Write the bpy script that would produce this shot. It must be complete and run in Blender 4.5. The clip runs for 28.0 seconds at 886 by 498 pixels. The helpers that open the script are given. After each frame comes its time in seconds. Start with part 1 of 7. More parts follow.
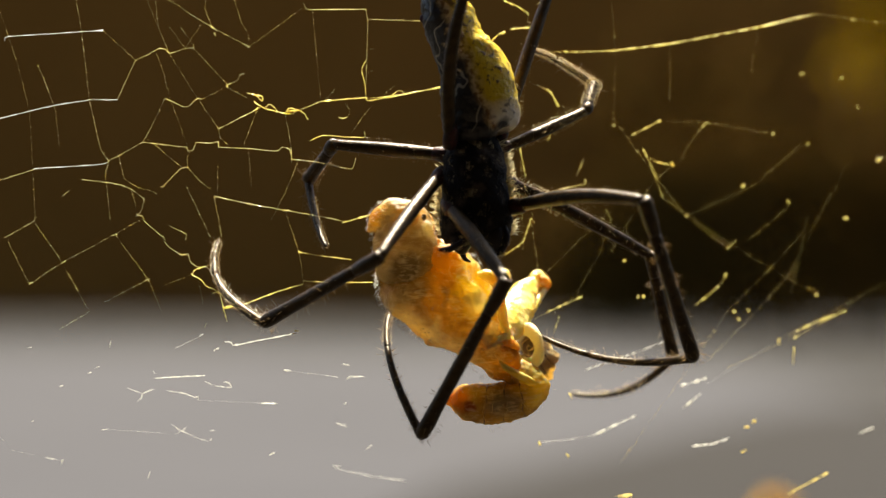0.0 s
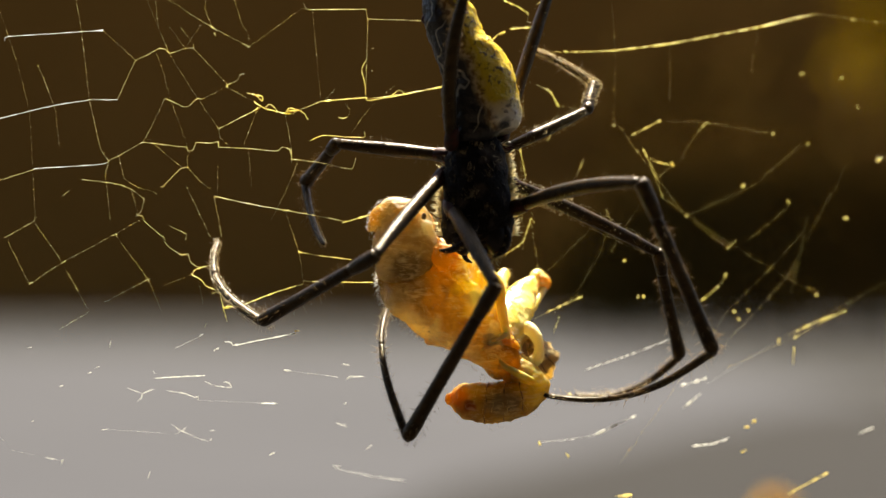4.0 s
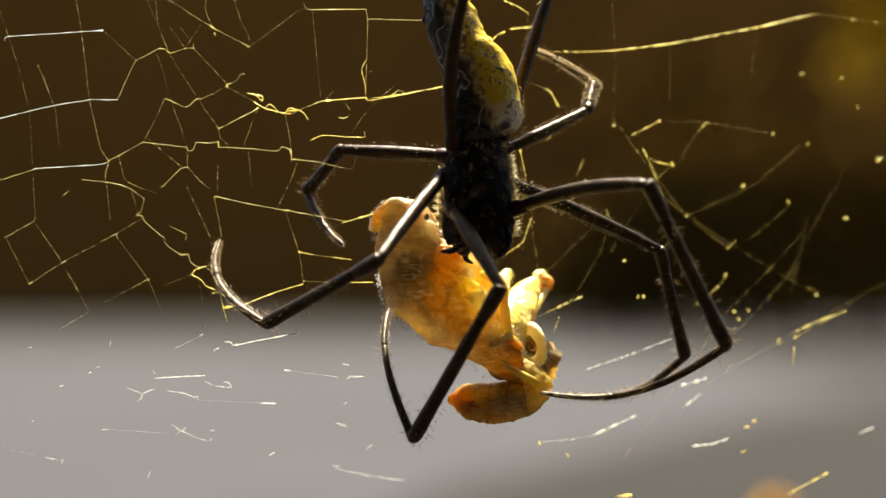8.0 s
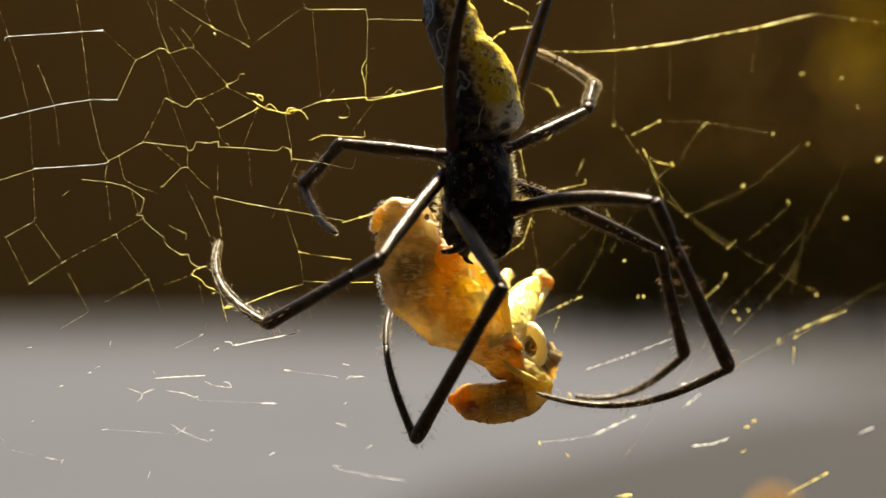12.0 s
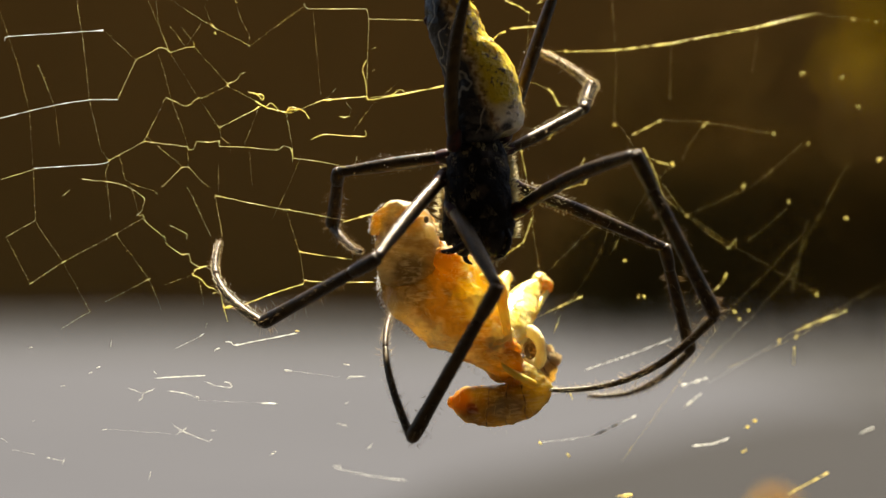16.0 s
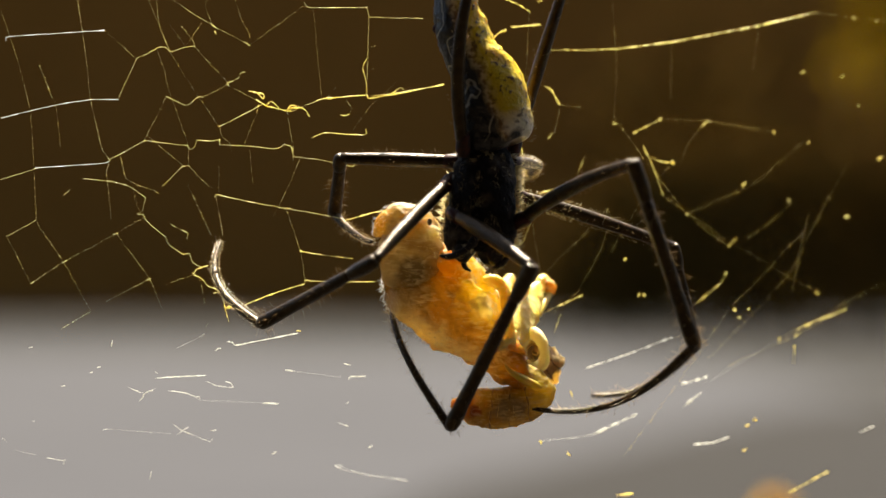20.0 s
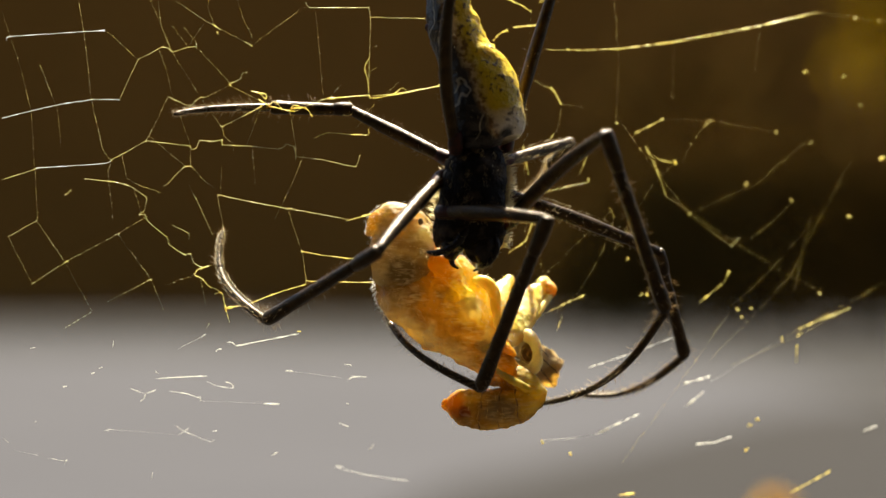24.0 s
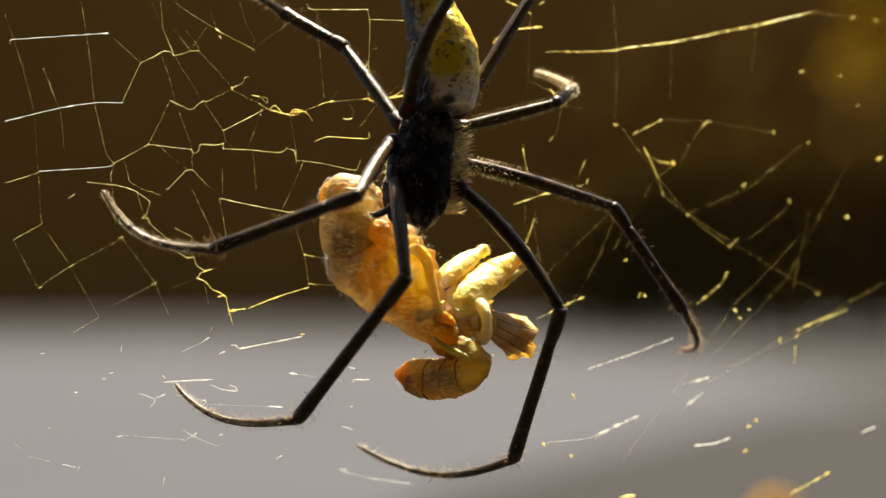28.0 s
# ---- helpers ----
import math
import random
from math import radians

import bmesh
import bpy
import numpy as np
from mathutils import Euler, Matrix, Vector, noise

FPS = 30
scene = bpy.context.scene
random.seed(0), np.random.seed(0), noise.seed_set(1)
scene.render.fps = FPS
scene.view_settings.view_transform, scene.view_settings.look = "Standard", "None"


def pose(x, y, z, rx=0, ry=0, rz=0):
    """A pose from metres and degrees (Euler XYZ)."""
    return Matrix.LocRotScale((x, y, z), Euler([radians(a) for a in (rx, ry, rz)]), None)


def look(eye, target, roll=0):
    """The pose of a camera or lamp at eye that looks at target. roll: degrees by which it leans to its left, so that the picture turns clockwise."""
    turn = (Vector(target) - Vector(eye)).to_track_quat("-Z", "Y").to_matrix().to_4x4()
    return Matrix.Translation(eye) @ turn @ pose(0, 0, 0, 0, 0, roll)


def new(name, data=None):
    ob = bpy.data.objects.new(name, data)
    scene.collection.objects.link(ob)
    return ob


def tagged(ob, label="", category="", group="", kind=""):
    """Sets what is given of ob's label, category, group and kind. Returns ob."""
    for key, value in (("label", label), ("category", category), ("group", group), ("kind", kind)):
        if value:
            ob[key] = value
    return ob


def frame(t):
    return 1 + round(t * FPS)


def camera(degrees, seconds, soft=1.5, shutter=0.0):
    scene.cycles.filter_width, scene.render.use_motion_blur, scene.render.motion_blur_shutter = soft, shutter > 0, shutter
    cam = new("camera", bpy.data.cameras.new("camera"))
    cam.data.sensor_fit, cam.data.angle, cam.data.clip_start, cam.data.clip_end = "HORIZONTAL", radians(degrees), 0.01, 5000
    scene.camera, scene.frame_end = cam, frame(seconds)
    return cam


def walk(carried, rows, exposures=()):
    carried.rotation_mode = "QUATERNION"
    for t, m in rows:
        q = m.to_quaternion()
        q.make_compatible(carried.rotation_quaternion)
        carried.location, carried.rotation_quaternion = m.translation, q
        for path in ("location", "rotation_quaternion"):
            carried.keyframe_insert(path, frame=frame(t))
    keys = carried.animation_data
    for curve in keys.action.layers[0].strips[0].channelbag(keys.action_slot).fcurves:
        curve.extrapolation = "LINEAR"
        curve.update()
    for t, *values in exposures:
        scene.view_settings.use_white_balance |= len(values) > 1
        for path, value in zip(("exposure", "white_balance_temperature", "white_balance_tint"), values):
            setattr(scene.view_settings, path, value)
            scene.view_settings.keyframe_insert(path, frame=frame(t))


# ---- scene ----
EYE = 1.5                      # height of the lens above the ground, metres
cam = camera(20.0, 28.0, 1.5, 0.4)
cam.data.dof.use_dof = True
cam.data.dof.focus_distance = 0.3325
cam.data.dof.aperture_fstop = 11.5
walk(cam, [(0, look((0, -0.3335, EYE), (0, 1, EYE))), (28, look((0, -0.3335, EYE), (0, 1, EYE)))], exposures=[(0, 2.15, 6800, 10), (28, 2.15, 6800, 10)])

# ---- world and sun ----
SUN_EL, SUN_AZ = radians(62), radians(7)      # the sun stands high beyond the web, to one side
world = bpy.data.worlds.new("world")
scene.world = world
world.use_nodes = True
wn = world.node_tree.nodes
sky = wn.new("ShaderNodeTexSky")
sky.sky_type, sky.sun_disc = "NISHITA", False
sky.sun_elevation, sky.sun_rotation = SUN_EL, SUN_AZ
sky.dust_density, sky.ozone_density = 2.5, 0.7
world.node_tree.links.new(sky.outputs[0], wn["Background"].inputs[0])
wn["Background"].inputs[1].default_value = 0.031
sun = new("sun", bpy.data.lights.new("sun", "SUN"))
sun.data.energy, sun.data.angle, sun.data.color = 5.0, radians(0.5), (1.0, 0.93, 0.79)
sun.matrix_world = look((math.sin(SUN_AZ) * math.cos(SUN_EL) * 9, math.cos(SUN_AZ) * math.cos(SUN_EL) * 9, EYE + math.sin(SUN_EL) * 9), (0, 0, EYE))


# ---- materials ----
def material(name, base, rough=0.5, metal=0.0, second=None, scale=800.0, bump=0.0, bump_scale=3000.0, spec=0.5, sss=0.0, sss_radius=(0.002, 0.0008, 0.0003), mix=(0.4, 0.6), trans=0.0, trans_colour=None, coat=0.0, sheen=0.0, tint=(1, 1, 1)):
    m = bpy.data.materials.new(name)
    m.use_nodes = True
    nt = m.node_tree
    b = nt.nodes["Principled BSDF"]
    b.inputs["Base Color"].default_value = (*base, 1)
    b.inputs["Roughness"].default_value, b.inputs["Metallic"].default_value = rough, metal
    b.inputs["Specular IOR Level"].default_value, b.inputs["Specular Tint"].default_value = spec, (*tint, 1)
    b.inputs["Coat Weight"].default_value, b.inputs["Coat Roughness"].default_value = coat, 0.3
    b.inputs["Sheen Weight"].default_value, b.inputs["Sheen Roughness"].default_value = sheen, 0.35
    tc = nt.nodes.new("ShaderNodeTexCoord")
    if second:
        n = nt.nodes.new("ShaderNodeTexNoise")
        n.inputs["Scale"].default_value, n.inputs["Detail"].default_value = scale, 5
        ramp = nt.nodes.new("ShaderNodeValToRGB")
        ramp.color_ramp.elements[0].position, ramp.color_ramp.elements[1].position = mix
        ramp.color_ramp.elements[0].color, ramp.color_ramp.elements[1].color = (*base, 1), (*second, 1)
        nt.links.new(tc.outputs["Object"], n.inputs["Vector"])
        nt.links.new(n.outputs["Fac"], ramp.inputs[0])
        nt.links.new(ramp.outputs[0], b.inputs["Base Color"])
    if bump:
        n2 = nt.nodes.new("ShaderNodeTexNoise")
        n2.inputs["Scale"].default_value, n2.inputs["Detail"].default_value = bump_scale, 4
        bp = nt.nodes.new("ShaderNodeBump")
        bp.inputs["Strength"].default_value, bp.inputs["Distance"].default_value = bump, 1.0 / bump_scale
        nt.links.new(tc.outputs["Object"], n2.inputs["Vector"])
        nt.links.new(n2.outputs["Fac"], bp.inputs["Height"])
        nt.links.new(bp.outputs[0], b.inputs["Normal"])
    if sss:
        b.inputs["Subsurface Weight"].default_value = sss
        b.inputs["Subsurface Radius"].default_value = (1, 0.8, 0.36)
        b.inputs["Subsurface Scale"].default_value = sss_radius[0]
    if trans:
        tr = nt.nodes.new("ShaderNodeBsdfTranslucent")
        tr.inputs[0].default_value = (*(trans_colour or base), 1)
        ms = nt.nodes.new("ShaderNodeMixShader")
        ms.inputs[0].default_value = trans
        nt.links.new(b.outputs[0], ms.inputs[1])
        nt.links.new(tr.outputs[0], ms.inputs[2])
        nt.links.new(ms.outputs[0], nt.nodes["Material Output"].inputs[0])
    return m


def skin_material(name, base, zones, freckle, sss=0.5, depth=0.0016, trans=0.42, rough=0.46, relief=0.7, silk=0.5, thin=()):
    """Waxy translucent skin: soft-edged tones at places of the body (millimetres), some painting sun or shade, fine
    freckles, combed silk film.
    """
    m = material(name, base, rough, 0, sss=sss, sss_radius=(depth,), trans=trans, trans_colour=base, spec=0.35)
    nt = m.node_tree
    b = nt.nodes["Principled BSDF"]
    tc = nt.nodes.new("ShaderNodeTexCoord")

    def noise_node(scale, w, detail=5, warp=0.0, vector=None):
        n = nt.nodes.new("ShaderNodeTexNoise")
        n.noise_dimensions = "4D"
        n.inputs["W"].default_value, n.inputs["Scale"].default_value = w, scale
        n.inputs["Detail"].default_value, n.inputs["Distortion"].default_value = detail, warp
        nt.links.new(vector or tc.outputs["Object"], n.inputs["Vector"])
        return n.outputs["Fac"]

    def ramp(v, lo, hi, top=1.0):
        r = nt.nodes.new("ShaderNodeMapRange")
        r.inputs[1].default_value, r.inputs[2].default_value, r.inputs[4].default_value = lo, hi, top
        nt.links.new(v, r.inputs[0])
        return r.outputs[0]

    def mixed(fac, a, tone):
        q = nt.nodes.new("ShaderNodeMix")
        q.data_type = "RGBA"
        nt.links.new(fac, q.inputs[0])
        if isinstance(a, tuple):
            q.inputs[6].default_value = (*a, 1)
        else:
            nt.links.new(a, q.inputs[6])
        q.inputs[7].default_value = (*tone, 1)
        return q.outputs[2]

    def maths(op, a, c):
        q = nt.nodes.new("ShaderNodeMath")
        q.operation = op
        for k, v in enumerate((a, c)):
            if isinstance(v, (int, float)):
                q.inputs[k].default_value = v
            else:
                nt.links.new(v, q.inputs[k])
        return q.outputs[0]

    colour = mixed(ramp(noise_node(140, 1.3, 6, 0.6), 0.42, 0.62, 0.5), base, tuple(min(1.0, c * 1.25 + 0.02) for c in base))
    colour = mixed(ramp(noise_node(260, 6.3, 6, 0.8), 0.44, 0.64, 0.8), colour, tuple(c * f for c, f in zip(base, (0.5, 0.4, 0.3))))
    for k, (place, size, tone, top) in enumerate(zones):
        d = nt.nodes.new("ShaderNodeVectorMath")
        d.operation = "DISTANCE"
        nt.links.new(tc.outputs["Object"], d.inputs[0])
        d.inputs[1].default_value = [c / 1000 for c in place]
        ragged = maths("ADD", d.outputs["Value"], maths("MULTIPLY", maths("SUBTRACT", noise_node(420, 5.1 + k, 6, 0.8), 0.5), size * 0.0016))
        colour = mixed(ramp(ragged, size / 1000, size * 0.00045, top), colour, tone)
    colour = mixed(ramp(noise_node(1500, 8.2, 3), 0.64, 0.76, 0.35), colour, freckle)
    stretch = nt.nodes.new("ShaderNodeMapping")
    stretch.inputs["Rotation"].default_value = (0, 0.7, 0)
    stretch.inputs["Scale"].default_value = (700, 1500, 2600)
    nt.links.new(tc.outputs["Object"], stretch.inputs["Vector"])
    fibre = noise_node(1.0, 2.4, 5, 0.3, stretch.outputs[0])
    film = maths("MULTIPLY", ramp(fibre, 0.46, 0.6), ramp(noise_node(240, 9.9, 4, 1.0), 0.46, 0.58, silk))
    colour = mixed(film, colour, (0.97, 0.93, 0.78))
    nt.links.new(colour, b.inputs["Base Color"])
    amber = nt.nodes.new("ShaderNodeMix")
    amber.data_type, amber.blend_type = "RGBA", "MULTIPLY"
    amber.inputs[0].default_value = 0.8
    nt.links.new(colour, amber.inputs[6])
    amber.inputs[7].default_value = (1.0, 0.93, 0.55, 1)
    nt.links.new(amber.outputs[2], nt.nodes["Translucent BSDF"].inputs[0])
    fac = None
    for place, size, top in thin:
        d = nt.nodes.new("ShaderNodeVectorMath")
        d.operation = "DISTANCE"
        nt.links.new(tc.outputs["Object"], d.inputs[0])
        d.inputs[1].default_value = [c / 1000 for c in place]
        more = ramp(d.outputs["Value"], size / 1000, size * 0.0004, top)
        fac = maths("ADD", fac, more) if fac else maths("ADD", more, trans)
    if fac:
        nt.links.new(maths("MINIMUM", fac, 0.85), nt.nodes["Mix Shader"].inputs[0])
    bump = nt.nodes.new("ShaderNodeBump")
    bump.inputs["Strength"].default_value, bump.inputs["Distance"].default_value = relief, 0.0006
    height = maths("ADD", noise_node(700, 4.4, 6, 0.5), maths("MULTIPLY", fibre, 0.5))
    nt.links.new(height, bump.inputs["Height"])
    nt.links.new(bump.outputs[0], b.inputs["Normal"])
    return m


M_LEG = material("leg_cuticle", (0.016, 0.0085, 0.0024), 0.31, 0, (0.048, 0.026, 0.0065), 700, 0.45, 4200, 0.32, tint=(1.0, 0.84, 0.55))
M_COXA = material("coxa_cuticle", (0.06, 0.012, 0.005), 0.45, 0, (0.02, 0.008, 0.005), 900, 0.3, 5000, spec=0.25)
M_SPINE = material("spine", (0.16, 0.11, 0.07), 0.3, trans=0.5, trans_colour=(0.75, 0.58, 0.34))
M_HAIR = material("pale_hair", (0.85, 0.72, 0.42), 0.35, trans=0.25, trans_colour=(0.95, 0.82, 0.5))
# Lighter copy of the pale hair, with sun glow put into the colour.
M_FRINGE = material("sun_toned_hair", (0.98, 0.82, 0.42), 0.3, trans=0.15, trans_colour=(1.0, 0.92, 0.6))
M_BODY = material("carapace", (0.006, 0.004, 0.0025), 0.6, 0, (0.075, 0.058, 0.04), 420, 0.9, 2500, spec=0.12, mix=(0.5, 0.68))
M_FANG = material("fang", (0.01, 0.006, 0.004), 0.42, spec=0.3, bump=0.4, bump_scale=3000)
M_SILK = material("golden_silk", (1.0, 0.82, 0.32), 0.2, 0.0, trans=0.6, trans_colour=(1.0, 0.93, 0.46), second=(0.97, 0.8, 0.28), scale=900)
M_SILKPALE = material("pale_silk", (1.0, 0.9, 0.5), 0.18, 0.0, trans=0.55, trans_colour=(1.0, 0.94, 0.54))
M_SILKWHITE = material("white_silk", (0.86, 0.86, 0.82), 0.25, 0.0, trans=0.6, trans_colour=(0.86, 0.86, 0.8))
M_COTTON = material("cottony_silk", (0.95, 0.93, 0.85), 0.5, trans=0.1, trans_colour=(0.98, 0.95, 0.84), spec=0.2)
M_SILKFINE = material("fine_silk", (1.0, 0.84, 0.38), 0.28, 0.0, trans=0.55, trans_colour=(1.0, 0.9, 0.46))
ORANGE, PALE, BROWN, YELLOW = (0.75, 0.36, 0.012), (0.95, 0.9, 0.68), (0.2, 0.11, 0.012), (0.97, 0.82, 0.1)
# Yellow and pale zones paint in the sunlit right flank; small browns, crease shade.
M_PREY = skin_material("prey_cuticle", (0.66, 0.42, 0.095), [
    ((-2.2, -3.5, 5.6), 3.6, ORANGE, 0.75), ((-4.0, -4, 0.6), 3.6, (0.72, 0.4, 0.06), 0.55), ((-6.8, -3.4, 2.6), 3.0, (0.3, 0.22, 0.1), 0.8), ((-9.5, -3, 0.5), 3.2, (0.62, 0.56, 0.4), 0.8), ((-8.6, -3.2, -2.6), 3.8, PALE, 0.85), ((-5.6, -3.4, -4.6), 4.0, PALE, 0.85), ((-2.2, -3.0, -6.6), 3.6, PALE, 0.8), ((1.0, -2.4, -8.0), 2.6, PALE, 0.7),
    ((3.0, -3, 1.8), 4.8, YELLOW, 0.9), ((2.0, -3.4, 0.4), 2.2, PALE, 0.85), ((1.2, -2.6, 6.4), 2.6, YELLOW, 0.9), ((1.8, -3, 5.2), 1.6, PALE, 0.85), ((3.2, -2, -7.2), 2.2, (0.46, 0.31, 0.1), 0.6), ((6.6, -1, -8.6), 2.2, ORANGE, 0.7),
    ((4.4, -2, -4.2), 2.2, PALE, 0.85), ((-3.2, -4.4, 3.0), 1.0, BROWN, 0.55), ((-2.2, -4.3, 2.3), 1.0, BROWN, 0.55), ((-1.1, -4.2, 1.8), 0.8, BROWN, 0.5)], (0.34, 0.19, 0.03), trans=0.4, relief=0.9, thin=[((4, -1, 1), 7, 0.4), ((1, 0, 7), 4, 0.3), ((6, 0, -6.5), 5, 0.4), ((-8, -1.5, -4.5), 4.5, 0.35)])
# Dusky lower-head zone paints shade; pale top and right edge paint sunlight.
M_PREYPALE = skin_material("prey_pale_cuticle", (0.5, 0.36, 0.15), [
    ((-10.5, -3, 7.4), 3.2, (0.55, 0.46, 0.28), 0.8), ((-10.6, -3.4, 4.2), 2.4, (0.6, 0.55, 0.42), 0.7), ((-7.6, -4.2, 4.4), 3.4, (0.15, 0.115, 0.06), 0.85), ((-7.0, -3, 11.6), 2.4, (0.8, 0.42, 0.03), 0.8), ((-11.6, -2, 12), 2.2, (0.85, 0.5, 0.05), 0.8), ((-8.2, -1.4, 14.2), 2.6, PALE, 0.9), ((-4.6, -2.5, 10.0), 2.4, PALE, 0.85)], (0.3, 0.2, 0.07), 0.4, 0.0014, 0.3, relief=0.9, thin=[((-8.5, 0, 13), 4, 0.4), ((-12, -1, 11.5), 2.5, 0.3), ((-11.8, -1.5, 6), 4, 0.35), ((-4.4, -1.5, 10), 3, 0.4)])
M_PREYORANGE = skin_material("prey_orange_skin", (0.76, 0.4, 0.02), [((5.5, -0.9, -4.9), 2.4, (0.9, 0.52, 0.05), 0.9), ((-2.5, -3.5, 6.5), 2.0, (0.5, 0.16, 0.006), 0.7)], (0.3, 0.1, 0.006), 0.5, 0.002, 0.4)
M_GROUND = material("ground_paving", (0.0337, 0.0340, 0.0390), 0.9, 0, (0.0405, 0.0408, 0.0464), 0.4, spec=0.1, mix=(0.3, 0.7))
# Darker ground tone with the shade put into the colour.
M_GROUND_SHADE = material("ground_shade_tone", (0.0172, 0.0165, 0.0158), 0.9, 0, (0.0212, 0.0204, 0.0195), 0.6, spec=0.1)
M_SOIL = material("soil", (0.0118, 0.0108, 0.0103), 0.9, 0, (0.0083, 0.0074, 0.007), 3, spec=0.1, mix=(0.3, 0.7))
M_BANK = material("earth_bank", (0.246, 0.109, 0.0225), 0.9, 0, (0.204, 0.091, 0.019), 0.25, spec=0.0, mix=(0.3, 0.7))
# For the added, unseen light blockers behind the camera.
M_WALL = material("unseen_blocker", (0.05, 0.034, 0.02), 0.8, 0, (0.035, 0.024, 0.014), 4)
# Dark brown leaves: the shade is part of this colour.
M_SHRUB = material("shade_toned_leaf", (0.09, 0.054, 0.013), 0.7, 0, (0.125, 0.074, 0.018), 1.5, spec=0.0)
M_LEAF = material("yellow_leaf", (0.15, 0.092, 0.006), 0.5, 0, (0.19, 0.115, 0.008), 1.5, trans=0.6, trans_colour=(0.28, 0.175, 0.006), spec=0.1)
M_OCHRE = material("dry_leaf", (0.5, 0.28, 0.03), 0.7, 0, (0.4, 0.2, 0.02), 20, trans=0.5, trans_colour=(0.6, 0.34, 0.03))


# ---- mesh helpers ----
def mm(x, y, z):
    """A place near the web, in millimetres from the web's middle."""
    return Vector((x / 1000, y / 1000, EYE + z / 1000))


def spline(points, steps):
    """A smooth line through points (rows of any width)."""
    p = np.array(points, float)
    if len(p) == 2:
        return np.array([p[0] + (p[1] - p[0]) * i / steps for i in range(steps + 1)])
    q = np.vstack([2 * p[0] - p[1], p, 2 * p[-1] - p[-2]])
    out = []
    for i in range(1, len(q) - 2):
        for j in range(steps):
            t = j / steps
            a, b, c, d = q[i - 1], q[i], q[i + 1], q[i + 2]
            out.append(0.5 * (2 * b + (c - a) * t + (2 * a - 5 * b + 4 * c - d) * t * t + (3 * b - a - 3 * c + d) * t ** 3))
    out.append(q[-2])
    return np.array(out)


def tube(bm, rows, sides=12, steps=6, rough=0.0, freq=1.0, seed=0.0, side=(0, -1, 0)):
    """A closed tube through rows of (x, y, z, half-width, half-depth), in millimetres."""
    line = spline(rows, steps) if steps > 1 else np.array(rows, float)
    rings = []
    for i, r in enumerate(line):
        d = Vector(line[min(i + 1, len(line) - 1)][:3] - line[max(i - 1, 0)][:3]).normalized()
        w = d.cross(Vector(side))
        w = w.normalized() if w.length > 1e-6 else d.orthogonal().normalized()
        n = w.cross(d).normalized()
        ring = []
        for k in range(sides):
            a = 2 * math.pi * k / sides
            o = w * math.cos(a) * max(r[3], 0.004) + n * math.sin(a) * max(r[4], 0.004)
            c = Vector(r[:3]) + o
            if rough:
                q = c * freq + Vector((seed, seed, 0))
                c += o.normalized() * rough * (noise.noise(q) + 0.5 * noise.noise(q * 2.7) + 0.3 * noise.noise(q * 6.1))
            ring.append(bm.verts.new(c / 1000))
        rings.append(ring)
    for a, b in zip(rings, rings[1:]):
        for k in range(sides):
            bm.faces.new((a[k], a[(k + 1) % sides], b[(k + 1) % sides], b[k]))
    bm.faces.new(rings[0][::-1])
    bm.faces.new(rings[-1])
    return line


def cone(bm, base, tip, r):
    base, tip = Vector(base), Vector(tip)
    w = (tip - base).orthogonal().normalized() * r
    n = (tip - base).cross(w).normalized() * r
    v = [bm.verts.new((base + w * math.cos(a) + n * math.sin(a)) / 1000) for a in (0, 2.09, 4.19)]
    t = bm.verts.new(tip / 1000)
    for i in range(3):
        bm.faces.new((v[i], v[(i + 1) % 3], t))
    bm.faces.new(v[::-1])


def part(name, bm, mat, parent, label="", smooth=True):
    bmesh.ops.recalc_face_normals(bm, faces=bm.faces)
    me = bpy.data.meshes.new(name)
    bm.to_mesh(me)
    bm.free()
    me.materials.append(mat)
    if smooth:
        me.polygons.foreach_set("use_smooth", [True] * len(me.polygons))
    ob = new(name, me)
    if parent:
        ob.parent = parent
    if label:
        ob["label"] = label
    return ob


# ---- ground and distance ----
def sheet(name, corners, z, mat, label, kind="structure"):
    bm = bmesh.new()
    bm.faces.new([bm.verts.new((x, y, z)) for x, y in corners])
    return tagged(part(name, bm, mat, None, smooth=False), label, "ground", kind=kind)


sheet("ground", [(-400, -400), (400, -400), (400, 600), (-400, 600)], 0, M_GROUND, "pale grey sunlit paved ground, far out of focus")


sheet("soil_bed", [(-60, -60), (60, -60), (60, 32), (8, 27.5), (4.4, 25), (3.0, 22.8), (1.9, 20), (0.9, 17.4), (0.0, 15.2), (-0.5, 12.5), (-60, 10)], 0.02, M_SOIL, "dark bare soil bed in front of the paving")

# Dark sheet that paints in shade before the bank and at the right.
rim = random.Random(17)
edge = [(90, 18), (9, 19), (5.4, 22), (4.6, 26), (4.0, 30), (3.0, 34), (1.8, 37)] + [(-1.5 - 3.6 * i, 37.5 + rim.uniform(-1.5, 1.5)) for i in range(25)]
sheet("ground_shade", [(-90, 72), (90, 72)] + edge, 0.015, M_GROUND_SHADE, "darker ground sheet, shade put in along the foot of the bank")


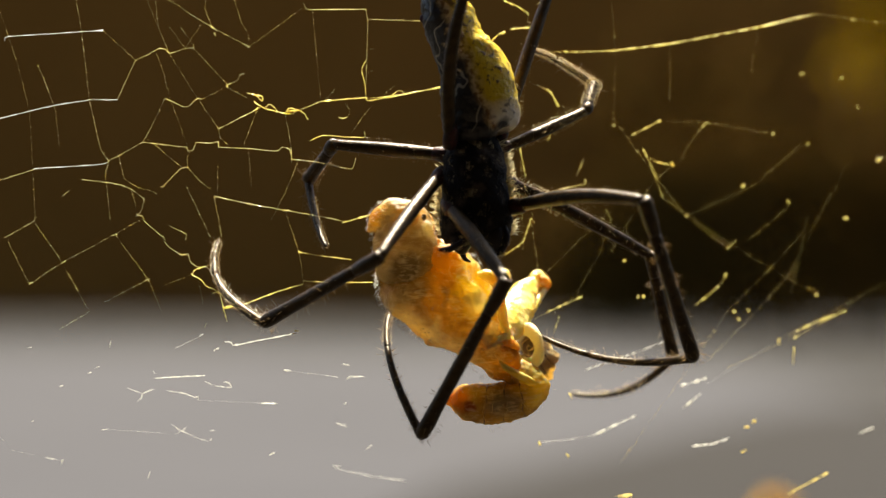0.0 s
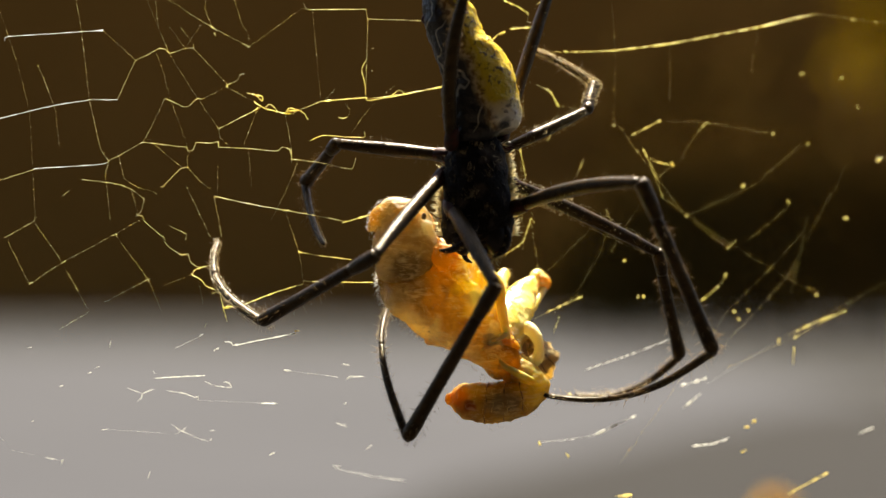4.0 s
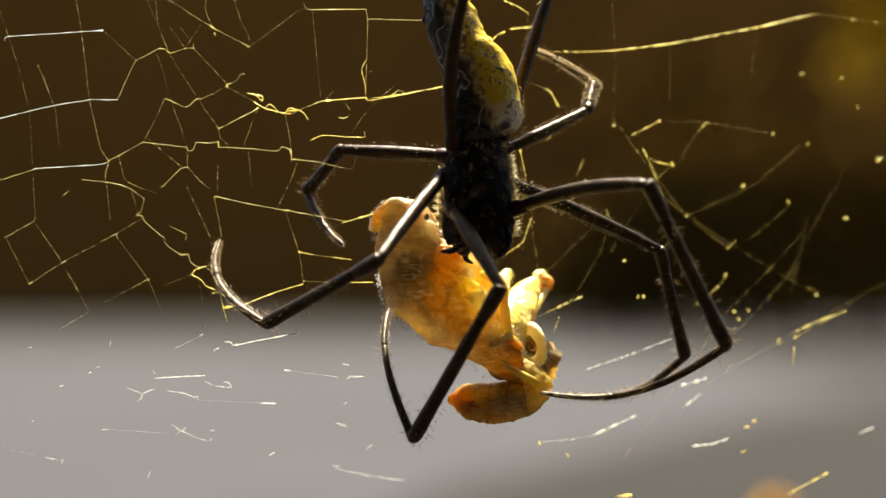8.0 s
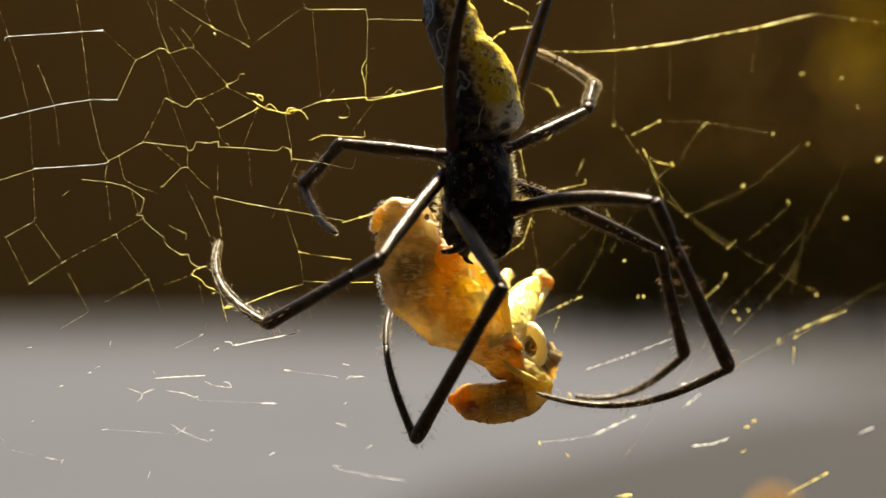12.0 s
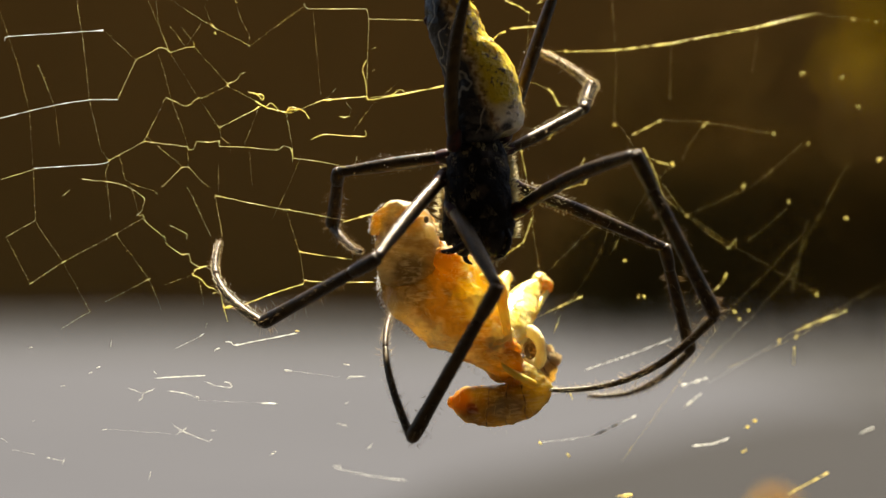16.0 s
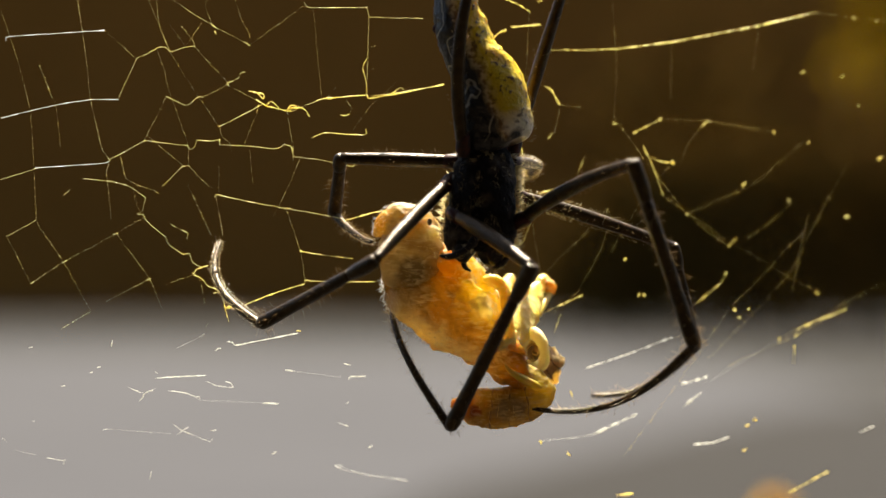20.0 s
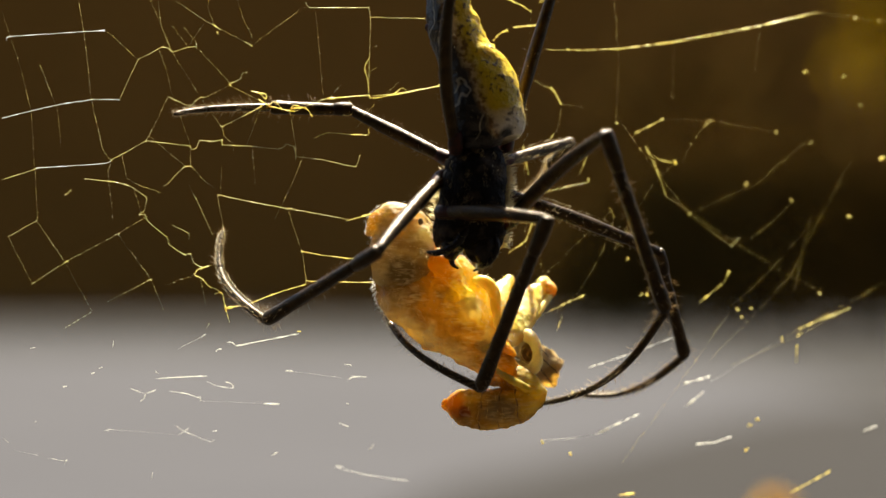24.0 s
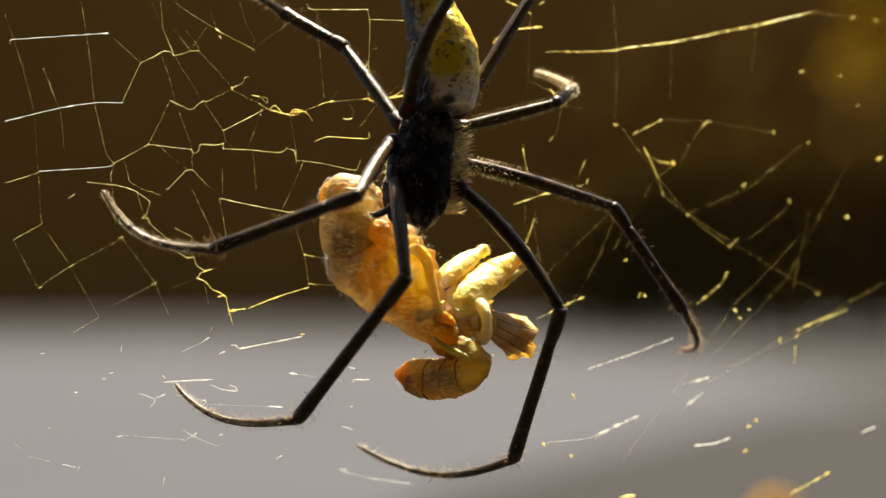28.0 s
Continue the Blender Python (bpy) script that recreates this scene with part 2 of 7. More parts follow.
def bank():
    bm = bmesh.new()
    nx, nz = 90, 14
    grid = []
    for i in range(nx + 1):
        top = 14.5 + 5 * noise.noise(Vector((i * 0.5, 3, 0))) + 3 * noise.noise(Vector((i * 1.7, 9, 0)))
        grid.append([bm.verts.new((-110 + 220 * i / nx, 56 + 0.3 * (j / nz) + 0.04 * noise.noise(Vector((i * 0.4, j * 0.3, 0))), -0.3 + top * j / nz)) for j in range(nz + 1)])
    back = [bm.verts.new((-110 + 220 * i / nx, 90, -0.3)) for i in range(nx + 1)]
    for i in range(nx):
        for j in range(nz):
            bm.faces.new((grid[i][j], grid[i + 1][j], grid[i + 1][j + 1], grid[i][j + 1]))
        bm.faces.new((grid[i][nz], grid[i + 1][nz], back[i + 1], back[i]))
    return tagged(part("earth_bank", bm, M_BANK, None), "steep shaded brown earth bank beyond the paving", "bank", kind="structure")


bank()


def leaves(bm, centre, size, count, leaf, rng):
    """Loose leaves, folded along the rib, filling an uneven crown."""
    for i in range(count):
        a, b, r = rng.uniform(0, 6.283), rng.uniform(-1, 1), rng.uniform(0.35, 1) ** 0.6
        h = math.sqrt(1 - b * b)
        p = Vector(centre) + Vector((math.cos(a) * h * size[0], math.sin(a) * h * size[1], b * size[2])) * r * (0.8 + 0.4 * noise.noise(Vector((a * 2, b * 3, centre[0]))))
        m = Matrix.LocRotScale(p, Euler((rng.uniform(0, 6), rng.uniform(0, 6), rng.uniform(0, 6))), Vector((1, 1, 1)) * leaf * rng.uniform(0.6, 1.3))
        v = [bm.verts.new(m @ Vector(q)) for q in ((0, -1, 0), (0.45, 0, 0.15), (0, 1, 0), (-0.45, 0, 0.15))]
        bm.faces.new((v[0], v[1], v[2]))
        bm.faces.new((v[0], v[2], v[3]))


def plant(name, trunk, crowns, leaf, count, mat, label, category, seed):
    rng = random.Random(seed)
    thing = new(name)
    thing.location = (trunk[0], trunk[1], 0)
    tagged(thing, label, category, group="shrubs along the bank" if category == "shrub" else "")
    bm = bmesh.new()
    rows = [(0, 0, -100, trunk[3] * 1000, trunk[3] * 1000), (60, 0, trunk[2] * 500, trunk[3] * 700, trunk[3] * 700), (0, 0, trunk[2] * 1000, trunk[3] * 350, trunk[3] * 350)]
    tube(bm, rows, 10, 4, side=(1, 0, 0))
    for c in crowns:
        q = [(c[i] - (trunk[0], trunk[1], 0)[i]) * 1000 for i in range(3)]
        tube(bm, [(20, 0, trunk[2] * 600, trunk[3] * 500, trunk[3] * 500), (q[0] * 0.5, q[1] * 0.5, trunk[2] * 300 + q[2] * 0.5, trunk[3] * 350, trunk[3] * 350), (*q, trunk[3] * 120, trunk[3] * 120)], 8, 3, side=(1, 0, 0))
    part("trunk", bm, M_SOIL, thing)
    bm = bmesh.new()
    for c in crowns:
        leaves(bm, (c[0] - trunk[0], c[1] - trunk[1], c[2]), c[3:], count, leaf, rng)
    part("crown", bm, mat, thing)


# dark shrubs before the bank, shade in their colour, a sunlit yellow-green tree above
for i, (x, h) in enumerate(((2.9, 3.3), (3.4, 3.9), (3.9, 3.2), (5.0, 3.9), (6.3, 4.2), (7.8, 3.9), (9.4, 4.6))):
    plant("shrub", (x, 43, h * 0.5, 0.1), [(x - 0.5, 43, h * 0.35, 1.1, 1.0, h * 0.38), (x + 0.4, 42.6, h * 0.6, 1.05, 1.0, h * 0.4)], 0.2, 480, M_SHRUB, "dense evergreen shrub, shade put into its dark leaf colour", "shrub", 30 + i)
# Tall sparse shrubs added only to darken the bank's right side.
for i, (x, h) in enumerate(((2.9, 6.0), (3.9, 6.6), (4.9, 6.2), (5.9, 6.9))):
    plant("shrub", (x, 47, h * 0.5, 0.08), [(x - 0.4, 47, h * 0.45, 0.9, 0.8, h * 0.42), (x + 0.5, 46.6, h * 0.68, 0.8, 0.7, h * 0.32)], 0.2, 130, M_SHRUB, "tall sparse dark shrub, added to dim the bank behind it", "shrub", 60 + i)
plant("tree", (8.6, 38, 5.6, 0.16), [(7.9, 38, 5.0, 2.1, 1.5, 1.9), (9.4, 38, 5.8, 2.8, 1.8, 2.8), (6.8, 38.4, 7.0, 2.4, 1.4, 1.8)], 0.13, 1700, M_LEAF, "sunlit yellow-green tree with thin leaves", "tree", 41)
plant("dry_plant", (0.107, 0.48, 1.41, 0.0022), [(0.107, 0.48, 1.414, 0.0065, 0.0065, 0.008)], 0.0028, 220, M_OCHRE, "tall thin dry plant with a small ochre tip", "plant", 43)


def box(name, lo, hi, mat, label):
    bm = bmesh.new()
    bmesh.ops.create_cube(bm, size=1)
    for v in bm.verts:
        v.co = Vector([lo[i] + (v.co[i] + 0.5) * (hi[i] - lo[i]) for i in range(3)])
    return tagged(part(name, bm, mat, None, smooth=False), label, "wall", kind="structure")


# unseen wall and eave, added to keep sky light and reflections off the web
box("unseen_wall", (-6, -1.8, 0), (6, -1.6, 3.2), M_WALL, "plain dark wall facing the web, added unseen to block light")
box("unseen_eave", (-6, -1.6, 3.2), (6, -0.45, 3.3), M_WALL, "plain dark eave above the web, added unseen to block sky light")

# ---- spider ----
PIVOT = mm(4.42, -4, 10.8)
spider = new("spider")
spider.location = PIVOT
tagged(spider, "large black orb-weaver spider with yellow abdomen, feeding head-down", "spider")


def local(x, y, z):
    """Millimetres about the web's middle, seen from the spider's own centre."""
    return Vector((x - 4.42, y + 4, z - 10.8))


def loc_rows(rows):
    return [(*local(*r[:3]), *r[3:]) for r in rows]


def build_body():
    bm = bmesh.new()
    tube(bm, loc_rows([(4.0, -3.0, 15.0, 0.8, 0.8), (4.1, -4, 14.2, 2.9, 2.0), (4.1, -4.4, 12.2, 3.9, 2.9), (4.1, -4.6, 9.4, 4.2, 3.3), (4.2, -4.6, 6.4, 4.5, 3.4), (4.3, -4.4, 3.8, 4.8, 3.1), (4.6, -4.3, 2.4, 4.75, 2.6), (4.8, -4.2, 1.6, 3.7, 2.0), (4.6, -4, 1.4, 0.8, 0.6)]), 30, 6, 0.3, 0.9)
    ceph = part("cephalothorax", bm, M_BODY, spider, "black hairy carapace with grey down")
    rng = random.Random(4)
    bm = bmesh.new()
    for i in range(350):
        z = rng.uniform(2.0, 14.5)
        half = float(np.interp(z, [1, 4, 6.4, 9.4, 12.2, 14.5], [4.2, 4.75, 4.4, 4.1, 3.8, 2.6]))
        a = rng.choice((0, math.pi)) + rng.gauss(0, 0.45)
        p = local(4.2 + math.cos(a) * half, -3.7 + math.sin(a) * 2.6, z)
        d = Vector((math.cos(a), math.sin(a) + rng.uniform(-0.5, 0.5), rng.uniform(-1.1, 0.3))).normalized()
        cone(bm, p - d * 0.2, p + d * rng.uniform(0.4, 1.25), 0.045)
    part("hair", bm, M_HAIR, ceph, "fine pale hairs edging the carapace")
    bm = bmesh.new()
    for i in range(620):
        z = rng.uniform(1.8, 13.8)
        if noise.noise(Vector((1.0, z * 0.9, 7.0))) < -0.25:
            continue
        half = float(np.interp(z, [1, 4, 6.4, 9.4, 12.2, 14.5], [4.3, 4.8, 4.5, 4.2, 3.9, 2.6]))
        side = 1 if i % 4 else -1
        p = local(4.2 + side * half, -2.6 + rng.uniform(-1.4, 2.4), z)
        d = Vector((side, rng.uniform(-0.4, 0.6), rng.uniform(-0.2, 1.0))).normalized()
        cone(bm, p - d * 0.1, p + d * rng.uniform(0.6, 1.7), 0.13)
    part("fringe", bm, M_FRINGE, ceph, "coarse cream fringe along the carapace, sunlight put into its colour")
    bm = bmesh.new()
    for i in range(1500):
        z = rng.uniform(4.5, 14.2)
        f = rng.uniform(-0.85, 0.85)
        if noise.noise(Vector((f * 3.1, z * 0.45, 2.0))) < 0.02:
            continue
        half = float(np.interp(z, [1, 4, 6.4, 9.4, 12.2, 14.5], [4.6, 4.7, 4.4, 4.1, 3.8, 2.6]))
        deep = float(np.interp(z, [1, 4, 6.4, 9.4, 12.2, 14.5], [2.4, 3.1, 3.4, 3.3, 2.9, 1.9]))
        p = local(4.1 + f * half, -4.5 - math.sqrt(1 - f * f) * deep, z)
        d = Vector((rng.uniform(-0.6, 0.6), -0.6, -1.0)).normalized()
        cone(bm, p, p + d * rng.uniform(0.3, 0.6), 0.03)
    part("down", bm, M_HAIR, ceph, "thin grey down in patches on the carapace")
    for s in (-1, 1):
        bm = bmesh.new()
        x = 4.6 + s * 1.9
        tube(bm, loc_rows([(x, -4.5, 3.4, 1.6, 1.5), (x + s * 0.2, -4.9, 1.9, 1.8, 1.8), (x + s * 0.25, -5.0, 0.4, 1.4, 1.5), (x, -4.6, -0.5, 0.5, 0.6)]), 18, 5)
        ch = part("chelicera", bm, M_FANG, spider, "glossy black jaw")
        bm = bmesh.new()
        tube(bm, loc_rows([(x + s * 0.2, -4.8, -0.2, 0.45, 0.45), (x - s * 0.1, -4.7, -1.2, 0.33, 0.33), (x - s * 0.9, -4.3, -1.7, 0.12, 0.12)]), 10, 5)
        part("fang", bm, M_FANG, ch)
        bm = bmesh.new()
        if s < 0:
            rows = [(4.2, -7.0, 3.6, 0.5, 0.5), (3.6, -7.4, 2.4, 0.55, 0.55), (2.9, -7.6, 1.2, 0.5, 0.5), (1.6, -7.6, 0.3, 0.45, 0.45), (0.4, -7.2, -0.1, 0.38, 0.38), (-0.6, -6.8, -0.1, 0.15, 0.15)]
        else:
            rows = [(7.9, -5.6, 3.0, 0.4, 0.4), (8.3, -6.0, 1.8, 0.45, 0.45), (8.1, -6.1, 0.7, 0.45, 0.45), (7.6, -6.0, -0.2, 0.4, 0.4), (7.0, -5.8, -0.8, 0.3, 0.3), (6.5, -5.7, -1.2, 0.1, 0.1)]
        tube(bm, loc_rows(rows), 12, 5)
        palp = part("palp", bm, M_FANG, spider, "short curled black feeler")
        bm = bmesh.new()
        for i in range(150):
            r = rows[rng.randrange(1, len(rows))]
            p = local(*r[:3])
            d = Vector((rng.uniform(-1, 1), rng.uniform(-1, 1), rng.uniform(-1, 0.6))).normalized()
            p += Vector((rng.uniform(-0.3, 0.3), 0, rng.uniform(-0.5, 0.5)))
            cone(bm, p + d * 0.25, p + d * rng.uniform(0.6, 1.1), 0.032)
        part("hair", bm, M_FRINGE, palp, "stiff pale bristles")
    bm = bmesh.new()
    tube(bm, loc_rows([(4.3, -3.6, 14.0, 1.0, 1.0), (4.6, -3.4, 15.2, 0.9, 0.9)]), 12, 3)
    part("waist", bm, M_BODY, spider)


def abdomen_material():
    m = material("abdomen_skin", (0.4, 0.28, 0.02), 0.36, bump=0.45, bump_scale=1300, spec=0.55, sss=0.3, sss_radius=(0.002,))
    nt = m.node_tree
    b = nt.nodes["Principled BSDF"]
    tc = nt.nodes.new("ShaderNodeTexCoord")
    sep = nt.nodes.new("ShaderNodeSeparateXYZ")
    nt.links.new(tc.outputs["Object"], sep.inputs[0])
    n = nt.nodes.new("ShaderNodeTexNoise")
    n.inputs["Scale"].default_value, n.inputs["Detail"].default_value = 350, 4
    nt.links.new(tc.outputs["Object"], n.inputs["Vector"])

    def math_node(op, a, b2):
        q = nt.nodes.new("ShaderNodeMath")
        q.operation = op
        for s, v in ((0, a), (1, b2)):
            if isinstance(v, (int, float)):
                q.inputs[s].default_value = v
            else:
                nt.links.new(v, q.inputs[s])
        return q.outputs[0]

    def mix(fac, a, b2):
        q = nt.nodes.new("ShaderNodeMix")
        q.data_type = "RGBA"
        nt.links.new(fac, q.inputs[0])
        for s, v in ((6, a), (7, b2)):
            if isinstance(v, tuple):
                q.inputs[s].default_value = (*v, 1)
            else:
                nt.links.new(v, q.inputs[s])
        return q.outputs[2]

    def step(v, lo, hi):
        q = nt.nodes.new("ShaderNodeMapRange")
        q.inputs[1].default_value, q.inputs[2].default_value = lo, hi
        nt.links.new(v, q.inputs[0])
        return q.outputs[0]

    # yellow flank, white band low down, black field with pale scribbles on the other flank
    white = step(math_node("ADD", sep.outputs["Z"], math_node("MULTIPLY", n.outputs["Fac"], 0.004)), 0.011, 0.0085)
    spots = nt.nodes.new("ShaderNodeTexNoise")
    spots.inputs["Scale"].default_value, spots.inputs["Detail"].default_value = 1300, 3
    nt.links.new(tc.outputs["Object"], spots.inputs["Vector"])
    yellow = mix(step(spots.outputs["Fac"], 0.56, 0.64), (0.66, 0.47, 0.005), (0.14, 0.085, 0.006))
    pale = mix(step(spots.outputs["Fac"], 0.58, 0.66), (0.72, 0.68, 0.55), (0.22, 0.18, 0.12))
    flank = mix(white, yellow, pale)
    vor = nt.nodes.new("ShaderNodeTexWave")
    vor.inputs["Scale"].default_value, vor.inputs["Distortion"].default_value, vor.inputs["Detail"].default_value = 120, 14, 3
    nt.links.new(tc.outputs["Object"], vor.inputs["Vector"])
    dark = mix(step(vor.outputs["Fac"], 0.965, 0.992), (0.012, 0.009, 0.006), (0.3, 0.27, 0.2))
    edge = math_node("ADD", sep.outputs["X"], math_node("ADD", math_node("MULTIPLY", sep.outputs["Z"], 0.4), math_node("MULTIPLY", n.outputs["Fac"], 0.003)))
    rimmed = mix(step(spots.outputs["Fac"], 0.44, 0.56), (0.55, 0.42, 0.2), (0.2, 0.1, 0.02))
    skin = mix(step(edge, 0.0046, 0.0056), dark, mix(step(edge, 0.0056, 0.007), rimmed, flank))
    low = step(math_node("ADD", sep.outputs["Z"], math_node("MULTIPLY", n.outputs["Fac"], 0.002)), 0.0060, 0.0053)
    mark = nt.nodes.new("ShaderNodeVectorMath")
    mark.operation = "DISTANCE"
    mark.inputs[1].default_value = (0.0042, -0.0035, 0.0047)
    nt.links.new(tc.outputs["Object"], mark.inputs[0])
    black = step(math_node("ADD", mark.outputs["Value"], math_node("MULTIPLY", n.outputs["Fac"], 0.001)), 0.0026, 0.0021)
    nt.links.new(mix(black, mix(low, skin, (0.012, 0.01, 0.009)), (0.008, 0.006, 0.005)), b.inputs["Base Color"])
    return m


def build_abdomen():
    bm = bmesh.new()
    tube(bm, loc_rows([(5.8, -4.0, 13.9, 1.0, 0.9), (5.3, -4.0, 14.7, 4.0, 3.0), (5.0, -3.7, 16.4, 5.15, 3.7), (4.9, -3.6, 19.0, 5.1, 4.0), (4.6, -3.6, 21.0, 5.0, 4.0), (3.8, -3.6, 23.8, 4.5, 3.8), (2.0, -3.6, 27.0, 3.6, 3.4), (0.7, -3.6, 30.4, 3.45, 3.4), (0.2, -3.6, 33.2, 2.9, 3.0), (0.1, -3.6, 37.5, 2.5, 2.6), (0.1, -3.6, 41.5, 1.6, 1.6), (0.1, -3.6, 43.0, 0.3, 0.3)]), 32, 6, 0.35, 0.6)
    ab = part("abdomen", bm, abdomen_material(), spider, "long abdomen, yellow, white and black, pale scribbles")
    rng = random.Random(8)
    bm = bmesh.new()
    for i in range(420):
        z = rng.uniform(15.5, 33)
        a = rng.uniform(0, 2 * math.pi)
        cx = float(np.interp(z, [15, 19, 21, 24, 27, 30, 33], [5.6, 5.3, 5.0, 4.1, 2.4, 0.9, 0.3]))
        h = float(np.interp(z, [15, 16.4, 19, 21, 24, 27, 30, 33], [4.2, 5.1, 5.1, 5.0, 4.5, 3.6, 3.4, 2.9]))
        p = local(cx + math.cos(a) * h * 0.98, -3.6 + math.sin(a) * h * 0.77, z)
        d = Vector((math.cos(a), math.sin(a), rng.uniform(-0.8, 0.3))).normalized()
        cone(bm, p, p + d * rng.uniform(0.25, 0.6), 0.018)
    part("hair", bm, M_HAIR, ab)
    bm = bmesh.new()
    tube(bm, loc_rows([(-1.6, -3.6, 30.2, 0.9, 0.9), (-2.5, -3.6, 30.3, 0.7, 0.7), (-3.0, -3.6, 30.4, 0.3, 0.3)]), 12, 4, 0.1, 3)
    part("spinneret", bm, M_COXA, ab, "reddish knob where the thread leaves")
    return ab


build_body()
abdomen = build_abdomen()

# segment lengths (femur, knee and shin, foot) and half-widths in millimetres
LEGS = {
    "left_third": (0.07, -3, 12.41, 15.38, 10.72, 15, 0.85, 0.05, 0, (-0.1, 0, 1)),
    "left_second": (-0.44, -4, 9.56, 19.5, 21.38, 18, 0.85, 0.15, 0.3, (-1, 0, -0.3)),
    "left_first": (0.96, -6, 5.38, 17.7, 25.35, 21.52, 0.9, 0.12, 0.6, (0, -1, 0.3)),
    "right_first": (9.46, -5, 5.54, 21.6, 25.5, 25.95, 0.88, 0.15, 1, (0.3, 0, 1)),
    "right_second": (8.5, -2, 8.87, 22.95, 17.1, 16.05, 0.82, 0.16, 0.3, (1, 0, 0.4)),
    "right_third": (7.75, -2, 13.2, 13.35, 5.62, 9.38, 0.72, 0.05, 0.2, (1, 0, 0.2)),
    "left_fourth": (0.95, -7, 14.32, 22.35, 22.5, 22.5, 0.8, 0.1, -1.2, (1, 0, 0)),
    "right_fourth": (7.65, 0, 15.07, 25.88, 22.5, 22.5, 0.8, 0.1, 0, (1, 0, 0)),
}


def spines(bm, line, width, count, length, rng, lean=0.5):
    n = len(line)
    for i in range(count):
        f = rng.uniform(0.04, 0.98) * (n - 1)
        k = min(int(f), n - 2)
        c = Vector(line[k][:3]).lerp(Vector(line[k + 1][:3]), f - k)
        d = (Vector(line[k + 1][:3]) - Vector(line[k][:3])).normalized()
        o = d.orthogonal()
        o.rotate(Matrix.Rotation(rng.uniform(0, 6.283), 3, d))
        w = line[k][3]
        cone(bm, c + o * w * 0.9, c + o * (w + length * rng.uniform(0.6, 1.1)) + d * lean * length, width)


def build_leg(name, spec, seed):
    """Coxa, femur, knee, shin and the bowed two-part foot; each lies along its own +z, the foot bows towards +x."""
    rng = random.Random(seed)
    fe, ti, me, w, bow, fbow = spec[3:9]
    w *= 1.08
    made = {}
    bm = bmesh.new()
    tube(bm, [(0, 0, -1.3, 0.95 * w, 0.95 * w), (0, 0, -0.2, 1.15 * w, 1.15 * w), (0, 0, 1.0, 1.05 * w, 1.05 * w), (0, 0, 1.7, 0.8 * w, 0.8 * w)], 14, 4, side=(1, 0, 0))
    made["coxa"] = part("coxa", bm, M_COXA, spider, "dark red-brown leg base")
    bm = bmesh.new()
    rows = []
    for i in range(11):
        f = i / 10
        r = w * (0.86 + 0.2 * math.sin(math.pi * min(1, f * 1.1)) - 0.1 * f)
        rows.append((fbow * 4 * f * (1 - f), 0, fe * f, r, r))
    line = tube(bm, rows, 16, 2, 0.04, 1.3, seed, side=(0, 1, 0))
    made["femur"] = part("femur", bm, M_LEG, spider)
    bm = bmesh.new()
    spines(bm, line, 0.026, 34, 0.34, rng)
    part("spine", bm, M_SPINE, made["femur"], "short dark bristles")
    bm = bmesh.new()
    if name == "right_second":
        spines(bm, [r for r in line if r[2] < 0.42 * fe], 0.035, 300, 0.2, rng, 0.6)
    if name in ("right_second", "right_third"):
        spines(bm, line, 0.013, 420, 0.14, rng, 0.8)
    spines(bm, line, 0.012, 60, 0.14, rng, 0.8)
    part("down", bm, M_HAIR, made["femur"], "fine pale down that catches the sun")
    knee = 0.2 * ti
    bm = bmesh.new()
    tube(bm, [(0, 0, -0.45, 0.6 * w, 0.6 * w), (0.05, 0, 0.1, 1.0 * w, 1.0 * w), (0.1, 0, knee * 0.6, 1.02 * w, 1.0 * w), (0.02, 0, knee, 0.85 * w, 0.85 * w)], 14, 5, side=(0, 1, 0))
    made["patella"] = part("patella", bm, M_LEG, spider)
    bm = bmesh.new()
    line = tube(bm, [(0, 0, knee, 0.82 * w, 0.82 * w), (0, 0, knee + 0.25 * (ti - knee), 0.92 * w, 0.9 * w), (0, 0, knee + 0.7 * (ti - knee), 0.93 * w, 0.93 * w), (0, 0, ti * 0.96, 1.05 * w, 1.02 * w), (0, 0, ti + 0.25, 0.55 * w, 0.55 * w)], 16, 5, 0.05, 1.2, seed, side=(0, 1, 0))
    made["tibia"] = part("tibia", bm, M_LEG, spider)
    bm = bmesh.new()
    spines(bm, line, 0.034, int(2.2 * ti), 0.72, rng)
    spines(bm, line, 0.02, int(3.5 * ti), 0.35, rng)
    part("spine", bm, M_SPINE, made["tibia"], "dark bristles along the shin")
    if name == "right_third":
        bm = bmesh.new()
        spines(bm, line, 0.018, 700, 0.13, rng, 0.9)
        part("down", bm, M_HAIR, made["tibia"], "dense pale down that catches the sun")
    rows = []
    for i in range(21):
        f = i / 20
        g = f ** 1.15
        r = w * (0.62 - 0.3 * f) if f < 0.98 else w * 0.16
        rows.append((bow * me * 4 * g * (1 - g), 0, me * f, r, r))
    for nm, a, b in (("metatarsus", 0, 13), ("tarsus", 13, 20)):
        bm = bmesh.new()
        line = tube(bm, rows[a:b + 1], 12, 2, 0.02, 2, seed, side=(0, 1, 0))
        made[nm] = part(nm, bm, M_LEG, spider)
        bm = bmesh.new()
        spines(bm, line, 0.03, 44 if a == 0 else 14, 0.8, rng, 0.8)
        spines(bm, line, 0.016, 130, 0.3, rng, 1.2)
        part("spine", bm, M_SPINE, made[nm], "fine bristles along the foot")
        bm = bmesh.new()
        spines(bm, line, 0.014, 900 if name == "right_third" else 420 if name == "left_second" else 130, 0.2, rng, 1.4)
        part("down", bm, M_HAIR, made[nm], "fine pale down that catches the sun")
    return made


LEG_PARTS = {k: build_leg(k, v, i + 1) for i, (k, v) in enumerate(LEGS.items())}

# ---- prey ----
PREY_AT = mm(2.7, 0, -7.43)
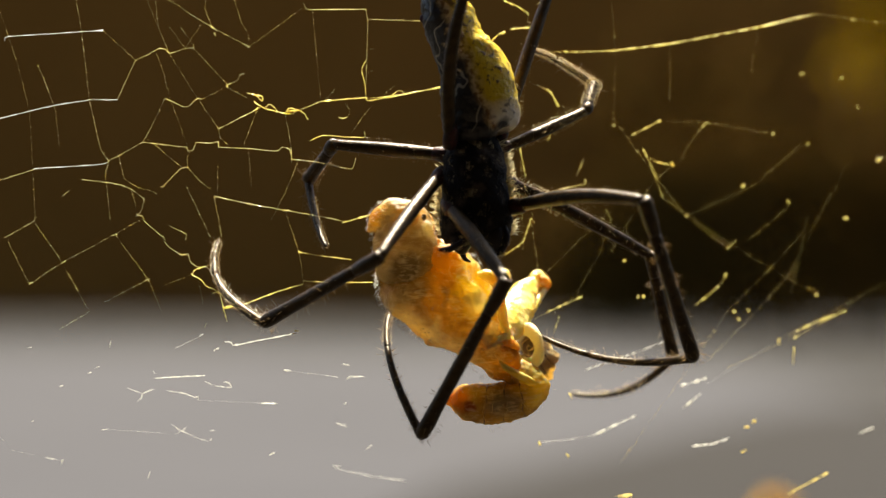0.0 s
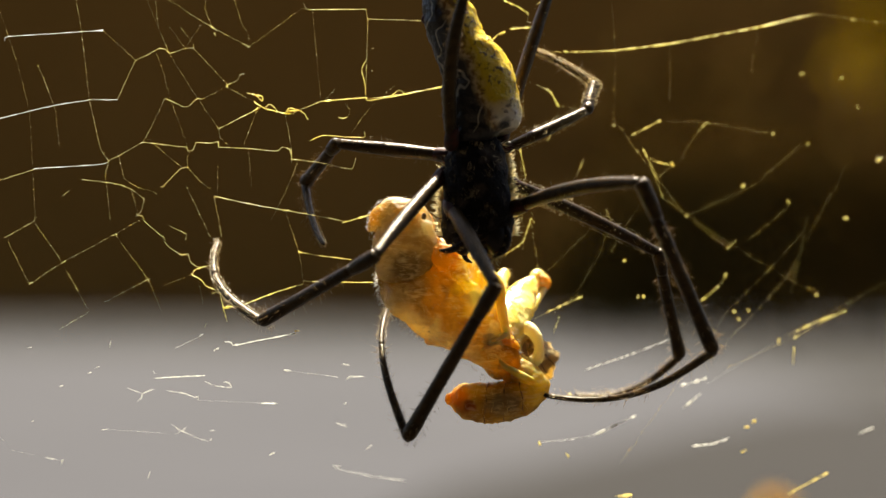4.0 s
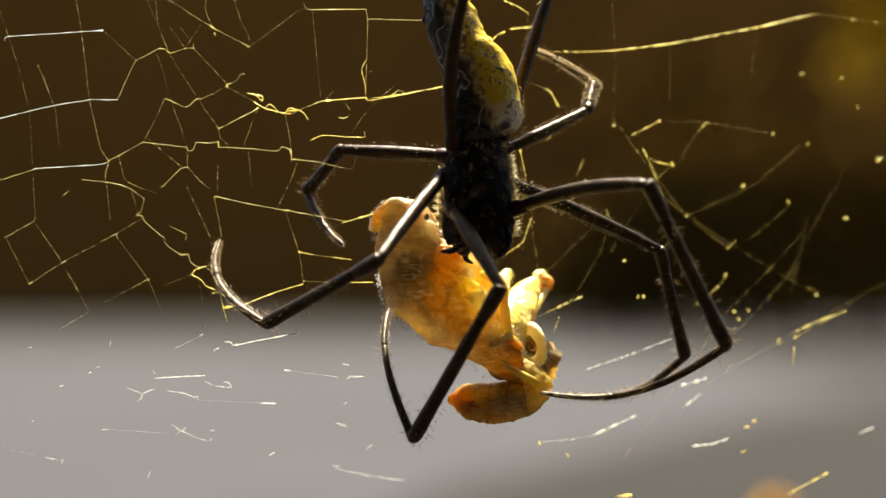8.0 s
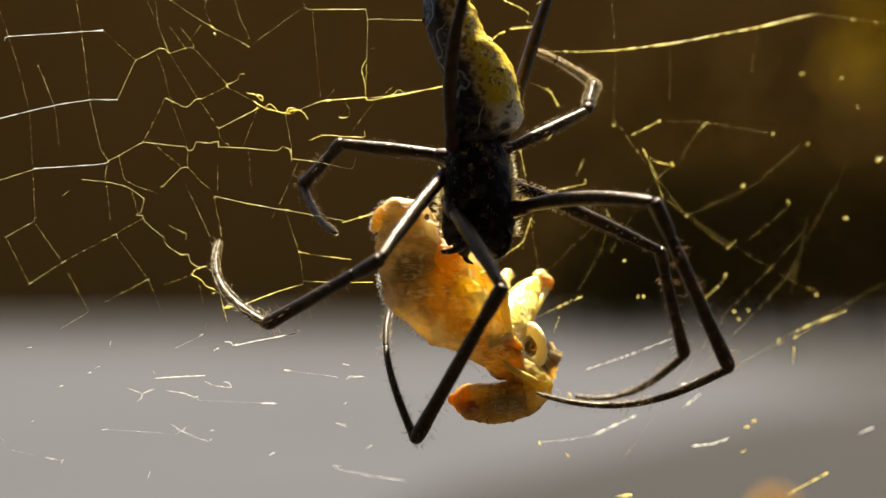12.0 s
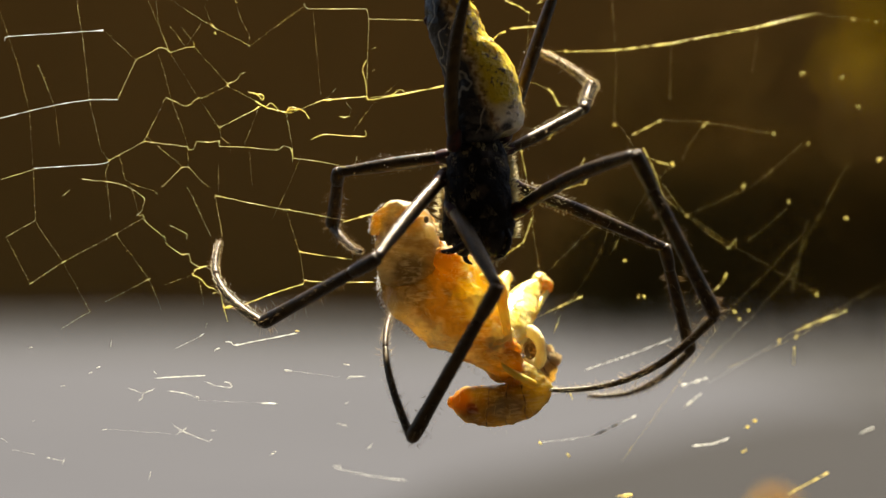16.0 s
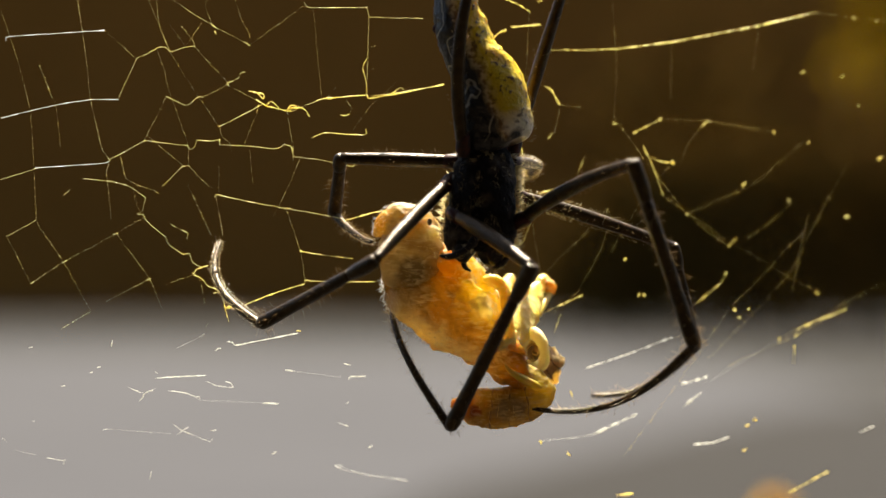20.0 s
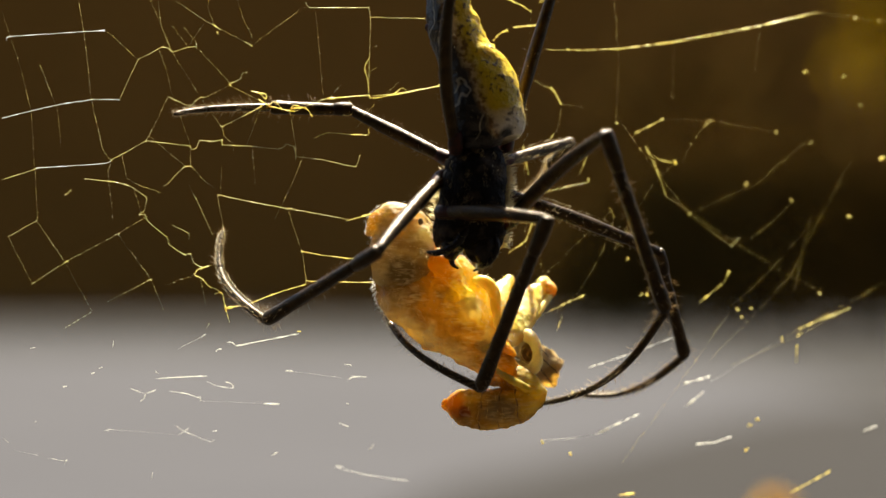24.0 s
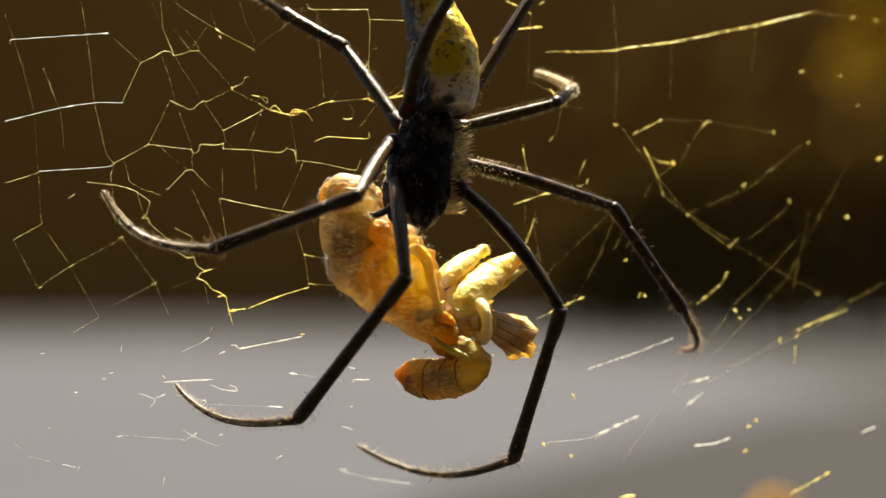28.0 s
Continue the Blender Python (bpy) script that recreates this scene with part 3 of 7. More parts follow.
prey = new("grasshopper")
prey.location = PREY_AT
tagged(prey, "amber translucent grasshopper half wrapped in silk, held in jaws", "grasshopper")


M_PREYLEG = material("prey_leg", (0.98, 0.82, 0.26), 0.34, 0, (0.88, 0.66, 0.04), 330, 0.3, 900, spec=0.7, sss=0.4, sss_radius=(0.0012,), trans=0.22, trans_colour=(0.95, 0.66, 0.08), mix=(0.45, 0.65))
M_WING = material("prey_wing", (0.86, 0.72, 0.36), 0.4, 0, (0.5, 0.33, 0.1), 420, 0.5, 1500, trans=0.5, trans_colour=(0.8, 0.6, 0.22))
M_WINGRIM = material("prey_wing_rim", (0.96, 0.88, 0.58), 0.34, 0, (0.9, 0.75, 0.36), 300, 0.2, 700, sss=0.3, sss_radius=(0.0008,), trans=0.25, trans_colour=(1.0, 0.86, 0.4))
M_VEIN = material("prey_wing_vein", (0.13, 0.075, 0.02), 0.5, 0, (0.22, 0.12, 0.03), 900, trans=0.25, trans_colour=(0.4, 0.22, 0.05))
M_TAIL = skin_material("prey_tail", (0.6, 0.42, 0.1), [
    ((4.4, -0.9, -13.2), 2.0, (0.19, 0.165, 0.145), 0.95), ((6.6, -0.8, -13.0), 1.9, (0.22, 0.18, 0.14), 0.9), ((3.2, -0.8, -12.9), 1.0, (0.3, 0.2, 0.09), 0.6), ((-0.6, -0.6, -12.2), 2.6, (0.72, 0.27, 0.015), 0.85), ((0.9, -0.9, -13.4), 0.95, (0.26, 0.05, 0.008), 0.9),
    ((9.6, 0, -10.8), 3.2, (0.94, 0.74, 0.12), 0.95), ((6.5, 0.2, -9.2), 2.0, (0.75, 0.36, 0.025), 0.8)], (0.16, 0.1, 0.05), 0.4, 0.0014, 0.36, 0.4, 0.4, 0.3, [((10, 1, -10), 3, 0.4), ((-1, 1, -12.5), 3, 0.3)])
M_TAILDARK = material("prey_tail_mark", (0.32, 0.2, 0.08), 0.45, 0, (0.14, 0.09, 0.045), 1600, 0.4, 1500, mix=(0.45, 0.6))


def fuzz(parent, lines, count, length, seed, mat, label, lean=(0.2, -0.2, -0.4), thick=0.018):
    """Loose fine fibres standing off tubes given as rows."""
    rng = random.Random(seed)
    bm = bmesh.new()
    for i in range(count):
        line = lines[rng.randrange(len(lines))]
        k = rng.randrange(1, len(line) - 1)
        f = rng.random()
        r = [line[k][j] * (1 - f) + line[k + 1][j] * f for j in range(5)]
        d = (Vector(line[k + 1][:3]) - Vector(line[k][:3])).normalized()
        o = d.orthogonal()
        o.rotate(Matrix.Rotation(rng.uniform(0, 6.283), 3, d))
        p = Vector(r[:3]) + o * min(r[3], r[4]) * 0.97
        q = p + (o * rng.uniform(0.2, 1) + d * rng.uniform(-0.8, 0.8) + Vector(lean)).normalized() * length * rng.uniform(0.4, 1.2)
        cone(bm, p, q, thick)
    return part("silk_fibre", bm, mat, parent, label)


def wrap(parent, line, rough, freq, seed, count, pick, mat, label, thick=0.028, off=0.16, reach=(0.1, 0.9), around=(0.0, 3.1)):
    """Fine silk lying round a tube, close on its skin."""
    rng = random.Random(pick)
    bm = bmesh.new()
    n = len(line)
    for i in range(count):
        f = rng.uniform(*reach) * (n - 1)
        a = rng.uniform(*around)
        span, pitch, lift = rng.uniform(0.15, 0.7) * rng.choice((-1, 1)), rng.uniform(-3, 3), rng.uniform(0.0, off)
        rows = []
        for k in range(5):
            g = min(max(f + pitch * k / 4, 0), n - 1.01)
            m = int(g)
            r = line[m] + (line[m + 1] - line[m]) * (g - m)
            d = Vector(line[m + 1][:3] - line[m][:3]).normalized()
            w = d.cross(Vector((0, -1, 0))).normalized()
            o = w * math.cos(a + span * k / 4) * r[3] + w.cross(d) * math.sin(a + span * k / 4) * r[4]
            c = Vector(r[:3]) + o
            q = c * freq + Vector((seed, seed, 0))
            c += o.normalized() * (rough * (noise.noise(q) + 0.5 * noise.noise(q * 2.7) + 0.3 * noise.noise(q * 6.1)) + lift)
            rows.append((*c, thick, thick))
        tube(bm, rows, 3, 1)
    return part("silk_wrap", bm, mat, parent, label)


def silk_patch(parent, on, places, mat, label):
    """Short combed fibres lying on the front of a body: rows of (x, z, half-width, half-height, count, length, slant)."""
    rng = random.Random(77)
    bm = bmesh.new()
    for cx, cz, rx, rz, count, length, slant in places:
        for i in range(count):
            a, r = rng.uniform(0, 6.283), math.sqrt(rng.random())
            x, z = cx + rx * r * math.cos(a), cz + rz * r * math.sin(a)
            hit, p, n, _ = on.ray_cast(Vector((x, -30, z)) / 1000, Vector((0, 1, 0)))
            if not hit:
                continue
            p = p * 1000
            t = slant + rng.gauss(0, 0.3)
            d = Vector((math.cos(t), 0, math.sin(t)))
            d = (d - n * d.dot(n)).normalized() * length * rng.uniform(0.5, 1.2)
            k = rng.uniform(0.012, 0.026)
            tube(bm, [(*(p - d * 0.5 + n * 0.02), k * 0.6, k * 0.6), (*(p + n * rng.uniform(0.06, 0.2)), k, k), (*(p + d * 0.5 + n * rng.uniform(0.02, 0.12)), k * 0.4, k * 0.4)], 4, 1)
    return part("silk_wrap", bm, mat, parent, label)


def skin(ob, depth=0.00045):
    """Grows overlapping swellings into one closed skin."""
    m = ob.modifiers.new("skin", "REMESH")
    m.mode, m.voxel_size, m.use_smooth_shade = "VOXEL", 0.0002, True
    s = ob.modifiers.new("soften", "SMOOTH")
    s.factor, s.iterations = 0.5, 3
    crease = bpy.data.textures.new("crease", "CLOUDS")
    crease.noise_scale, crease.noise_depth = 0.0012, 4
    d = ob.modifiers.new("creases", "DISPLACE")
    d.texture, d.texture_coords, d.strength, d.mid_level = crease, "LOCAL", depth, 0.5
    fold = bpy.data.textures.new("fold", "CLOUDS")
    fold.noise_scale, fold.noise_depth = 0.0026, 1
    d = ob.modifiers.new("folds", "DISPLACE")
    d.texture, d.texture_coords, d.strength, d.mid_level = fold, "LOCAL", depth * 2, 0.5
    return ob


def film(rows, mat, name, label, veins, thick):
    """A thin wing of rows of points, thickened a little, with raised dark veins along its length."""
    bm = bmesh.new()
    grid = [[bm.verts.new(p / 1000) for p in row] for row in rows]
    for a, b in zip(grid, grid[1:]):
        for k in range(len(a) - 1):
            bm.faces.new((a[k], a[k + 1], b[k + 1], b[k]))
    wing = part(name, bm, mat, prey, label)
    s = wing.modifiers.new("thickness", "SOLIDIFY")
    s.thickness = thick / 1000
    for k in range(1, min(len(rows) - 1, 32), veins):
        bm = bmesh.new()
        tube(bm, [(*p, 0.1 * q, 0.1 * q) for p in rows[k][1:-1] for q in (0.5 + 0.7 * abs(noise.noise(p * 0.8)),)], 5, 1)
        part("vein", bm, M_VEIN, wing)
    return wing


def scroll_wing(near, far, r0, r1):
    """A wing rolled into an open scroll that widens and crumples towards its tip."""
    rows = []
    for i in range(64):
        a = 2 * math.pi * 2.2 * i / 63
        inner = 1 - 0.9 * i / 63
        row = []
        for k in range(15):
            f = k / 14
            c = Vector(near).lerp(Vector(far), f)
            r = (r0 + (r1 - r0) * f) * inner * (1 + 0.09 * f * (1 - i / 63) * math.sin(11 * a + 2 * f) + 0.3 * f * noise.noise(Vector((a * 1.6, f * 3, 2))) + 0.14 * f * noise.noise(Vector((a * 3.1, f * 5, 5))))
            row.append(c + Vector((math.cos(-a + 2.6) * r * (0.92 - 0.05 * f), 3.0 * f * noise.noise(Vector((a * 1.4, f * 2, 7))), math.sin(-a + 2.6) * r)))
        rows.append(row)
    return film(rows, M_WING, "wing", "pale translucent wing rolled into a ring, brown veins", 3, 0.16)


def pleated_wing(a, b, c, d):
    """A folded wing panel between two near and two far corners, pleated along its length."""
    rows = []
    n = (Vector(b) - Vector(a)).cross(Vector(c) - Vector(a)).normalized()
    for i in range(37):
        u = i / 36
        row = []
        for k in range(12):
            f = k / 11
            p = Vector(a).lerp(Vector(b), u).lerp(Vector(c).lerp(Vector(d), u), f)
            zig = abs((i % 4) - 2) - 1
            row.append(p + n * (zig * 0.45 * f + 0.7 * noise.noise(Vector((u * 3, f * 2, 4)))) + Vector((0, 0.8 * f * noise.noise(Vector((u * 5, 1, 9))), 0)))
        rows.append(row)
    return film(rows, M_WING, "wing", "pleated brown-veined wing folded under the hind legs", 4, 0.1)


def build_prey():
    def piece(name, rows, mat, label, rough, freq, seed, parent=prey, sides=40):
        bm = bmesh.new()
        line = tube(bm, rows, sides, 11, rough, freq, seed)
        return part(name, bm, mat, parent, label), line

    bm = bmesh.new()
    thorax_line = tube(bm, [(-9.76, 0.3, 5.25, 0.9, 0.9), (-8.63, 0.2, 3.6, 2.55, 2.55), (-6.15, 0, 1.65, 4.05, 3.6), (-3.38, 0.1, 0.37, 5.25, 4.2), (-0.37, 0.3, -1.51, 4.95, 4.12), (2.26, 0.6, -4.15, 3.9, 3.45), (4.37, 0.9, -6.64, 2.85, 2.7), (6.41, 1.2, -8.68, 1.95, 2.02), (7.92, 1.4, -9.97, 0.75, 0.75)], 40, 11, 0.4, 0.5, 5)
    shoulder_line = tube(bm, [(-3.38, 0.4, 8.25, 0.45, 0.45), (-2.1, 0.2, 6.37, 1.95, 1.8), (-0.37, 0.1, 4.35, 2.55, 2.25), (1.35, 0.3, 1.87, 2.7, 2.4), (2.26, 0.7, -1.52, 2.55, 2.25), (3.47, 0.9, -4.53, 1.65, 1.65), (4.15, 1, -6.04, 0.6, 0.6)], 40, 11, 0.3, 0.7, 6)
    flap_line = tube(bm, [(-10.86, -0.6, 4.58, 0.5, 0.6), (-9.96, -0.9, 2.79, 1.51, 1.95), (-8.16, -1.1, 0.7, 2.14, 2.7), (-5.39, -1.1, -1.4, 2.27, 2.85), (-2.03, -0.8, -3.5, 1.89, 2.55), (0.6, -0.2, -5.39, 1.13, 1.5), (2.1, 0.3, -6.54, 0.32, 0.38)], 40, 11, 0.3, 0.7, 8)
    fold3_line = tube(bm, [(-2.25, -3, 4.67, 0.22, 0.22), (-0.4, -3.5, 3.64, 0.6, 0.45), (1.61, -3.4, 1.56, 0.75, 0.53), (2.8, -2.8, -1.43, 0.67, 0.53), (3.42, -1.8, -3.84, 0.22, 0.22)], 40, 11, 0.2, 1.1, 25)
    tube(bm, [(-3.89, -2.2, 7.65, 0.38, 0.38), (-2.85, -2.5, 6.61, 1.5, 1.05), (-1.51, -2.6, 5.42, 1.65, 1.05), (-0.62, -2.5, 3.63, 1.27, 0.9), (-0.17, -2.4, 1.91, 0.38, 0.38)], 40, 11, 0.2, 0.9, 22)
    thorax = skin(part("thorax", bm, M_PREY, prey, "amber translucent swollen body"))
    bm = bmesh.new()
    head_line = tube(bm, [(-8.84, -0.5, 14.16, 0.56, 0.6), (-8.84, -0.6, 13.49, 2.26, 2.25), (-8.54, -0.7, 11.99, 3.38, 3.15), (-7.79, -0.8, 9.89, 3.81, 3.6), (-7.19, -0.8, 7.65, 3.74, 3.6), (-7.64, -0.6, 5.4, 3.52, 3.45), (-8.54, -0.3, 3.6, 2.68, 2.7), (-8.25, 0, 2.25, 0.85, 0.9)], 40, 11, 0.2, 0.7, 2)
    brow_line = tube(bm, [(-12.58, -0.8, 9.59, 0.22, 0.22), (-12.04, -1.2, 10.34, 0.75, 0.9), (-11.36, -1.6, 11.53, 1.05, 1.2), (-10.16, -1.6, 12.72, 0.9, 0.97), (-9.12, -1.4, 13.33, 0.3, 0.3)], 40, 11, 0.06, 0.9, 4)
    tube(bm, [(-10.0, -1.6, 10.4, 0.9, 0.5), (-9.9, -2.2, 9.2, 2.0, 0.9), (-9.75, -2.6, 7.5, 2.25, 1.05), (-9.3, -2.7, 5.64, 2.5, 1.12), (-8.8, -2.5, 4, 2.3, 0.97), (-8.37, -2, 2.8, 1.05, 0.45)], 40, 11, 0.12, 0.9, 21)
    head = skin(part("head", bm, M_PREYPALE, prey, "pale silk-dulled head with swollen brow"), 0.00015)
    piece("jaw", [(-5.3, 0.4, 12.2, 0.38, 0.38), (-4.8, 0.2, 10.86, 0.9, 1.0), (-4.6, 0.2, 8.62, 1.2, 1.2), (-3.37, -0.5, 6.75, 1.5, 1.35), (-2.25, -0.4, 5.25, 0.6, 0.6)], M_PREYORANGE, "", 0.3, 0.8, 9)
    tail, tail_line = piece("tail", [(4.38, 1.4, -7.56, 0.85, 1.05), (6.8, 1.6, -8.7, 1.71, 1.88), (9.06, 1.7, -9.99, 1.71, 2.02), (9.44, 1.7, -11.27, 2, 2.17), (7.55, 1.6, -12.55, 2.42, 2.4), (4.91, 1.5, -13.14, 2.64, 2.55), (1.89, 1.4, -13.14, 2.64, 2.48), (-0.37, 1.3, -12.75, 2.07, 2.02), (-1.72, 1.2, -12.52, 0.85, 0.9), (-2.32, 1.2, -12.22, 0.21, 0.22)], M_TAIL, "bent orange tail with dark bands", 0.32, 0.8, 7)
    for x, lean in ((2.9, 0.25), (5.3, 0.1), (7.75, -0.35)):
        near = min(range(len(tail_line)), key=lambda k: abs(tail_line[k][0] - x) + (tail_line[k][2] > -11.6) * 9)
        cx, cy, cz, rw, rd = tail_line[near]
        rows = [(cx + lean * math.cos(a) + 0.1 * math.sin(5 * a), cy - (rd + 0.04 + 0.1 * math.sin(4 * a + x)) * math.sin(a), cz + (rw + 0.04) * math.cos(a), 0.055 + 0.04 * math.sin(9 * a + x), 0.14) for a in [0.25 + 2.65 * k / 12 for k in range(13)]]
        piece("tail_band", rows, M_TAILDARK, "thin dark ring line", 0.05, 1.4, 41 + x, tail, sides=8)
    piece("tail_tip", [(1.66, 0.9, -14.76, 0.28, 0.3), (0.91, 0.6, -13.69, 0.93, 0.75), (0, 0.5, -13.23, 1.07, 0.67), (-1.05, 0.7, -12.79, 0.43, 0.38)], M_TAIL, "", 0.15, 1, 3)
    arm1, arm1_line = piece("hind_leg", [(4.55, 2.2, -5.03, 0.75, 0.82), (5.49, 3.6, -3.42, 2.3, 1.5), (6.77, 6.2, -1.41, 2.6, 1.5), (8.0, 9.4, 0.66, 2.2, 1.3), (9.2, 11.8, 2.1, 1.5, 1.0), (9.9, 12.8, 2.7, 0.95, 0.8), (10.4, 13.4, 3.21, 1.25, 1.0), (10.89, 13.8, 3.6, 1.1, 0.9), (11.29, 14, 3.77, 0.3, 0.3)], M_PREYLEG, "pale yellow folded hind leg, tip orange", 0.14, 0.9, 1)
    piece("knee_cap", [(10.5, 13.0, 3.0, 0.4, 0.4), (10.95, 12.9, 3.1, 0.9, 0.7), (11.35, 13.0, 2.5, 0.85, 0.7), (11.5, 13.2, 1.7, 0.4, 0.4)], M_PREYORANGE, "orange swollen knee", 0.12, 0.9, 10, arm1)
    piece("shin", [(11.19, 13.4, 3.05, 0.3, 0.3), (11.1, 12.6, 1.81, 0.5, 0.45), (10.2, 10.6, 0.19, 0.5, 0.45), (8.97, 8, -1.6, 0.45, 0.4), (7.51, 5.4, -3.62, 0.4, 0.36), (7.03, 4.4, -4.5, 0.22, 0.22)], M_PREYLEG, "", 0.1, 0.9, 11)
    _, arm2_line = piece("hind_leg", [(3.49, 2.4, -1.02, 0.6, 0.6), (3.84, 4.4, 0.45, 1.5, 1.1), (4.51, 7.4, 2.08, 1.45, 1.0), (5.0, 9.0, 2.9, 1.15, 0.85), (5.4, 10.2, 3.5, 0.85, 0.7), (5.8, 11.0, 3.7, 0.95, 0.75), (6.2, 11.6, 3.5, 0.3, 0.3)], M_PREYLEG, "pale yellow folded hind leg", 0.14, 0.9, 12)
    _, fore1_line = piece("foreleg", [(1.91, -2.6, 4.08, 0.38, 0.38), (3.1, -3, 3.93, 0.82, 0.75), (4.14, -3, 3.26, 0.82, 0.75), (4.67, -2.6, 2.14, 0.75, 0.75), (4.97, -2.2, -0.1, 0.67, 0.67), (5.43, -1.8, -2.57, 0.6, 0.6), (5.82, -1.2, -4.46, 0.53, 0.53), (5.98, -0.6, -5.38, 0.15, 0.15)], M_PREYLEG, "slender bent foreleg", 0.08, 0.9, 13)
    piece("knee_joint", [(4.19, -0.6, -4.78, 0.3, 0.3), (4.85, -0.9, -4.62, 0.75, 0.67), (5.98, -0.9, -4.92, 0.82, 0.75), (6.89, -0.4, -5.46, 0.45, 0.45), (7.34, -0.2, -5.92, 0.22, 0.22)], M_PREYORANGE, "", 0.2, 0.9, 15)
    scroll_wing((8.9, 5.4, -5.7), (10.5, 12.8, -8.4), 1.9, 3.5)
    ring = [(8.8 + 1.4 * math.cos(a), 4.4 - 0.95 * math.cos(a), -5.6 + 2.2 * math.sin(a) - 0.45 * math.cos(a)) for a in [-2.2 + 5.9 * i / 22 for i in range(23)]]
    piece("wing_fold", [(*p, (0.66 + 0.22 * abs(p[2] + 5.6) / 2.2) * min(1, 0.35 + 0.2 * min(i, 22 - i)), 0.75) for i, p in enumerate(ring)], M_WINGRIM, "cream rolled rim of the wing", 0.1, 0.7, 18, sides=24)
    pleated_wing((3.6, 2.6, -2.2), (6.6, 2.8, -7.6), (7.3, 10.4, -3.0), (8.0, 10.6, -8.4))
    for k, rows in enumerate((
            [(6.2, -1.0, -2.9, 0.2, 0.2), (5.4, -2.0, -4.0, 0.4, 0.36), (4.3, -2.3, -4.6, 0.4, 0.36), (3.2, -2.3, -5.2, 0.34, 0.3), (2.3, -2.2, -6.1, 0.12, 0.12)],
            [(4.7, -1.4, -7.3, 0.15, 0.15), (5.7, -1.3, -8.3, 0.42, 0.36), (7.2, -0.9, -9.2, 0.5, 0.42), (8.9, -0.4, -10.0, 0.42, 0.36), (9.7, 0, -10.4, 0.12, 0.12)])):
        piece("foreleg", rows, M_PREYLEG, "thin leg folded against the body", 0.06, 0.9, 30 + k, sides=14)
    bm = bmesh.new()
    bmesh.ops.create_uvsphere(bm, u_segments=16, v_segments=10, radius=0.00042, matrix=Matrix.LocRotScale(Vector((-5.2, -3.35, 11.6)) / 1000, None, Vector((0.8, 0.3, 1.1))))
    part("eye", bm, material("prey_eye", (0.5, 0.34, 0.14), 0.5, 0, (0.38, 0.24, 0.09), 1400, spec=0.2), head, "dull brown eye")
    fuzz(thorax, [thorax_line, shoulder_line], 1300, 0.9, 5, M_SILKWHITE, "loose pale silk hairs")
    fuzz(thorax, [flap_line], 1100, 0.8, 6, M_COTTON, "cottony white silk", (-0.1, -0.1, -0.2), 0.03)
    fuzz(arm1, [arm1_line, arm2_line, fore1_line], 260, 0.9, 7, M_HAIR, "loose pale silk hairs")
    fuzz(thorax, [fold3_line], 300, 1.0, 16, M_HAIR, "combed pale silk", (0.6, -0.5, 0.3))
    fuzz(tail, [tail_line], 90, 0.45, 8, M_HAIR, "loose pale silk hairs")
    wrap(thorax, flap_line, 0.3, 0.7, 8, 260, 31, M_SILKPALE, "silk wound over the side", 0.012, 0.2, (0.1, 0.9), (2.0, 3.1))
    bpy.context.view_layer.update()
    front = thorax.evaluated_get(bpy.context.evaluated_depsgraph_get())
    silk_patch(thorax, front, [(1.5, 0.9, 1.5, 0.9, 260, 1.1, 0.12), (4.2, -4.6, 1.7, 0.9, 260, 1.1, 0.15), (1.9, 6.0, 1.3, 1.2, 120, 0.9, -1.0), (4.4, -6.6, 1.2, 0.8, 60, 0.7, -0.8)], M_SILKPALE, "straw-coloured shining fibres")
    silk_patch(thorax, front, [(-4.6, -4.2, 3.0, 0.8, 150, 0.7, -0.6), (-9.6, 0.6, 0.7, 2.0, 90, 0.6, -1.3), (-7.8, -2.4, 1.6, 1.0, 90, 0.6, -0.8)], M_COTTON, "white combed silk in patches")
    silk_patch(thorax, front, [(4.4, -5.4, 1.6, 1.2, 26, 0.5, 1.2)], M_VEIN, "short dark bristles")
    wrap(thorax, shoulder_line, 0.3, 0.7, 6, 120, 35, M_SILKPALE, "combed shining silk", 0.018, 0.3, (0.2, 0.9), (0.3, 1.2))
    wrap(tail, tail_line, 0.32, 0.8, 7, 60, 36, M_SILKPALE, "loose silk over the tail", 0.014, 0.1)
    wrap(head, head_line, 0.2, 0.7, 2, 90, 33, M_SILKPALE, "pale silk wound over the head", 0.01, 0.1)
    fuzz(head, [head_line, brow_line], 600, 0.4, 17, M_COTTON, "short white down on the head", (0, 0, 0.2), 0.024)


build_prey()


# ---- web ----
web = new("spider_web")
web.location = mm(0, 0, 0)
tagged(web, "torn golden orb web, sunlit threads with snagged debris", "spider web")
STRANDS = []
SILK = {"h": M_SILKWHITE, "s": M_SILKWHITE, "k": M_SILK, "v": M_SILKWHITE, "g": M_SILK, "b": M_SILKPALE, "f": M_SILKFINE, "d": M_SILKPALE, "w": M_SILKWHITE}
THIN = {"h": 0.8, "s": 0.85, "k": 0.85, "v": 0.85, "g": 0.8, "b": 0.82, "f": 0.58, "d": 0.72, "w": 0.68}
silk_rng = random.Random(11)


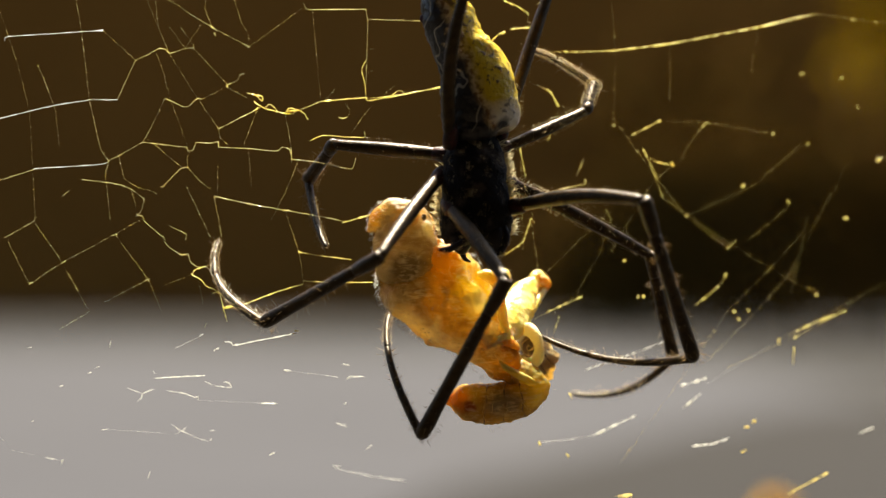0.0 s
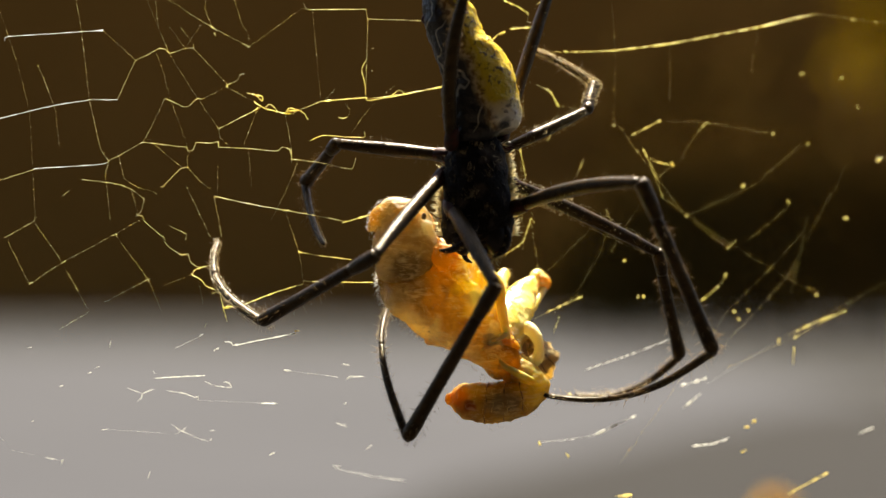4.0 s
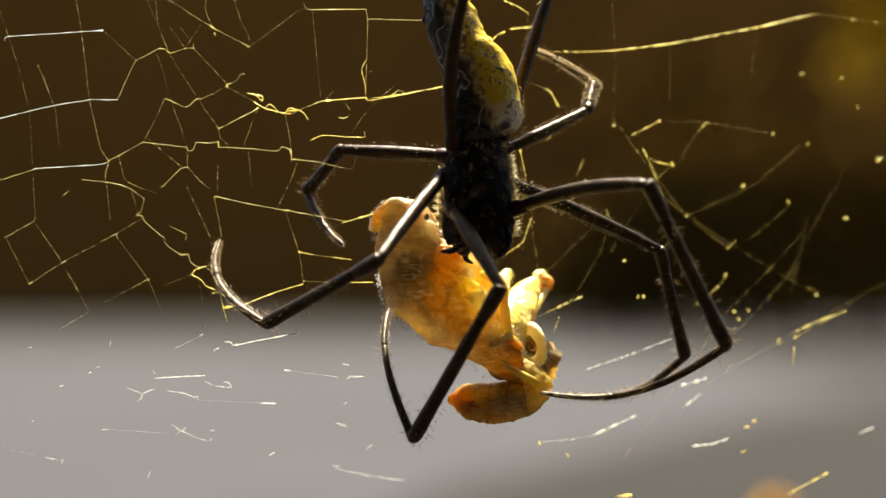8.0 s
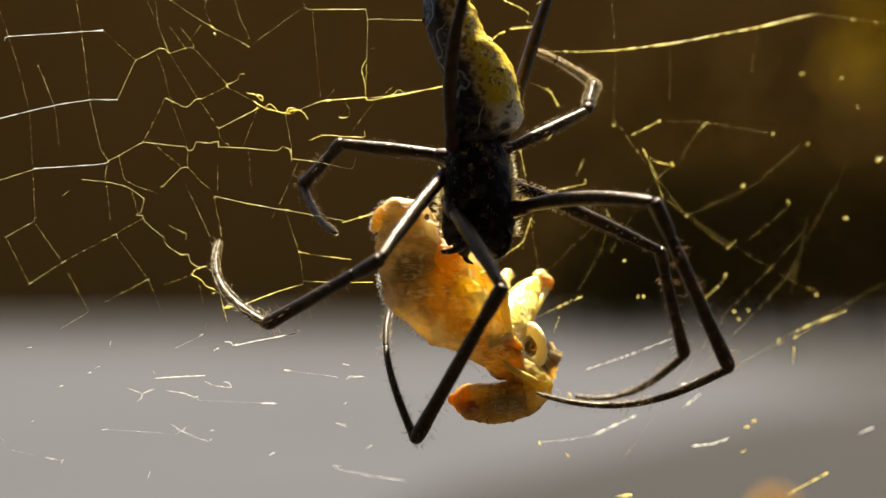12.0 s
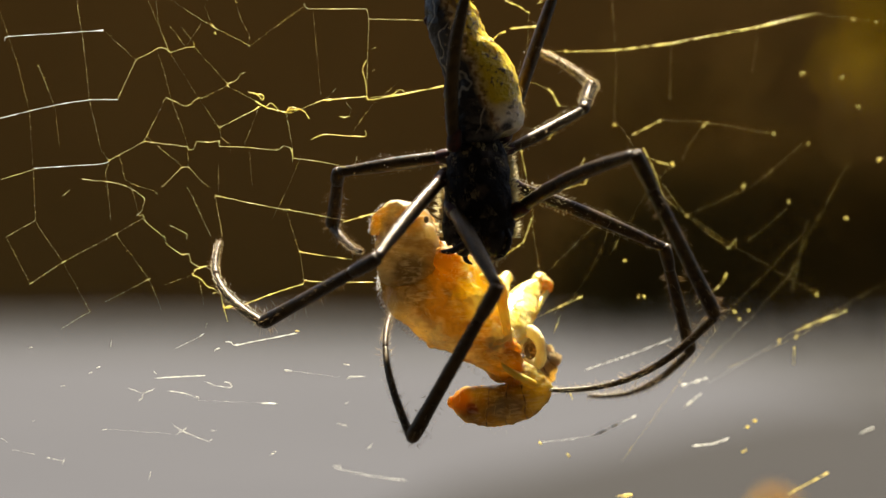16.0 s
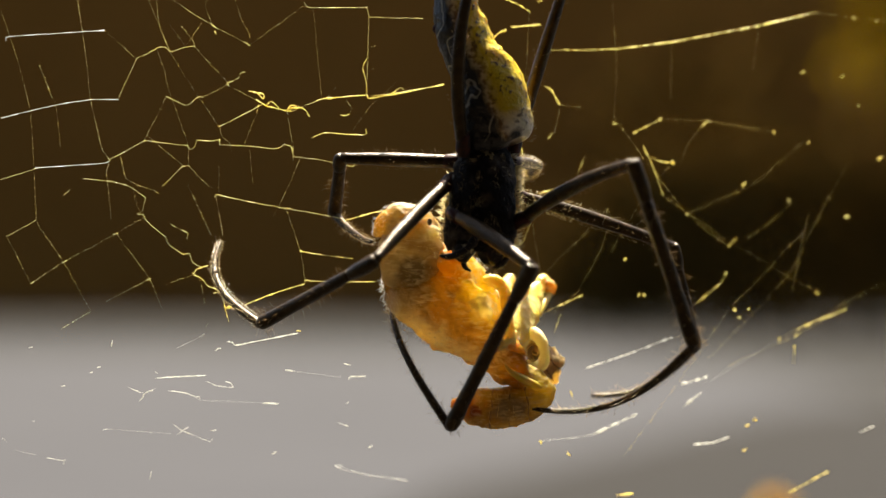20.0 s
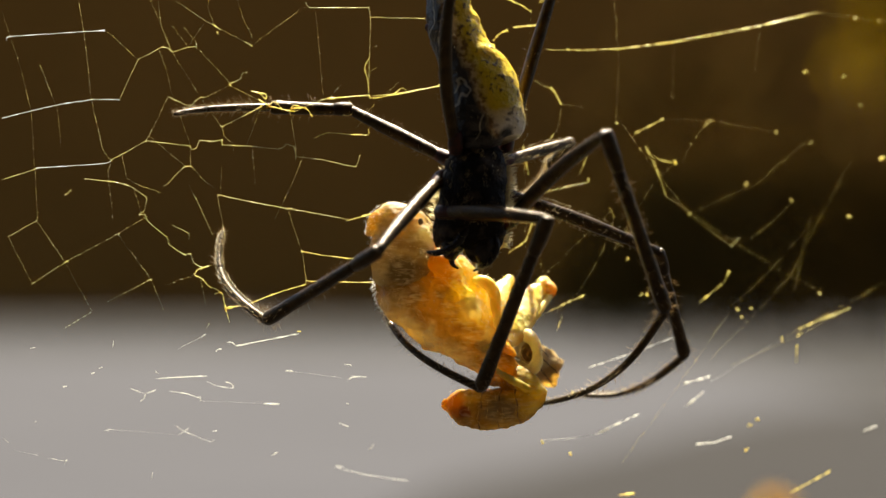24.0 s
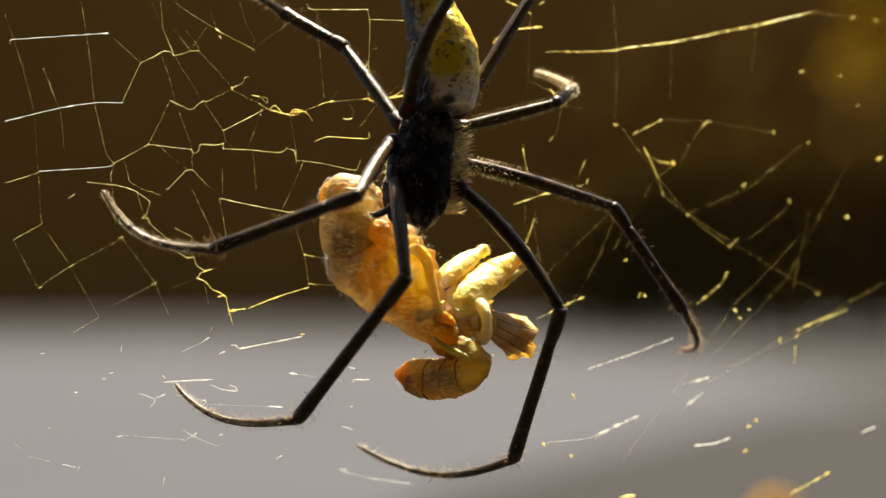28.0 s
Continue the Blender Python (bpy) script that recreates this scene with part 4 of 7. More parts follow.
def strand(kind, half, *points):
    """One thread of the web through points (x, y, z) in millimetres about the web's middle; its own middle is its origin."""
    c = sum((Vector(p) for p in points), Vector()) / len(points)
    if kind == "f" and c.y > 5:
        half *= 0.6
    bm = bmesh.new()
    rows = []
    for p in points:
        q = Vector(p) - c
        rows.append((q.x, q.y, q.z, half, half))
    span = sum((Vector(b) - Vector(a)).length for a, b in zip(points, points[1:])) / (len(points) - 1)
    steps = int(min(24, max(4, span / 0.45)))
    slack = spline(rows, steps)
    line = slack
    if len(rows) > 2 and kind != "g":
        taut = np.vstack([spline(rows[i:i + 2], steps)[:-1] for i in range(len(rows) - 1)] + [np.array(rows[-1:])])
        line = taut * 0.75 + slack * 0.25
    for i, r in enumerate(line):
        k = silk_rng.uniform(0.6, 1.2) * ((0.4 if kind == "w" else 1.5) if i in (0, len(line) - 1) else 1)
        if kind == "d":
            k *= 0.55
        if kind in "kv":
            k = 0.3 if silk_rng.random() < 0.5 else silk_rng.uniform(0.7, 1.6)
        if kind == "w":
            k *= 0.75 + 0.5 * noise.noise(Vector((r[0] * 1.3, r[2] * 1.3, half * 40)))
        if kind == "g":
            k = silk_rng.uniform(0.6, 1.5)
        if kind in "bfdsg":
            k *= 0.55 + 0.75 * max(0.0, 0.35 + noise.noise(Vector((r[0] * 0.9 + c.x, r[2] * 0.9 + c.z, 3.1)))) + (1.1 if silk_rng.random() < 0.07 else 0)
        line[i][3] = line[i][4] = half * k * THIN[kind]
        line[i][:3] += np.array([silk_rng.gauss(0, 0.012), silk_rng.gauss(0, 0.02), silk_rng.gauss(0, 0.014)])
    tube(bm, line, 6, 1)
    # Small balls along the thread shape in its dotted glints.
    if kind in "dgbfs":
        n = len(line)
        for i in range(int(np.linalg.norm(line[-1][:3] - line[0][:3]) * {"d": 2.8, "g": 1.6, "b": 1.4, "f": 1.3, "s": 0.6}[kind]) + 1):
            f = silk_rng.uniform(0, n - 1.01)
            k = int(f)
            p = line[k] + (line[k + 1] - line[k]) * (f - k)
            r = max(half * silk_rng.uniform(0.8, 1.6), silk_rng.uniform(0.026, 0.062))
            bmesh.ops.create_icosphere(bm, subdivisions=1, radius=r / 1000, matrix=Matrix.Translation(Vector(p[:3]) / 1000))
    ob = part("strand", bm, SILK[kind], web)
    ob.location = c / 1000
    STRANDS.append(ob)


def speck(x, y, z, r):
    """A scrap of silk and dust on the web, also modelled in place of glints."""
    bm = bmesh.new()
    bmesh.ops.create_icosphere(bm, subdivisions=2, radius=r / 1000)
    for k in range(2):
        d = Vector((silk_rng.uniform(-1, 1), silk_rng.uniform(-1, 1), silk_rng.uniform(-1, 1))) * r / 700
        bmesh.ops.create_icosphere(bm, subdivisions=1, radius=r * silk_rng.uniform(0.3, 0.7) / 1000, matrix=Matrix.Translation(d))
    slim, turn = silk_rng.uniform(0.35, 0.8), Matrix.Rotation(silk_rng.uniform(0, 3.14), 3, "Y")
    for v in bm.verts:
        v.co *= 1 + 0.6 * noise.noise(v.co * 2500 + Vector((x, z, 0)))
        v.co = turn @ Vector((v.co.x * 1.1, v.co.y * slim, v.co.z * slim))
    ob = part("debris", bm, M_SILK, web, "clot of golden silk and dust, also standing in for a glint")
    ob.location = Vector((x, y, z)) / 1000
    STRANDS.append(ob)


strand("s", 0.056, (-58.2, 0, 27.68), (-57.75, 0, 28.2), (-45.15, 0, 29.02))
strand("f", 0.009, (-45.15, 0, 29.02), (-40.8, 0, 25.05))
strand("b", 0.030, (-40.8, 0, 25.05), (-42.15, 0, 22.2), (-43.2, 0, 19.88))
strand("s", 0.056, (-43.2, 0, 19.8), (-46.8, 0, 19.8), (-51.3, 0, 19.12), (-54.9, 0, 18.3), (-58.8, 0, 17.32))
strand("b", 0.036, (-40.8, 0, 25.05), (-39.45, 0, 25.65), (-38.17, 0, 26.4), (-37.57, 0, 26.62), (-36.82, 0, 26.47), (-36.3, 0, 25.95), (-34.2, 0, 26.62), (-33.15, 0, 26.7))
strand("d", 0.016, (-48.67, 0, 33.07), (-48.07, 0, 29.32), (-47.55, 0, 25.57), (-46.95, 0, 19.8), (-46.05, 0, 15.82), (-45.45, 0, 13.2), (-44.4, 0, 11.7))
strand("f", 0.008, (-58.8, 0, 31.57), (-56.55, 0, 24.82), (-54.9, 0, 18.3), (-54.45, 0, 10.65))
strand("s", 0.056, (-44.4, 0, 11.55), (-45.3, 0, 11.25), (-54.3, 0, 10.65))
strand("b", 0.030, (-54.3, 0, 10.65), (-54.9, 0, 10.35), (-58.8, 0, 9.15))
strand("b", 0.033, (-44.4, 0, 11.7), (-43.05, 0, 12.38), (-39.82, 0, 14.17))
strand("b", 0.033, (-39.82, 0, 14.17), (-34.05, 0, 13.5))
strand("d", 0.012, (-39.82, 0, 14.17), (-39.45, 0, 14.85), (-38.17, 0, 17.32), (-36.9, 0, 20.02))
strand("d", 0.016, (-38.17, 0, 33.07), (-37.8, 0, 29.7), (-36.6, 0, 26.47))
strand("f", 0.011, (-38.17, 0, 26.4), (-37.05, 0, 23.32), (-36.3, 0, 20.18), (-34.05, 0, 13.95), (-33.9, 0, 10.8))
strand("f", 0.009, (-39.3, 0, 33.07), (-36.3, 0, 25.95), (-32.55, 0, 19.95), (-29.77, 0, 15.97))
strand("b", 0.042, (-36.9, 0, 20.02), (-35.17, 0, 19.2), (-34.42, 0, 18.82), (-33.67, 0, 18.97), (-33.15, 0, 19.57), (-32.55, 0, 19.95), (-32.02, 0, 19.88))
strand("b", 0.042, (-34.05, 0, 13.5), (-33.82, 0, 12.97), (-33.15, 0, 13.2), (-32.77, 0, 14.17), (-31.05, 0, 14.03), (-29.77, 0, 14.25))
strand("b", 0.039, (-29.77, 0, 14.25), (-29.77, 0, 13.5), (-25.8, 0, 13.35), (-22.43, 0, 12.97))
strand("b", 0.042, (-22.43, 0, 12.97), (-21.9, 0, 13.05), (-21.3, 0, 13.57), (-20.32, 0, 13.2), (-20.1, 0, 12.07))
strand("f", 0.013, (-32.02, 0, 19.88), (-28.65, 0, 21.6))
strand("f", 0.010, (-33.15, 0, 26.7), (-28.65, 0, 21.82))
strand("f", 0.012, (-28.65, 0, 21.45), (-25.05, 0, 19.57))
strand("b", 0.060, (-28.8, 0, 21.97), (-28.57, 0, 21.38))
strand("b", 0.033, (-28.65, 0, 21.82), (-27.3, 0, 22.35), (-27, 0, 23.1), (-26.4, 0, 23.25))
strand("d", 0.019, (-36.3, 0, 33.07), (-34.05, 0, 31.57), (-32.17, 0, 30.3), (-30.67, 0, 29.47))
strand("b", 0.075, (-30.82, 0, 29.55), (-29.92, 0, 28.95))
strand("f", 0.014, (-29.92, 0, 29.02), (-26.4, 0, 27.22))
strand("b", 0.045, (-26.4, 0, 27.22), (-25.8, 0, 26.77))
strand("f", 0.012, (-31.42, 0, 33.07), (-31.65, 0, 31.95), (-30.9, 0, 30.07), (-30.67, 0, 29.47))
strand("f", 0.010, (-32.17, 0, 29.7), (-34.05, 0, 26.93))
strand("f", 0.010, (-36.3, 0, 29.47), (-34.2, 0, 26.62))
strand("f", 0.011, (-34.8, 0, 29.32), (-33.15, 0, 27.22), (-33.07, 0, 26.32))
strand("f", 0.009, (-27.68, 0, 33.07), (-26.93, 0, 30.45), (-25.72, 0, 28.2), (-26.02, 0, 27.07))
strand("f", 0.008, (-25.8, 0, 26.77), (-18.45, 0, 32.17))
strand("b", 0.038, (-18.45, 0, 32.48), (-17.93, 0, 31.8), (-10.33, 1.86, 31.98))
strand("b", 0.032, (-10.33, 1.86, 31.98), (-10.03, 1.95, 30.63))
strand("b", 0.030, (-10.03, 1.95, 30.63), (-2.81, 4.41, 30.7))
strand("b", 0.029, (-10.03, 1.95, 30.63), (-10.18, 1.91, 25.72), (-10.33, 1.86, 20.44))
strand("g", 0.062, (-10.33, 1.86, 25.11), (-10.86, 1.71, 23.82), (-10.48, 1.82, 22.32), (-10.33, 1.86, 20.59))
strand("f", 0.011, (-9.73, 2.04, 26.64), (-9.21, 2.19, 26.8))
strand("f", 0.011, (-10.11, 1.93, 23.46), (-9.36, 2.14, 23.85))
strand("b", 0.039, (-29.77, 0, 15.97), (-28.05, 0, 16.8), (-24.68, 0, 18.6), (-24.15, 0, 18.9))
strand("g", 0.090, (-26.02, 0, 20.7), (-24.9, 0, 20.4), (-24.07, 0, 19.65), (-24, 0, 20.25), (-25.05, 0, 20.47))
strand("g", 0.101, (-25.05, 0, 19.5), (-23.55, 0, 18.6), (-22.8, 0, 18.45), (-21.3, 0, 18.07), (-20.18, 0, 17.93))
strand("g", 0.067, (-23.55, 0, 18.82), (-22.95, 0, 19.2), (-22.05, 0, 18.38))
strand("g", 0.124, (-20.77, 0, 18.22), (-19.8, 0, 18.38), (-18.68, 0, 18.3))
strand("g", 0.090, (-19.43, 0, 18.52), (-18.52, 0, 18.07), (-17.93, 0, 17.18))
strand("g", 0.067, (-20.93, 0, 18.07), (-20.4, 0, 18.68), (-19.65, 0, 18.6))
strand("b", 0.030, (-20.18, 0, 17.93), (-18.3, 0, 18.75), (-16.28, 0.15, 19.58))
strand("g", 0.087, (-16.28, 0.15, 19.58), (-13.09, 1.07, 19.94), (-10.33, 1.86, 20.21))
strand("g", 0.090, (-10.33, 1.86, 20.21), (-9.73, 2.04, 19.85), (-6.36, 3, 20.51), (-0.08, 5.49, 21.88))
strand("g", 0.045, (-9.73, 2.04, 20.15), (-7.11, 2.79, 20.49), (-5.98, 3.15, 21.27), (-5.23, 3.45, 20.91))
strand("d", 0.013, (-20.93, 0, 17.93), (-20.55, 0, 15.82), (-20.1, 0, 13.2))
strand("b", 0.030, (-20.1, 0, 13.2), (-20.1, 0, 11.47))
strand("b", 0.032, (-20.1, 0, 11.92), (-16.8, 0, 11.55), (-12.2, 1.33, 10.62), (-11.6, 1.5, 12.13))
strand("g", 0.065, (-17.7, 0, 14.32), (-16.43, 0.11, 14.93), (-15.32, 0.43, 15.09), (-10.86, 1.71, 14.85), (-10.48, 1.82, 15.69))
strand("g", 0.064, (-13.84, 0.86, 17.52), (-13.24, 1.03, 17.38), (-12.65, 1.2, 17.61))
strand("f", 0.009, (-12.65, 1.2, 17.61), (-12.35, 1.29, 18.52), (-13.09, 1.07, 19.41))
strand("f", 0.012, (-29.77, 0, 15.97), (-29.55, 0, 14.7), (-28.43, 0, 13.72), (-28.27, 0, 12.67))
strand("b", 0.039, (-29.85, 0, 14.32), (-29.77, 0, 13.42))
strand("b", 0.036, (-33.9, 0, 10.8), (-34.8, 0, 10.72))
strand("b", 0.036, (-34.8, 0, 10.72), (-37.2, 0, 8.25), (-37.42, 0, 8.32))
strand("f", 0.011, (-33.9, 0, 10.8), (-32.17, 0, 8.92), (-30.9, 0, 7.95))
strand("f", 0.009, (-39.45, 0, 14.85), (-34.65, 0, 10.8))
strand("b", 0.024, (-47.92, 0, 9.22), (-44.55, 0, 8.85))
strand("b", 0.036, (-44.55, 0, 8.85), (-42.67, 0, 8.47), (-41.4, 0, 7.95), (-40.42, 0, 7.2), (-39.67, 0, 6.67))
strand("b", 0.036, (-39.67, 0, 6.67), (-40.05, 0, 4.95), (-40.8, 0, 4.42), (-39.9, 0, 4.42), (-39.67, 0, 3.67))
strand("b", 0.036, (-39.67, 0, 3.67), (-37.42, 0, 1.72), (-37.05, 0, 1.57), (-36.67, 0, 0.45), (-34.8, 0, -0.82))
strand("b", 0.042, (-34.8, 0, -0.82), (-33.82, 0, -0.67), (-33.52, 0, -1.8), (-32.55, 0, -2.4), (-31.42, 0, -2.32))
strand("d", 0.014, (-44.4, 0, 11.32), (-44.85, 0, 10.2), (-44.7, 0, 8.85), (-44.17, 0, 3.82))
strand("f", 0.014, (-43.05, 0, 12.38), (-42.3, 0, 9.22), (-40.42, 0, 8.17), (-38.4, 0, 7.57), (-37.95, 0, 7.2))
strand("f", 0.011, (-41.4, 0, 7.95), (-40.42, 0, 4.58))
strand("b", 0.036, (-50.55, 0, 7.05), (-49.65, 0, 7.72))
strand("f", 0.009, (-54.45, 0, 10.65), (-54.15, 0, 4.2))
strand("b", 0.027, (-54.15, 0, 4.2), (-54.3, 0, 3.67), (-58.05, 0, 1.57))
strand("f", 0.009, (-58.05, 0, 1.57), (-54.9, 0, -4.65))
strand("b", 0.051, (-54.9, 0, -4.65), (-54.45, 0, -4.42))
strand("d", 0.010, (-54.9, 0, -4.65), (-50.55, 0, -1.8), (-43.8, 0, 1.8))
strand("f", 0.009, (-43.8, 0, 1.8), (-39.67, 0, 4.2))
strand("b", 0.039, (-50.7, 0, -1.95), (-50.1, 0, -1.57))
strand("b", 0.042, (-43.95, 0, 1.8), (-43.27, 0, 1.95))
strand("f", 0.009, (-54.15, 0, 3.45), (-50.55, 0, -1.8), (-46.95, 0, -8.32))
strand("d", 0.014, (-46.95, 0, -8.32), (-50.92, 0, -10.65))
strand("f", 0.008, (-43.42, 0, 1.8), (-39.15, 0, -4.05), (-37.42, 0, -8.17))
strand("d", 0.009, (-44.92, 0, -7.05), (-39.15, 0, -4.05))
strand("b", 0.039, (-39.6, 0, -4.2), (-38.92, 0, -3.97))
strand("b", 0.042, (-30.45, 0, 6.67), (-30.22, 0, 6.97), (-29.55, 0, 6.9))
strand("b", 0.039, (-30.22, 0, 6.97), (-25.8, 0, 6), (-20.93, 0, 5.1))
strand("b", 0.029, (-20.93, 0, 5.1), (-16.8, 0, 4.42), (-13.09, 1.07, 3.69))
strand("b", 0.048, (-21.3, 0, 5.02), (-20.4, 0, 5.17))
strand("f", 0.016, (-20.93, 0, 5.1), (-19.05, 0, -0.67), (-18.52, 0, -4.42))
strand("f", 0.008, (-29.92, 0, 10.95), (-29.92, 0, 7.2))
strand("f", 0.016, (-30.3, 0, 6.67), (-29.7, 0, 3.45), (-29.4, 0, 1.57))
strand("g", 0.057, (-19.2, 0, -0.38), (-16.8, 0, -0.82), (-12.2, 1.33, -1.43))
strand("g", 0.056, (-18.52, 0, -4.2), (-16.8, 0, -4.35), (-9.36, 2.14, -4.45))
strand("g", 0.072, (-18.52, 0, -4.65), (-22.05, 0, -5.7), (-26.55, 0, -7.42))
strand("g", 0.090, (-26.93, 0, -7.5), (-28.95, 0, -7.8), (-29.1, 0, -8.32))
strand("g", 0.058, (-33.3, 0, -3.45), (-32.92, 0, -2.77), (-31.8, 0, -2.4))
strand("f", 0.012, (-31.8, 0, -2.4), (-30.67, 0, -2.02))
strand("g", 0.067, (-33.3, 0, -3.45), (-32.17, 0, -4.05), (-31.42, 0, -4.95), (-30.45, 0, -5.33), (-29.7, 0, -5.92))
strand("g", 0.076, (-30.67, 0, -5.92), (-29.7, 0, -5.77), (-29.4, 0, -6.83), (-29.1, 0, -8.03))
strand("g", 0.045, (-29.1, 0, -8.03), (-28.65, 0, -9.67))
strand("f", 0.009, (-37.05, 0, -4.8), (-33.3, 0, -3.45))
strand("f", 0.008, (-32.55, 0, -3.67), (-31.8, 0, -7.42))
strand("b", 0.027, (-36.3, 0, 3.07), (-34.05, 0, 1.95), (-34.2, 0, 1.2))
strand("g", 0.066, (-13.46, 0.96, 3.46), (-10.11, 1.93, 4.45), (-6.36, 3, 5.22))
strand("w", 0.102, (-29.04, 0.2, -12.31), (-28.22, 0.24, -12.38), (-27.94, 0.45, -12.77))
strand("w", 0.137, (-27.94, 0.49, -12.84), (-19.43, 0, -11.17))
strand("g", 0.112, (-19.65, 0, -10.88), (-19.12, 0, -10.88))
strand("w", 0.114, (-30.53, 0.84, -13.61), (-30.21, 0.69, -13.3), (-29.76, 0.66, -13.23))
strand("h", 0.019, (-35.61, 0.56, -13.22), (-32.17, 0, -11.55))
strand("w", 0.104, (-32.4, 0, -11.62), (-31.8, 0, -11.25))
strand("f", 0.014, (-31.65, 0, -10.42), (-31.35, 0, -9.82))
strand("w", 0.114, (-38.65, 2.13, -17.28), (-35.03, 2.25, -17.06), (-31.88, 2.4, -16.92))
strand("w", 0.060, (-38.75, 1.73, -16.28), (-38.32, 1.9, -16.67))
strand("w", 0.057, (-42.23, 2.43, -18.58), (-40.24, 2.85, -19.36))
strand("w", 0.084, (-40.24, 2.85, -19.36), (-38.71, 2.71, -18.75))
strand("w", 0.097, (-40.24, 2.85, -19.36), (-40.42, 3.07, -19.98), (-40.96, 3.18, -20.37))
strand("w", 0.082, (-37, 2.91, -18.99), (-35.13, 3.18, -19.23), (-33.29, 3.66, -19.87))
strand("w", 0.100, (-33.44, 3.68, -19.94), (-32.91, 3.66, -19.79), (-32.93, 3.91, -20.34))
strand("h", 0.007, (-32.93, 3.91, -20.34), (-23.16, 5.28, -20.8))
strand("w", 0.149, (-24.52, 5.11, -20.79), (-22.33, 5.42, -20.88))
strand("w", 0.075, (-31.91, 2.76, -17.7), (-30.59, 3.18, -18.32), (-29.1, 3.43, -18.56))
strand("w", 0.088, (-29.1, 3.43, -18.56), (-28.34, 3.5, -18.57), (-28.69, 3.14, -17.94), (-29.44, 3, -17.78))
strand("w", 0.064, (-46.01, 4.12, -24.37), (-45.1, 4.14, -24.15))
strand("h", 0.008, (-45.11, 4.17, -24.22), (-36.88, 5.36, -24.92))
strand("w", 0.064, (-36.45, 4.91, -23.67), (-35.37, 5.46, -24.55), (-33.75, 6.07, -25.28))
strand("w", 0.052, (-33.75, 6.07, -25.28), (-31.84, 6.8, -26.1), (-31.29, 6.71, -25.71))
strand("w", 0.092, (-36.14, 5.56, -25.09), (-34.6, 5.39, -24.08))
strand("h", 0.016, (-59.29, 2.79, -25.26), (-58.58, 3.02, -25.88))
strand("h", 0.011, (-57.88, 3.35, -26.97), (-54.94, 3.93, -27.62))
strand("w", 0.055, (-53.47, 4.24, -28.03), (-51.26, 4.71, -28.52))
strand("w", 0.082, (-51.11, 4.67, -28.29), (-51.44, 4.84, -29.07))
strand("w", 0.091, (-40.02, 7.41, -31.2), (-39.75, 7.06, -30.18))
strand("w", 0.147, (-21.32, 2.64, -16.18), (-20.27, 2.8, -16.34))
strand("h", 0.009, (-20.27, 2.8, -16.34), (-13.99, 4.66, -17.26))
strand("w", 0.135, (-13.03, 5.23, -17.6), (-12.49, 5.13, -17.21), (-10.61, 5.8, -17.24))
strand("w", 0.114, (-15.27, 12.95, -29.92), (-14.05, 13.64, -30.06))
strand("w", 0.059, (-14.98, 13.33, -30.26), (-10.54, 16.41, -31.55), (-5.08, 19.69, -32.64))
strand("w", 0.102, (-14.56, 9.01, -23.72), (-13.13, 9.99, -24.26))
strand("w", 0.110, (-23.76, 9.47, -28.15), (-22.9, 9.37, -27.68))
strand("w", 0.099, (-10.62, 13.58, -27.71), (-9.83, 13.41, -26.99))
strand("w", 0.102, (-55.25, 0.3, -13.14), (-54.65, 0.28, -13.06))
strand("w", 0.083, (-47.38, 1.48, -16.57), (-46.85, 1.45, -16.42))
strand("w", 0.084, (-46.38, 1.29, -15.89), (-45.77, 1.24, -15.66))
strand("w", 0.081, (-51.2, 1.81, -18.32), (-50.6, 1.82, -18.25))
strand("w", 0.142, (-13.49, 3.46, -15.38), (-12.6, 3.94, -15.63))
strand("w", 0.104, (-13.42, 7.56, -21.02), (-13.04, 7.59, -20.86))
strand("w", 0.102, (-44.11, 0.08, -12.15), (-44.3, 0.39, -13.07))
strand("w", 0.056, (-55.13, 2.78, -23.14), (-54.75, 2.78, -22.99))
strand("w", 0.075, (-31.47, 6.14, -24.59), (-30.86, 6.2, -24.52))
strand("k", 0.078, (13.79, 11.07, 27.04), (19.19, 13.33, 27.22), (23.97, 14.8, 27.49))
strand("k", 0.092, (23.97, 14.8, 27.49), (31.58, 16.7, 28.59), (37.65, 18.19, 29.82))
strand("k", 0.107, (37.65, 18.19, 29.82), (44.16, 19.7, 31.14), (52.38, 21.58, 33.22))
strand("f", 0.007, (52.38, 21.58, 33.22), (58.19, 22.91, 32.62), (63.03, 24, 32.24))
strand("g", 0.139, (6.45, 8.04, 28.03), (7.38, 8.4, 29.06), (8.47, 8.82, 29.56))
strand("k", 0.111, (9.17, 9.1, 29.97), (13.24, 10.83, 30.51))
strand("k", 0.112, (8.39, 8.79, 33.79), (10.18, 9.53, 33.09), (11.67, 10.17, 32.23))
strand("k", 0.060, (12.85, 10.67, 33.51), (13.48, 10.93, 33.93))
strand("f", 0.020, (11.67, 10.17, 22.88), (14.03, 11.17, 21.94))
strand("k", 0.130, (14.03, 11.17, 21.94), (14.82, 11.5, 21.49), (15.85, 11.93, 19.65))
strand("f", 0.014, (15.85, 11.93, 19.65), (18.79, 13.17, 19.33))
strand("k", 0.142, (26.2, 15.36, 15.77), (30.21, 16.36, 17.86))
strand("f", 0.007, (30.21, 16.36, 17.86), (36.84, 18, 17.71), (46.62, 20.26, 16.15))
strand("k", 0.088, (37, 18.04, 17.79), (35.86, 17.76, 16.67))
strand("f", 0.011, (35.86, 17.76, 16.67), (34, 17.3, 14.12), (33.03, 17.06, 11.75))
strand("k", 0.094, (27.72, 15.74, 14.06), (28.45, 15.92, 12.65))
